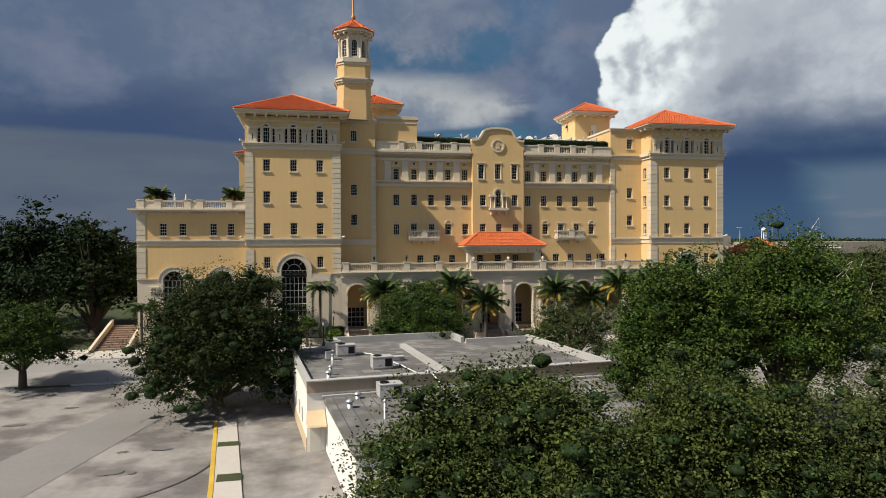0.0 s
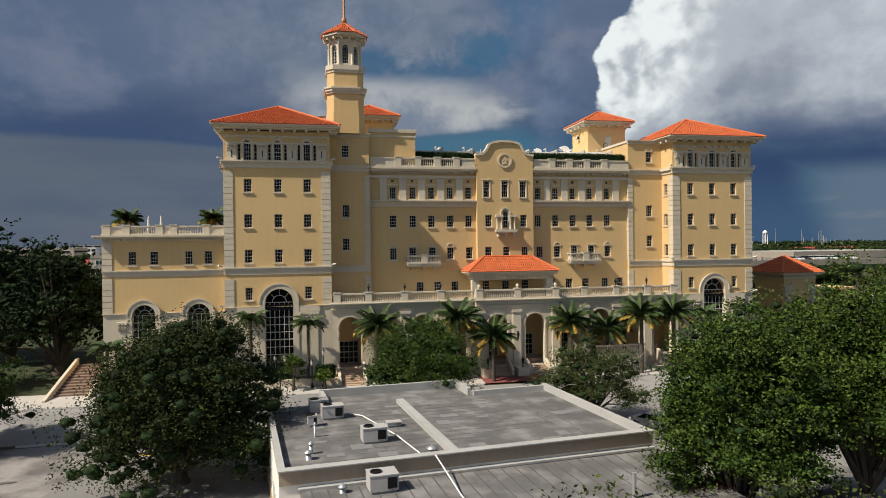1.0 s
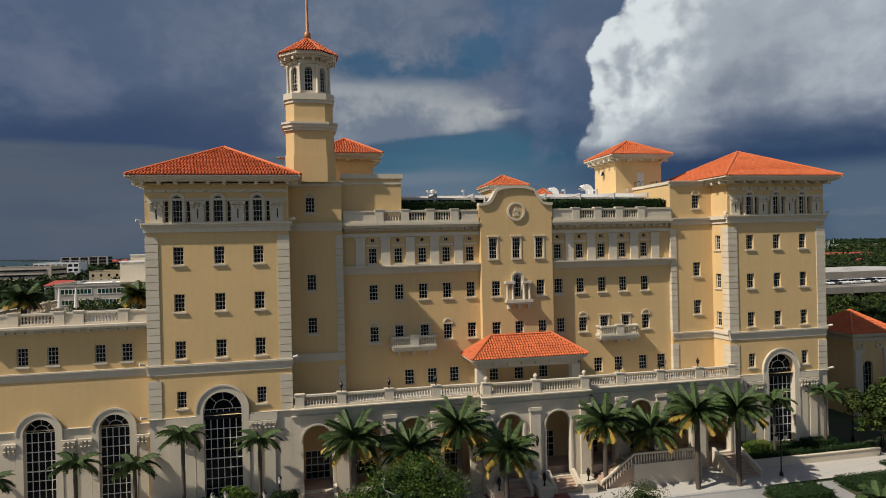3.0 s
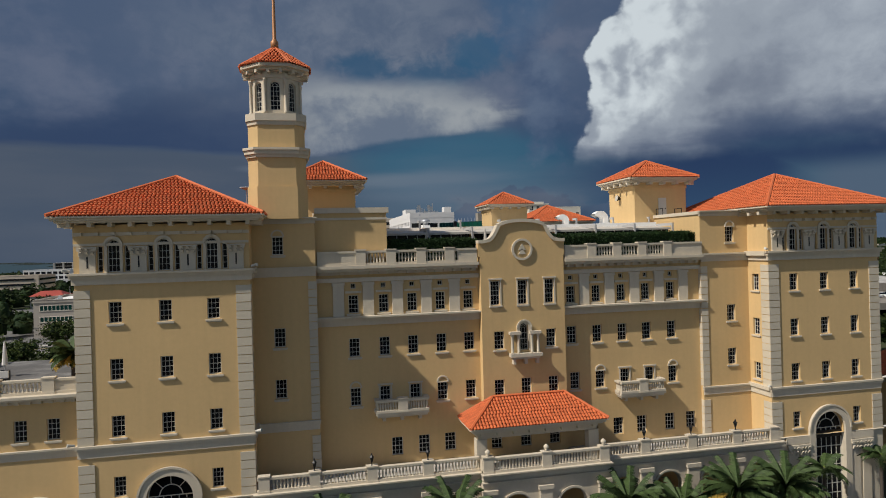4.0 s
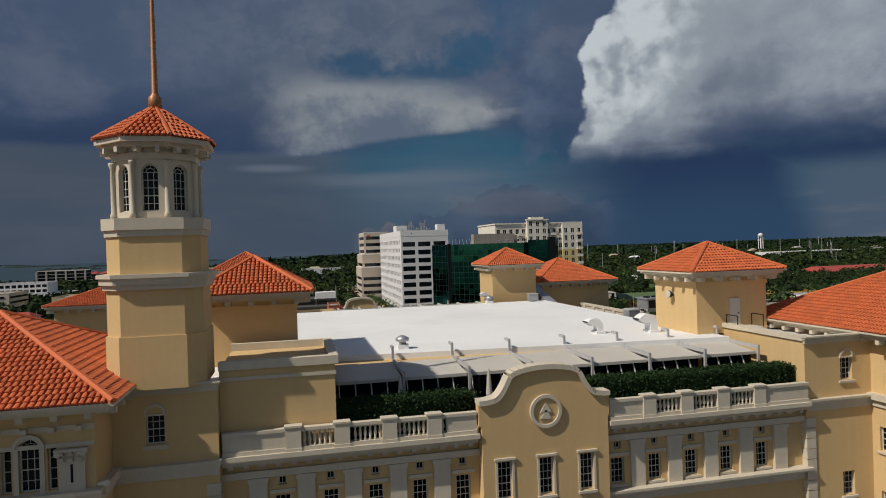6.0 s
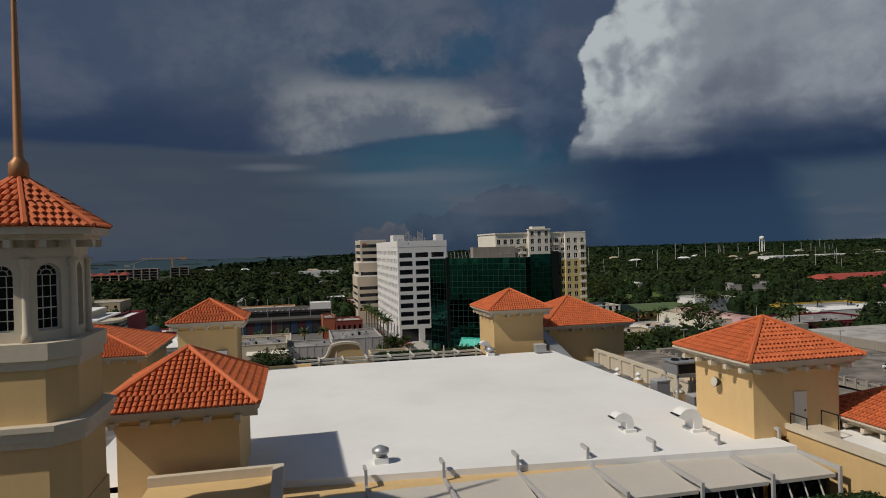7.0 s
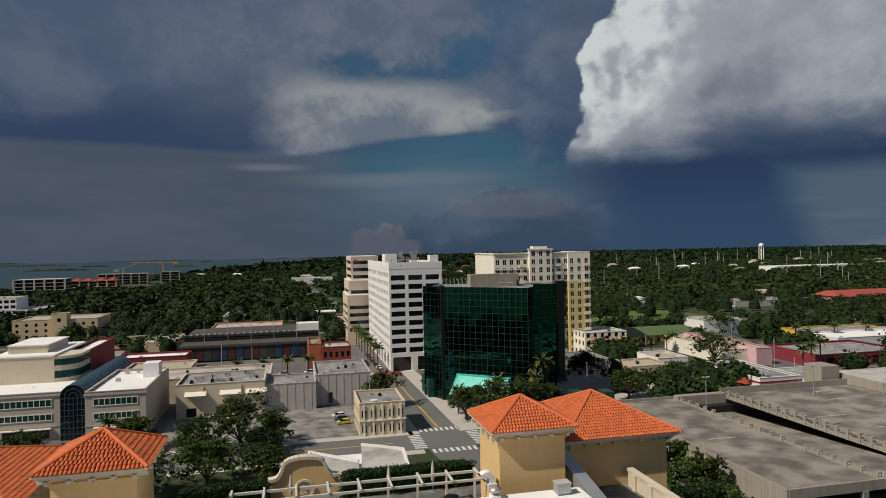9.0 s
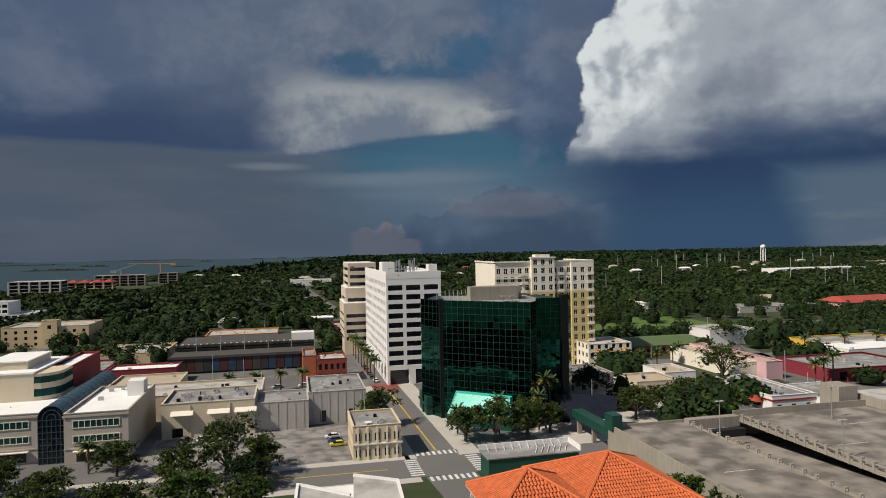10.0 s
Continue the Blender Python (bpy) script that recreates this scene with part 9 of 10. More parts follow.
part("roof", Build().box(-53.7, -40.8, 203.8, 226.2, CG + 14.9, CG + 15.25), WHITE_ROOF, rnd)
arc = [(-41.0 + 0.02, 204.0)] + [(-41.0 + 4.6 * math.sin(a), 208.6 - 4.6 * math.cos(a)) for a in (0.3, 0.6, 0.9, 1.2, 1.5707)] + [(-36.4, 214), (-41.0 + 0.02, 214)]
for z0, z1, m, nm in ((CG + 9.0, CG + 10.0, BEIGE, "balcony"), (CG + 10.0, CG + 11.6, RIBBON, "glazing"), (CG + 11.6, CG + 12.8, BEIGE, "balcony"), (CG + 12.8, CG + 14.2, RIBBON, "glazing"), (CG + 14.2, CG + 14.8, BEIGE, "balcony")):
    part(nm, Build().prism(arc, z0, z1, 0.0 if m is BEIGE else -0.04), m, rnd)
part("penthouse", Build().box(-51.5, -43.5, 208, 222, CG + 15.25, CG + 16.9), BEIGE, rnd)
part("roof", Build().box(-51.7, -43.3, 207.8, 222.2, CG + 16.9, CG + 17.15), WHITE_ROOF, rnd)
block("maroon_block", -41, -36.4, 214.4, 236, 14.6, MAROON, WHITE_ROOF, "maroon painted rear office block", (11,), 3, 0, win=(1.2, 1.4))
vault = thing("barrel_vault", (-32.6, 200, CG), "slate blue glazed barrel-vaulted entrance", "arcade")
VX, VR, VZ, VY = -32.6, 2.35, CG + 8.8, 188.2
b = Build()
for k in range(14):
    a0, a1 = math.pi * k / 14, math.pi * (k + 1) / 14
    p = [(VX + VR * math.cos(a), VZ + VR * math.sin(a)) for a in (a0, a1)]
    b.face((p[0][0], VY, p[0][1]), (p[1][0], VY, p[1][1]), (p[1][0], 226, p[1][1]), (p[0][0], 226, p[0][1]))
part("roof", b, BLUE_STEEL, vault, smooth=True)
for k in range(12):
    b = Build()
    for i in range(10):
        a0, a1 = math.pi * i / 10, math.pi * (i + 1) / 10
        b.tube((VX + (VR + 0.04) * math.cos(a0), VY + 1 + 3.2 * k, VZ + (VR + 0.04) * math.sin(a0)), (VX + (VR + 0.04) * math.cos(a1), VY + 1 + 3.2 * k, VZ + (VR + 0.04) * math.sin(a1)), 0.07, 0.07, 4)
    part("rib", b, BLUE_STEEL, vault)
b = Build()
b.face(*[(VX - VR, VY, CG), (VX + VR, VY, CG)] + [(VX + VR * math.cos(math.pi * k / 14), VY, VZ + VR * math.sin(math.pi * k / 14)) for k in range(15)])
part("glazed_front", b, DARK_GLASS, vault)
part("side_cheek", Build().box(VX - VR - 0.1, VX - VR + 0.1, VY, 189.6, CG, VZ).box(VX + VR - 0.1, VX + VR + 0.1, VY, 189.6, CG, VZ), BLUE_STEEL, vault)
b = Build()
for k in range(7):
    b.box(VX - VR + VR / 3 * k - 0.05, VX - VR + VR / 3 * k + 0.05, VY - 0.1, VY - 0.02, CG, VZ)
for k in range(8):
    b.box(VX - VR, VX + VR, VY - 0.1, VY - 0.03, CG + 1.2 * k, CG + 1.2 * k + 0.1)
for k in range(14):
    a0, a1 = math.pi * k / 14, math.pi * (k + 1) / 14
    for r in (VR, VR * 0.66, VR * 0.33):
        b.tube((VX + r * math.cos(a0), VY - 0.1, VZ + r * math.sin(a0)), (VX + r * math.cos(a1), VY - 0.1, VZ + r * math.sin(a1)), 0.08, 0.08, 4)
part("glazing_grid", b, BLUE_STEEL, vault)
block("row_store", -36, -18, 240, 256, 4.4, BEIGE, ROOF_TAN, "beige store with tan roof", (1.5,), 5, 4, seed=12, win=(1.2, 1.3))
block("row_store", -42, -22, 262, 272, 5.0, MAROON, WHITE_ROOF, "maroon fronted store with a white roof", (), 0, 2, seed=13)
block("row_store", -66, -44, 268, 290, 4.2, MAROON, ROOF_GREY, "low maroon flat-roofed store", (), 0, 2, seed=14)
block("row_store", -56, -32, 300, 325, 4.5, TAN, ROOF_PALE, "tan store with a pale roof", (), 0, 3, seed=15)
block("row_store", -24, 6, 345, 365, 4, ORANGE_WALL, ROOF_PALE, "low orange flat-roofed store", (), 0, 5, seed=16)
block("hacienda", -108, -74, 362, 384, 9.0, TAN, ROOF_PALE, "tan three-storey block with small windows", (1.0, 3.6, 6.2), 9, 3, seed=17, win=(1.2, 1.3), left=False)
block("hacienda_tower", -92, -86, 360.5, 366, 11.6, TAN, ROOF_PALE, "plain tan stair tower", (8,), 1, 0, win=(1.5, 1.6))
block("white_motel", -174, -131, 463, 486, 6.5, OFFICE_WHITE, ROOF_PALE, "white stepped motel with balconies", (1.0, 4.0), 12, 3, seed=18, win=(2.6, 1.8))
block("white_motel", -172, -145, 468, 486, 13, OFFICE_WHITE, ROOF_PALE, "white stepped motel with balconies", (7, 10), 8, 3, seed=19, win=(2.6, 1.8))

tano = block("banded_office", -166, -122, 352, 374, 12.2, OFFICE_TAN, ROOF_PALE, "tan office block with long dark window bands", (), 0, 4, seed=41)
for z in (2.0, 4.8, 7.6, 10.0):
    part("window_band", Build().box(-164, -124, 351.8, 351.99, CG + z, CG + z + 0.9), DARK_GLASS, tano)
    part("window_band", Build().box(-121.99, -121.8, 353, 373, CG + z, CG + z + 0.9), DARK_GLASS, tano)
# pilasters, downpipes and vents on the plain store fronts
for x in (-9.2, -1.0):
    single("downpipe", Build().tube((x, 198.88, CG), (x, 198.88, CG + 7.2), 0.09, 0.09, 6), BEIGE, "beige painted downpipe on the store front", "pipe", "downpipes")
for k in range(6):
    x = 5.2 + 1.9 * k
    single("pilaster", Build().box(x - 0.14, x + 0.14, 199.94, 199.99, CG, CG + 6.1), PALE, "shallow rendered pilaster on the warehouse", "pilaster", "warehouse pilasters")
for k in range(7):
    x = 16.8 + 1.85 * k
    single("pilaster", Build().box(x - 0.14, x + 0.14, 202.44, 202.49, CG, CG + 7.2), PALE, "shallow rendered pilaster on the warehouse", "pilaster", "warehouse pilasters")
for k in range(5):
    x = 24.3 + 1.85 * k
    single("pilaster", Build().box(x - 0.2, x + 0.2, 173.62, 173.79, CG, CG + 6.2), APT_CREAM, "cream pilaster on the corner building", "pilaster", "corner building pilasters")
single("cornice", Build().box(23.2, 32.8, 173.55, 173.79, CG + 2.9, CG + 3.15), APT_CREAM, "cream band between the storeys of the corner building", "trim", kind="structure")

# parking deck
deck = thing("parking_deck", (110, 140, CG), "weathered concrete parking deck with stub posts", "parking deck")
for x0, x1, z1 in ((69.3, 84.4, 9.5), (95.3, 150, 9.6)):
    part("deck", Build().box(x0, x1, 111.2, 160, z1 - 0.35, z1), CONCRETE, deck)
b = Build()
b.hexa([(84.5, 111.2, 8.9), (95.2, 111.2, 8.9), (95.2, 160, 6.4), (84.5, 160, 6.4)], [(84.5, 111.2, 9.3), (95.2, 111.2, 9.3), (95.2, 160, 6.8), (84.5, 160, 6.8)])
part("ramp", b, CONCRETE, deck)
part("side_wall", Build().box(69.0, 69.3, 111, 160.3, CG, 10.3), CONCRETE_WALL, deck)
for z0, z1 in ((9.0, 10.3), (5.9, 7.1), (CG, 4.2)):
    part("spandrel", Build().box(69.3, 150, 110.9, 111.2, z0, z1), CONCRETE_WALL, deck)
for k in range(9):
    part("column", Build().box(71 + k * 9, 71.8 + k * 9, 110.8, 111.4, CG, 9.0), CONCRETE_WALL, deck)
part("inner_floor", Build().box(69.3, 150, 111.3, 159.9, 5.8, 6.1), CONCRETE, deck)
part("back_wall", Build().box(69.3, 84.4, 160, 160.3, CG, 10.0).box(95.2, 150, 160, 160.3, CG, 10.9).box(84.4, 95.2, 160, 160.3, CG, 6.8), CONCRETE_WALL, deck)
part("bridge_beam", Build().box(84.4, 95.2, 158.2, 159.9, 8.4, 10.3), CONCRETE_WALL, deck)
# solid black box painted as the shade under the bridge beam
part("shaft", Build().box(84.5, 95.2, 156.5, 158.2, 6.85, 8.35), DARK, deck)
for x in (84.55, 95.15):
    part("curb", Build().box(x - 0.18, x + 0.18, 111.4, 158, 9.3, 9.75 if x < 90 else 9.9), CONCRETE_WALL, deck)
    me = Build().box(-0.3, 0.3, -0.22, 0.22, 0, 1.05 if x < 90 else 1.7).mesh("stub_post", CONCRETE_WALL)
    n = 19 if x < 90 else 21
    for k in range(n):
        o = under(new("stub_post", me), deck)
        o.matrix_basis = place(x, 113 + k * (44 / (n - 1)), 9.3)
        tag = new("reflector", Build().box(-0.12, 0.12, -0.25, -0.225, 0.55, 0.8).mesh("reflector", WHITE_PAINT) if k == 0 else bpy.data.meshes["reflector"])
        tag.parent = o
part("rail", Build().box(95.0, 95.3, 111.4, 158, 10.55, 10.7), CONCRETE_WALL, deck)
for x, y in ((74.3, 134), (92, 140), (104, 132), (112, 150), (120, 140)):
    part("bay_line", Build().box(x - 0.06, x + 5, y, y + 0.12, 9.51 if x < 90 else 9.61, 9.53 if x < 90 else 9.63) if not 84.5 < x < 95.2 else Build().box(100, 106, y, y + 0.12, 9.61, 9.63), WHITE_PAINT, deck)
for x, y in ((85.0, 150.0), (95.1, 134), (110, 136), (112, 154)):
    t = thing("lamp_post", (x, y, 9.5), "tall grey parking deck light on a pole", "lamp post", "deck lights")
    part("pole", Build().lathe(x, y, 9.5, [(0.2, 0), (0.2, 0.6), (0.09, 0.65), (0.07, 6.2)], 8), METAL_GREY, t)
    part("head", Build().box(x - 0.75, x - 0.15, y - 0.2, y + 0.2, 15.6, 15.75).box(x + 0.15, x + 0.75, y - 0.2, y + 0.2, 15.6, 15.75).box(x - 0.15, x + 0.15, y - 0.04, y + 0.04, 15.62, 15.7), METAL_PAINT, t)
single("stair_tower", Build().box(120.5, 125.0, 161, 166, CG, 13.6), CONCRETE_WALL, "plain concrete stair tower of the deck", "stair tower")
single("upper_deck", Build().box(126, 165, 140, 165, 9.7, 11.6), CONCRETE_WALL, "raised upper level of the parking deck", "parking deck")
single("upper_deck_surface", Build().box(126.4, 164.6, 140.4, 164.6, 11.604, 11.63), ROOF_PALE, "pale surface of the upper deck", "parking deck", kind="structure")
single("lift_head", Build().box(68.7, 70.7, 158, 161, 9.5, 12.3), GREEN_METAL, "green and cream lift head at the deck corner", "lift head")
# low roofs right behind the hotel
t = thing("canopy_shop", (52, 157.2, CG), "low green-edged shop with a white framed roof", "building")
part("wall", Build().box(44.5, 60.8, 155.2, 160.2, CG, 7.4), GREEN_METAL, t)
part("roof", Build().box(44.2, 61.2, 155.0, 160.4, 7.4, 7.6), ROOF_GREY, t)
part("parapet", Build().box(44.2, 61.2, 160.2, 160.4, 7.6, 8.5).box(61.0, 61.2, 155.0, 160.2, 7.6, 8.5), OFFICE_WHITE, t)
for k in range(10):
    part("brace", Build().tube((45.5 + k * 1.5, 160.1, 8.4), (45.5 + k * 1.5, 158.8, 7.6), 0.05, 0.05, 4), OFFICE_WHITE, t)
for k in range(6):
    part("joist", Build().tube((53 + k * 1.1, 155.7, 7.75), (54.5 + k * 1.1, 158.7, 7.75), 0.07, 0.07, 4), OFFICE_WHITE, t)
t = thing("folded_roof_shop", (20, 147, CG), "low shop with angular white and grey folded roofs", "building")
part("wall", Build().box(13.5, 26.5, 141, 152, CG, 6.6), OFFICE_WHITE, t)
b = Build()
b.hexa([(12.5, 143, 6.6), (20, 140, 6.6), (20.5, 146, 6.6), (13, 150.5, 6.6)], [(12.5, 143, 7.4), (20, 140, 7.0), (20.5, 146, 7.2), (13, 150.5, 7.9)])
part("roof", b, ROOF_PALE, t)
b = Build()
b.hexa([(20.5, 141, 6.6), (27.5, 139, 6.6), (28, 149, 6.6), (21.5, 152, 6.6)], [(20.5, 141, 7.1), (27.5, 139, 7.0), (28, 149, 7.6), (21.5, 152, 8.0)])
part("roof", b, ROOF_PALE, t)
part("fascia", Build().tube((12.5, 143, 7.5), (13, 150.5, 8.0), 0.3, 0.3, 4).tube((13, 150.5, 8.0), (20.5, 146, 7.3), 0.3, 0.3, 4).tube((21.5, 152, 8.1), (28, 149, 7.7), 0.3, 0.3, 4).tube((28, 149, 7.7), (27.5, 139, 7.1), 0.3, 0.3, 4), OFFICE_WHITE, t)

# right-hand side of the town
block("red_store", 160, 192, 204.5, 226, 3.9, MAROON, ROOF_GREY, "wide red store with a grey roof", (0.3,), 4, 8, seed=21, win=(2.5, 2.6), left=False)
block("pink_store", 146.5, 152, 214, 252, 5.2, PINK, ROOF_TAN, "pink and cream store with a tan roof", (), 0, 4, seed=22)
block("pale_store", 139, 146.4, 218, 252, 4.6, APT_CREAM, ROOF_TAN, "cream store with a tan roof", (), 0, 3, seed=23)
st = block("striped_store", 122, 134, 182, 206, 3.8, OFFICE_WHITE, ROOF_GREY, "white store with a red stripe and grey roof", (0.3,), 3, 7, seed=24, win=(1.2, 1.4), left=False)
part("stripe", Build().box(121.9, 134.1, 181.85, 181.93, CG + 2.6, CG + 2.95).box(121.85, 121.93, 182, 206, CG + 2.6, CG + 2.95), RED_CAR, st, "red painted stripe")
b = Build()
b.hexa([(120, 185, CG + 1.9), (122, 185, CG + 1.9), (122, 188.4, CG + 1.9), (120, 188.4, CG + 1.9)], [(121, 186.7, CG + 3.2), (122, 186.7, CG + 3.2), (122, 186.8, CG + 3.2), (121, 186.8, CG + 3.2)])
part("porch_roof", b, RED_ROOF, st)
block("striped_annexe", 134.2, 148, 180, 196, 2.8, OFFICE_WHITE, ROOF_GREY, "low white store with a grey roof", (), 0, 3, seed=25)
block("white_store", 170, 190, 274, 290, 6, OFFICE_WHITE, ROOF_PALE, "white block with a pale roof", (), 0, 1, seed=26)
block("yellow_store", 200, 238, 254, 268, 2.7, material("yellow painted wall", (0.6, 0.4, 0.06), 0.8), ROOF_GREY, "long low yellow store with a red band", (), 0, 3, seed=27)
block("white_store", 193, 250, 232, 248, 3.6, OFFICE_WHITE, WHITE_ROOF, "long white flat-roofed store", (), 0, 1, seed=28)
gr = block("green_roof_block", 127, 164, 264, 278, 3.2, ORANGE_WALL, GREEN_ROOF, "orange walled block under a green hipped roof", (0.8,), 12, 0, seed=29, win=(1.3, 1.4))
b = Build()
b.hexa([(125.8, 262.8, CG + 3.3), (165.2, 262.8, CG + 3.3), (165.2, 279.2, CG + 3.3), (125.8, 279.2, CG + 3.3)], [(132, 269.5, CG + 5.4), (159, 269.5, CG + 5.4), (159, 272.5, CG + 5.4), (132, 272.5, CG + 5.4)])
part("hipped_roof", b, GREEN_ROOF, gr)
block("house", 100, 112, 205, 216, 4, BEIGE, ROOF_TAN, "small beige house with a flat tan roof", (1.2,), 3, 4, seed=30)
block("house", 112.5, 122, 212, 224, 4.4, OFFICE_WHITE, ROOF_TAN, "white house with flat roof", (1.2,), 3, 4, seed=31)
block("house", 84, 98, 214, 228, 5, PALE, ROOF_GREY, "grey house with flat roof", (0.8, 2.9), 4, 5, seed=32)
block("red_roof_terrace", 319, 372, 362, 380, 4.4, PINK, RED_ROOF, "terrace of homes with red roofs", (1.0,), 14, 0, seed=33)
b = Build()
b.hexa([(318, 360, CG + 4.5), (374, 360, CG + 4.5), (374, 382, CG + 4.5), (318, 382, CG + 4.5)], [(321, 369, CG + 7.4), (370, 369, CG + 7.4), (370, 373, CG + 7.4), (321, 373, CG + 7.4)])
single("red_roof", b, RED_ROOF, "long red hipped roof over the terrace", "roof")
block("school", 262, 312, 466, 490, 2.6, OFFICE_WHITE, WHITE_ROOF, "long school with white roof", (), 0, 3, seed=34)
block("shed", 258, 312, 372, 392, 3.2, PALE, ROOF_GREY, "long shed with grey roof", (), 0, 0, seed=35)
block("depot", 560, 680, 700, 730, 8, OFFICE_WHITE, WHITE_ROOF, "long white depot among trees", (), 0, 0, seed=36)
block("church", 10, 55, 790, 820, 6, OFFICE_WHITE, ROOF_PALE, "white pitched-roof church hall", (), 0, 0, seed=37)

# mural-clad parking garage on the left
DECK_DARK = material("dark grey deck", (0.065, 0.06, 0.054), 0.92, 2.5, 0.12, 0.1, 0.3, 0.3)
mg = thing("mural_garage", (-4, 290, CG), "two-deck parking garage clad in painted panels", "parking garage")
for i, (y0, y1, z0) in enumerate(((277, 290, 8.2), (290, 318, 9.6))):
    part("deck", Build().box(-27, 20, y0, y1, z0, z0 + 0.5), DECK_DARK, mg)
# near-black box, its colour gives the shade in gaps between panels
part("wall", Build().box(-27, 20, 277.3, 318, CG, 8.2), DARK, mg)
part("upper_front", Build().box(-27, 20, 290.3, 290.6, 8.7, 9.6), DECK_DARK, mg)
mes = [Build().box(0, 2.4, -0.15, 0, 0, 4.9).mesh("mural_panel", m) for m in FENCE_MURAL]
for k in range(18):
    o = under(new("mural_panel", mes[(0, 3, 1, 2, 3, 0, 1)[k % 7]]), mg)
    o.matrix_basis = place(-26.6 + 2.6 * k, 277.2, CG + 0.6)
part("parapet", Build().box(-27.2, 20.2, 276.7, 277.0, 8.2, 9.0).box(-27.2, 20.2, 290, 290.3, 9.4, 11.0), DECK_DARK, mg)
for k in range(24):
    part("cap_light", Build().box(-26.8 + 2 * k, -26.3 + 2 * k, 289.7, 290.2, 11.0, 11.3), OFFICE_WHITE, mg)
for k in range(6):
    part("lamp_mast", Build().tube((-20 + 8 * k, 289, 8.7), (-20 + 8 * k, 289, 16), 0.12, 0.08, 6), METAL_GREY, mg)
part("stair_head", Build().box(12, 20, 292, 298, 10.1, 13.4), OFFICE_WHITE, mg)

# waterfront blocks, cranes
def slab_block(x0, x1, y0, y1, floors, mat, label, fh=3.0):
    t = thing("waterfront_block", ((x0 + x1) / 2, y0, CG), label, "apartment building", "waterfront blocks")
    part("core", Build().box(x0 + 1, x1 - 1, y0 + 1.5, y1 - 1, CG, CG + floors * fh), DARK_GLASS, t)
    me = Build().box(x0, x1, y0, y1, 0, 0.45).mesh("floor_slab", mat)
    for k in range(floors + 1):
        o = under(new("floor_slab", me), t)
        o.matrix_basis = Matrix.Translation((0, 0, (CG + k * fh) * S))
    n = int((x1 - x0) / 8)
    me = Build().box(-0.7, 0.7, -0.1, 1.5, CG, CG + floors * fh).mesh("fin", mat)
    for k in range(n + 1):
        o = under(new("fin", me), t)
        o.matrix_basis = place(x0 + (x1 - x0) * k / n, y0, 0)
    return t


slab_block(-229, -188, 692, 715, 5, PALE, "grey balconied waterfront block", 3.1)
slab_block(-216, -172, 800, 820, 3, TAN, "tan waterfront block with red roofs", 2.9)
slab_block(-214, -159, 892, 915, 4, CONCRETE_WALL, "bare concrete block under construction", 3.2)
slab_block(-152, -130, 937, 955, 4, CONCRETE_WALL, "bare concrete tower under construction", 3.2)
for x in (-211, -200, -188, -177):
    b = Build()
    b.hexa([(x - 5, 799, CG + 9.5), (x + 5, 799, CG + 9.5), (x + 5, 820, CG + 9.5), (x - 5, 820, CG + 9.5)], [(x - 1, 807, CG + 12), (x + 1, 807, CG + 12), (x + 1, 813, CG + 12), (x - 1, 813, CG + 12)])
    single("red_roof", b, RED_ROOF, "red hipped roof of the waterfront block", "roof", "red roofs")
for x, y, h, arm, m in ((-150, 940, 26, -38, ORANGE_WALL), (-186, 895, 19, 20, METAL_GREY)):
    t = thing("tower_crane", (x, y, CG), "tower crane over a building site", "crane", "tower cranes")
    part("mast", Build().box(x - 0.7, x + 0.7, y - 0.7, y + 0.7, CG, CG + h), m, t)
    part("jib", Build().tube((x - arm * 0.35, y, CG + h - 1), (x + arm, y, CG + h + (0 if m is ORANGE_WALL else 8)), 0.7, 0.5, 4), m, t)
    part("counterweight", Build().box(x - arm * 0.4 - 3, x - arm * 0.4 + 3, y - 1, y + 1, CG + h - 3, CG + h), m, t)
wt = thing("water_tower", (891, 1137, CG), "white domed water tower on legs", "water tower")
part("tank", Build().lathe(891, 1137, 29.2, [(1.6, 0), (4.0, 1.3), (4.8, 3.2), (4.5, 5.2), (3.2, 7.0), (0.8, 8.2)], 20), OFFICE_WHITE, wt, smooth=True)
for k in range(6):
    a = 2 * math.pi * k / 6
    part("leg", Build().tube((891 + 4.8 * math.cos(a), 1137 + 4.8 * math.sin(a), CG), (891 + 4.4 * math.cos(a), 1137 + 4.4 * math.sin(a), 31), 0.5, 0.5, 6), OFFICE_WHITE, wt)
part("riser", Build().tube((891, 1137, CG), (891, 1137, 30), 1.0, 1.0, 8), OFFICE_WHITE, wt)
rg = np.random.default_rng(12)
for k in range(34):
    y = rg.uniform(420, 1300)
    x = y * rg.uniform(0.32, 0.95)
    h = rg.uniform(12, 26)
    single("utility_mast", Build().tube((x, y, CG), (x, y, CG + h), 0.35 * y / 700, 0.25 * y / 700, 5), METAL_PAINT if k % 2 else GREY_COPING, "tall pale utility mast among trees", "mast", "utility masts")
for k in range(26):
    y = rg.uniform(180, 420)
    x = rg.uniform(-0.35, 0.75) * y + 10
    single("utility_pole", Build().tube((x, y, CG), (x, y, CG + rg.uniform(7, 10)), 0.12, 0.09, 5), GREY_COPING, "wooden utility pole along a street", "utility pole", "utility poles")

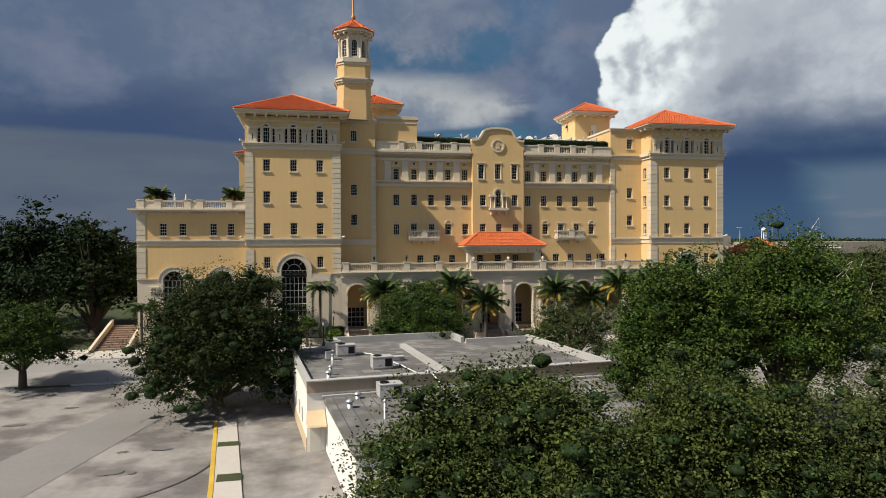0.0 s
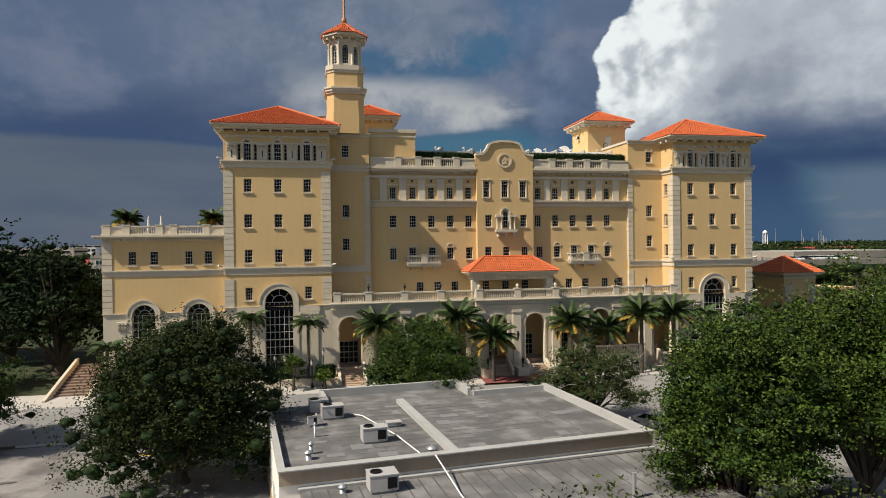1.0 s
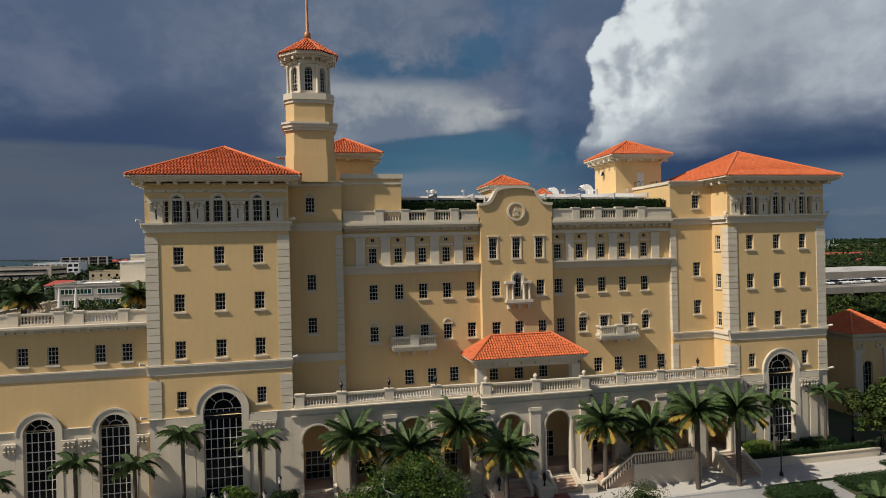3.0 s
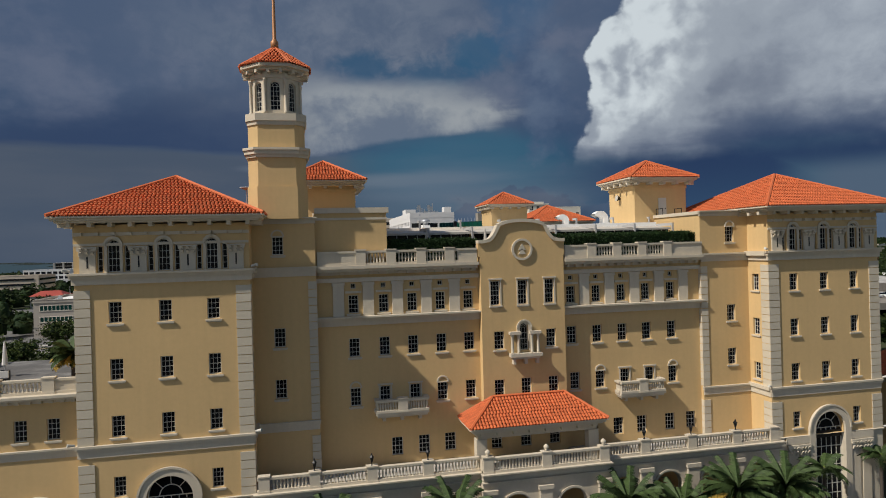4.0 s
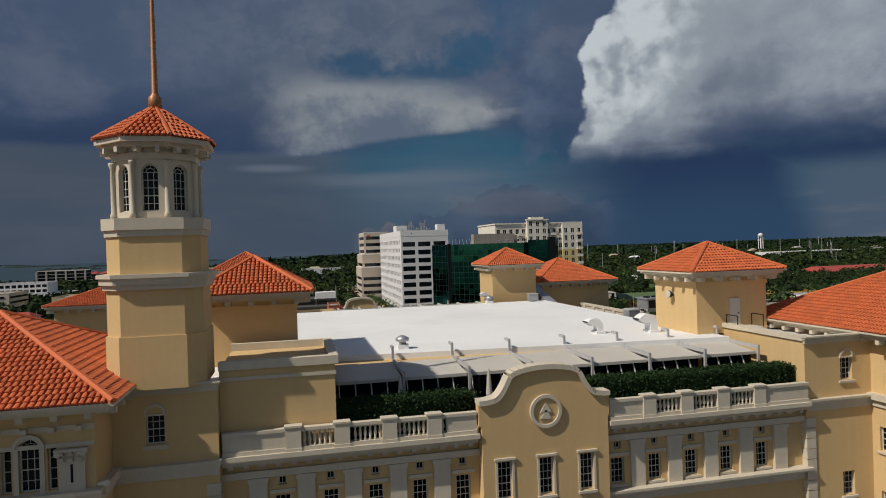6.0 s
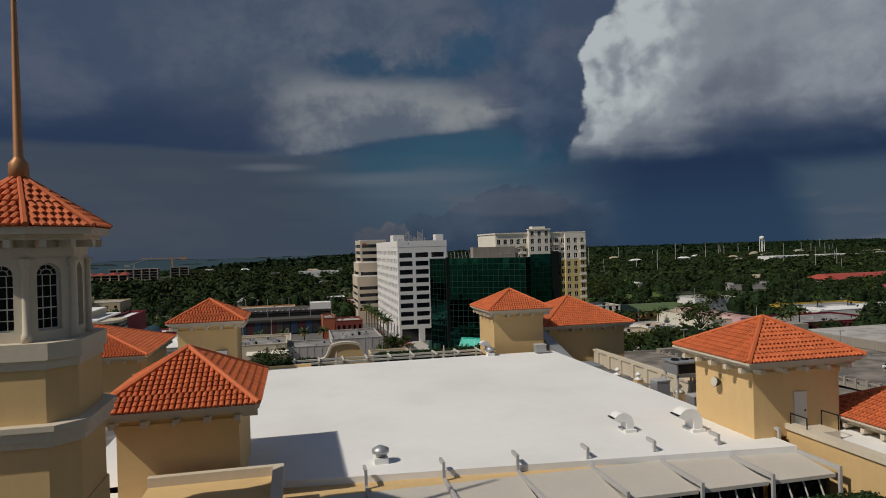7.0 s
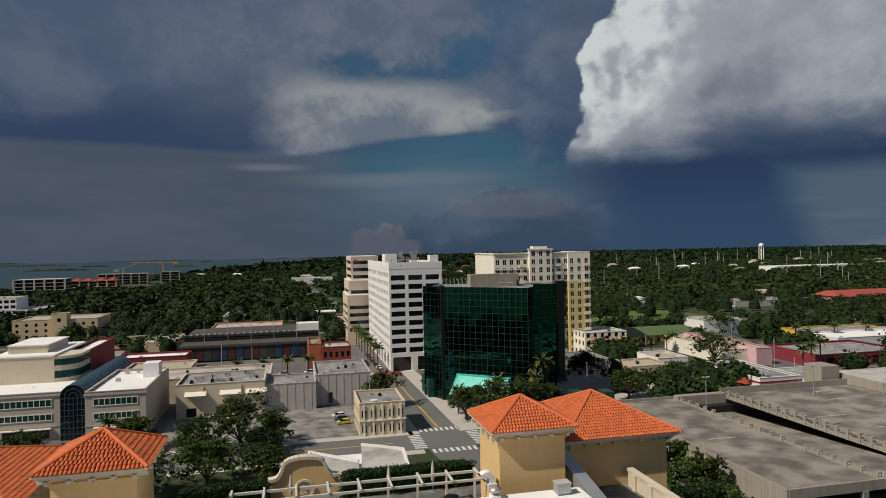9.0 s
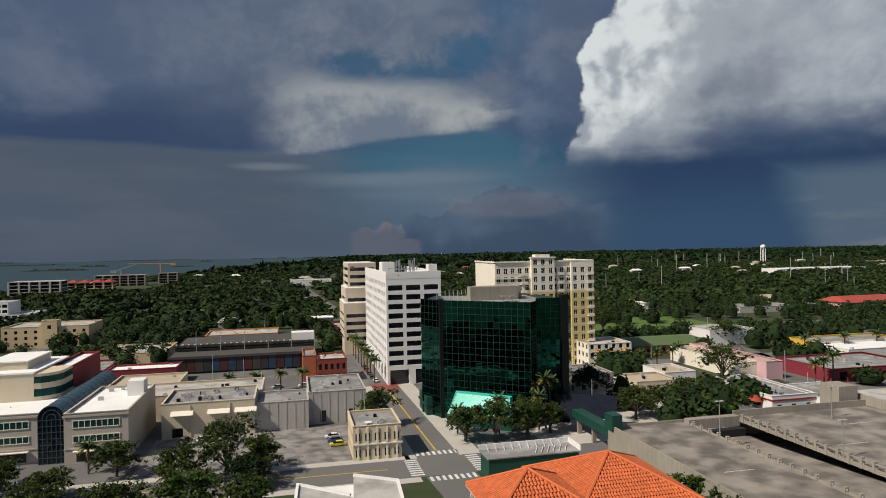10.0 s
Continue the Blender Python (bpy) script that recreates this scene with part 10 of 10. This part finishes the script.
# bay and islands
b = Build()
b.face((-3390, 800, 3.24), (-300, 790, 3.24), (-214, 1093, 3.24), (-129, 1573, 3.24), (46, 2128, 3.24), (175, 3000, 3.24), (240, 3395, 3.24), (-3390, 3395, 3.24))
single("bay", b, WATER, "grey-green bay water", "water", kind="structure")
for x0, x1, y, d, h in ((-590, -455, 1720, 30, 4.5), (-985, -760, 2560, 30, 4), (-590, -512, 2125, 24, 4.5), (-1500, -1150, 3300, 40, 5), (-330, -290, 2700, 24, 4), (-170, -110, 3100, 24, 4), (-60, -10, 3250, 24, 4), (60, 190, 3150, 24, 5), (-900, -420, 3360, 20, 3), (-3000, -1700, 3350, 40, 5), (-300, -240, 1900, 10, 2.5)):
    b = Build()
    n = 26
    for k in range(n):
        xa, xb = x0 + (x1 - x0) * k / n, x0 + (x1 - x0) * (k + 1) / n
        hh = h * (0.6 + 0.5 * rg.random()) * min(1, 4 * min(k + 0.6, n - k - 0.4) / n + 0.25)
        b.hexa([(xa, y, 3.2), (xb, y, 3.2), (xb, y + d, 3.2), (xa, y + d, 3.2)], [(xa, y + d * 0.2, 3.2 + hh), (xb, y + d * 0.2, 3.2 + hh), (xb, y + d * 0.8, 3.2 + hh), (xa, y + d * 0.8, 3.2 + hh)])
    single("mangrove_island", b, MANGROVE, "low dark mangrove island in the bay", "island", "mangrove islands", "structure")

# ---- woods and street trees of the town ----
def shore(y):
    """West edge of the land."""
    return float(np.interp(y, [700, 790, 1093, 1573, 2128, 3000, 3390], [-700, -290, -204, -119, 56, 185, 250]))


def canopy_mesh(name, spots, per, leaf, mat, seed):
    """Many crowns in one sheet of foliage: spots are rows of x, y, z of the base, radius and height."""
    rng = np.random.default_rng(seed)
    spots = np.asarray(spots, float)
    n = len(spots)
    d = rng.normal(size=(n * per, 3))
    d /= np.linalg.norm(d, axis=1)[:, None]
    d[:, 2] = np.abs(d[:, 2]) * 1.0 - 0.25
    d *= rng.uniform(0.6, 1.08, (n * per, 1))
    lump = 1 + 0.25 * np.sin(d[:, 0] * 7 + np.repeat(rng.uniform(0, 6, n), per)) * np.cos(d[:, 1] * 6 + np.repeat(rng.uniform(0, 6, n), per))
    s = np.repeat(spots, per, axis=0)
    r = (s[:, 3] * lump)[:, None]
    c = s[:, :3] + np.stack([d[:, 0] * r[:, 0], d[:, 1] * r[:, 0], s[:, 4] * 0.55 + d[:, 2] * s[:, 4] * 0.5 * lump], axis=1)
    cards = leaf_cards(c, 1.0, rng, 0.55)
    mids = cards.mean(axis=1, keepdims=True)
    cards = mids + (cards - mids) * (leaf * s[:, 3])[:, None, None]
    return quads_mesh(name, cards, mat)


KEEP_OUT = [(-68, -16, 176, 276), (-30, 36, 172, 262), (28, 54, 172, 330), (42, 84, 172, 226), (66, 170, 104, 168), (76, 121, 238, 280), (98, 124, 203, 226), (124, 160, 176, 256), (156, 194, 200, 230), (150, 182, 264, 290), (186, 254, 224, 272), (124, 176, 258, 284), (128, 262, 298, 346), (-116, -72, 358, 388), (-176, -128, 455, 492), (-34, 24, 258, 372), (-68, -42, 264, 294), (82, 100, 212, 230), (314, 376, 358, 384), (254, 320, 468, 502), (248, 332, 354, 380), (-232, -170, 670, 722), (-170, -118, 345, 380), (-218, -125, 780, 960), (8, 56, 788, 822), (558, 682, 698, 732), (-60, 62, 130, 176), (-25, 70, 40, 130)]


def clear_of(x, y):
    if any(a < x < c and d < y < e for a, c, d, e in KEEP_OUT):
        return False
    for (p, q, w) in (((-95, 260), (-70, 900), 8), ((40, 480), (15, 900), 9), ((150, 172), (220, 420), 5), ((60, 250), (330, 250), 5), ((-62, 172), (-78, 330), 6), ((36.5, 250), (36.5, 480), 8), ((-140, 420), (-105, 640), 8), ((-250, 330), (60, 345), 6)):
        ax, ay, bx, by = *p, *q
        tt = max(0, min(1, ((x - ax) * (bx - ax) + (y - ay) * (by - ay)) / ((bx - ax) ** 2 + (by - ay) ** 2)))
        if math.hypot(x - ax - tt * (bx - ax), y - ay - tt * (by - ay)) < w:
            return False
    return True


rg = np.random.default_rng(21)
WOODS = material("mixed tree crowns", (0.02, 0.033, 0.01), 0.75, 0.25, 0.3, 0.02, 0.35, 0.0, island=0.55, alt=(0.034, 0.046, 0.013), alt_scale=0.06, spec=0.1)
groups = {"near": [], "mid": [], "far": []}
while len(groups["near"]) < 1150:
    y = rg.uniform(176, 420)
    x = rg.uniform(-0.75, 1.15) * y
    if clear_of(x, y) and (y > 296 or rg.random() < (0.35 if x < 90 else 0.9)):
        groups["near"].append((x, y, CG, rg.uniform(2.6, 5.5), rg.uniform(5, 9.5)))
while len(groups["mid"]) < 5200:
    y = 415 + 800 * rg.random() ** 1.25
    x = rg.uniform(-0.6, 1.2) * y
    if clear_of(x, y) and x > shore(y) + 8:
        groups["mid"].append((x, y, CG, rg.uniform(4.5, 9), rg.uniform(6, 10) * (1 if y < 700 else 0.6)))
while len(groups["far"]) < 1900:
    y = 1200 + 2150 * rg.random()
    x = rg.uniform(-0.15, 1.2) * y
    if x > shore(y) + 10:
        groups["far"].append((x, y, CG, rg.uniform(16, 34), rg.uniform(2.2, 3.6)))
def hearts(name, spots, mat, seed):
    """A lumpy solid dome inside each crown, dark in place of the shade there, so that the woods close up."""
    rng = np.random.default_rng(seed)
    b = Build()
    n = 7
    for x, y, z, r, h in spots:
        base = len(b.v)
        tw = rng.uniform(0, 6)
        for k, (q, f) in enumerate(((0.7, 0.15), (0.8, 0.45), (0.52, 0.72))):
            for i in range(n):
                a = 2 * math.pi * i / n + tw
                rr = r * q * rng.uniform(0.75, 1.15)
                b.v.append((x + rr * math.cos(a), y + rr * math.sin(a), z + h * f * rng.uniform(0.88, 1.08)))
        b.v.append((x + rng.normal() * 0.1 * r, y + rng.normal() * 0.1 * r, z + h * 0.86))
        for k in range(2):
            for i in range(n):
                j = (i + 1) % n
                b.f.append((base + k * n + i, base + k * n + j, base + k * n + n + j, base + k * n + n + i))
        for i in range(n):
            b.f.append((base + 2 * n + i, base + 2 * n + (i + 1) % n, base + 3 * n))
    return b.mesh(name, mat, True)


for nm, per, leaf, mat, sd in (("near", 100, 0.16, WOODS, 1), ("mid", 38, 0.26, WOODS, 2), ("far", 18, 0.42, LEAF_DARK, 3)):
    tagged(new("woods", canopy_mesh("woods", groups[nm], per, leaf, mat, sd)), "dense green woods between the houses", "woods", kind="stuff")
    # added filler domes whose dark colour stands for shade under the leaves
    tagged(new("woods_understorey", hearts("woods_understorey", groups[nm], LEAF_DARK, sd + 50)), "solid dark domes painted as shade inside the woods' crowns", "woods", kind="stuff")
# painted highlights: paler cards laid over every eighth crown
light = [g for i, g in enumerate(groups["near"] + groups["mid"]) if i % 8 == 0]
tagged(new("woods", canopy_mesh("woods", [(x + 2, y - 2, z, r, h * 1.02) for x, y, z, r, h in light], 34, 0.17, LEAF_MID, 4)), "lighter green leaf cards laid over some crowns as highlights", "woods", kind="stuff")
# low pale houses among the woods
rg = np.random.default_rng(33)
k = 0
while k < 85:
    y = 300 + 900 * rg.random() ** 1.3
    x = rg.uniform(-0.5, 1.1) * y
    if x < shore(y) + 20 or not clear_of(x, y):
        continue
    w, d, h = rg.uniform(7, 16), rg.uniform(7, 12), rg.uniform(3, 5.5)
    t = thing("house", (x, y, CG), "low pale house among the trees", "house", "houses among the trees")
    part("wall", Build().box(x - w / 2, x + w / 2, y - d / 2, y + d / 2, CG, CG + h), (OFFICE_WHITE, BEIGE, PALE, APT_CREAM)[k % 4], t)
    b = Build()
    e = 0.5
    b.hexa([(x - w / 2 - e, y - d / 2 - e, CG + h), (x + w / 2 + e, y - d / 2 - e, CG + h), (x + w / 2 + e, y + d / 2 + e, CG + h), (x - w / 2 - e, y + d / 2 + e, CG + h)], [(x - w * 0.3, y - 0.3, CG + h + 2), (x + w * 0.3, y - 0.3, CG + h + 2), (x + w * 0.3, y + 0.3, CG + h + 2), (x - w * 0.3, y + 0.3, CG + h + 2)] if k % 3 else [(x - w / 2 - e, y - d / 2 - e, CG + h + 0.4), (x + w / 2 + e, y - d / 2 - e, CG + h + 0.4), (x + w / 2 + e, y + d / 2 + e, CG + h + 0.4), (x - w / 2 - e, y + d / 2 + e, CG + h + 0.4)])
    part("roof", b, (ROOF_PALE, ROOF_GREY, WHITE_ROOF, ROOF_TAN, RED_ROOF)[k % 5 if k % 11 else 4], t)
    k += 1
# single trees near the hotel's rear and along the streets
for i, (x, y, top, r, b0, m) in enumerate(((31.0, 196.5, 12.0, 4.8, 4.4, LEAF), (47, 180, 11, 4.0, 4.6, LEAF), (53, 178.5, 12, 4.4, 4.6, LEAF), (60, 178.5, 11.6, 4.2, 4.6, LEAF), (66, 181, 10, 3.2, 4.6, LEAF), (-24, 153, 10.5, 5.4, 4, LEAF), (-13, 151, 10.8, 5.6, 4, LEAF), (-3, 153, 11, 5.2, 4, LEAF_MID), (5.5, 151, 10, 4.6, 4, LEAF), (-35, 152, 10.5, 5.6, 4, LEAF), (-47, 155, 10.5, 6, 4, LEAF), (0.6, 174, 13, 6.2, 4, LEAF), (6.5, 171, 10.5, 4.2, 4, LEAF), (-18.6, 177, 9.5, 4.6, 4.6, LEAF), (-37, 174, 8.5, 4.6, 4, LEAF), (-46, 172, 8.5, 4.6, 4, LEAF), (-27, 168, 8, 4.2, 4, LEAF), (64.8, 129, 12.4, 3.2, 4, LEAF_MID), (65.2, 121.5, 12.2, 3.4, 4, LEAF), (62.5, 114, 11, 3.8, 3.6, LEAF), (72, 103, 10.0, 4.4, 3.6, LEAF), (89, 186, 10.5, 4.8, 5, LEAF), (98, 188, 10, 4.6, 5, LEAF), (107, 192, 10, 4.6, 5, LEAF), (90, 211, 11, 5, 5, LEAF_DARK), (132, 214, 15, 7, 6, LEAF), (60, 114, 11, 4.5, 4, LEAF_DARK), (-7, 169, 10.0, 5.0, 3.6, LEAF), (-34, 96, 10.5, 6, 3, LEAF), (-44, 104, 10.5, 6.5, 3, LEAF), (-54, 112, 10, 6.5, 3, LEAF_DARK), (-36, 116, 10, 6, 3, LEAF), (-46, 126, 9.5, 6, 3, LEAF), (-62, 128, 10, 7, 3, LEAF), (-34, 138, 9, 5.5, 3, LEAF_DARK), (-54, 142, 9, 6, 3, LEAF), (-72, 140, 10, 7, 3, LEAF), (5, 164, 8.8, 4.2, 3.6, LEAF_DARK), (80, 101, 10, 4.6, 3.6, LEAF), (44, 137, 7.5, 2.6, 4, LEAF_LIGHT), (178, 276, 12, 7, 5, LEAF), (150, 324, 16, 8, 6, LEAF), (30.5, 178, 7.5, 2.0, 4, LEAF_LIGHT), (96, 101, 10, 5, 4, LEAF), (106, 102, 9.5, 5, 4, LEAF), (88, 99, 9, 4.6, 3.4, LEAF), (118, 102, 9, 5, 3.6, LEAF), (100, 100, 8.5, 5, 3.4, LEAF_DARK), (112, 90, 8.5, 5.5, 3.2, LEAF))):
    tree(x, y, CG - 0.3, top, r, b0, m, "leafy green town tree beside a street", 3200, 0.2, 50, 200 + i, group="town trees")
for i, (x, y, h) in enumerate(((36.0, 244, 7), (35.6, 251, 7), (35.4, 258, 7.5), (35.2, 265, 7), (35.0, 272, 7.5), (34.8, 280, 7), (34.6, 288, 7.5), (34.5, 296, 7), (65, 186, 9.5), (66.5, 184.8, 11), (68.0, 186, 10), (64.4, 183.5, 7.5), (55.2, 183.0, 7.5), (46.8, 186.0, 5), (2.5, 240, 5), (9, 242, 5), (15, 243, 5), (-5, 243, 4.5), (121, 240, 5), (128, 242, 5), (135, 244, 5), (141, 250, 5), (150.5, 200, 7), (156, 203, 7), (160, 204, 8), (-24, 180, 5), (190, 248, 6), (205, 246, 6), (220, 247, 6))):
    palm(x, y, CG, h, 2.3, "tall town palm with a round green crown", "date", 300 + i, 26, group="town palms")
for i, (x, y, turn, p, lab) in enumerate(((27.0 - 6.5, 190.5, 5, WHITE_CAR, "white car in the open car park"), (20.8, 187.6, 5, BLUE_CAR, "dark blue car in the open car park"), (21.2, 184.6, 5, YELLOW_CAR, "yellow car in the open car park"), (-6.5, 196, 60, SILVER, "silver car before the store"), (-2.5, 196, 60, WHITE_CAR, "white car before the store"), (-10, 196, 60, BLACK_CAR, "black car before the store"), (36.2, 258, 92, BLACK_CAR, "black car parked at the kerb"), (36.0, 264, 92, RED_CAR, "red car parked at the kerb"), (35.9, 270, 92, BLACK_CAR, "black car parked at the kerb"), (36.6, 246, 92, WHITE_CAR, "white car parked at the kerb"), (36.4, 251, 92, BLACK_CAR, "black car parked at the kerb"), (-33, 178, 30, SILVER, "silver car in the dark car park"), (-38, 178, 30, WHITE_CAR, "white car in the dark car park"), (183, 214, 20, WHITE_CAR, "white van beside the red store"), (196, 250, 10, SILVER, "silver car in the shop car park"), (15.5, 246, 20, WHITE_CAR, "white car behind the warehouse"), (8, 246, 20, SILVER, "silver car behind the warehouse"))):
    car(x, y, CG + 0.015, turn, p, lab, 1.0)
for i in range(11):
    car(112 + 2.1 * i, 126.5 + 0.15 * i, 9.62, 88, (WHITE_CAR, SILVER, WHITE_CAR, BLACK_CAR, WHITE_CAR)[i % 5], "parked car on the top level of the parking deck", 1.0)
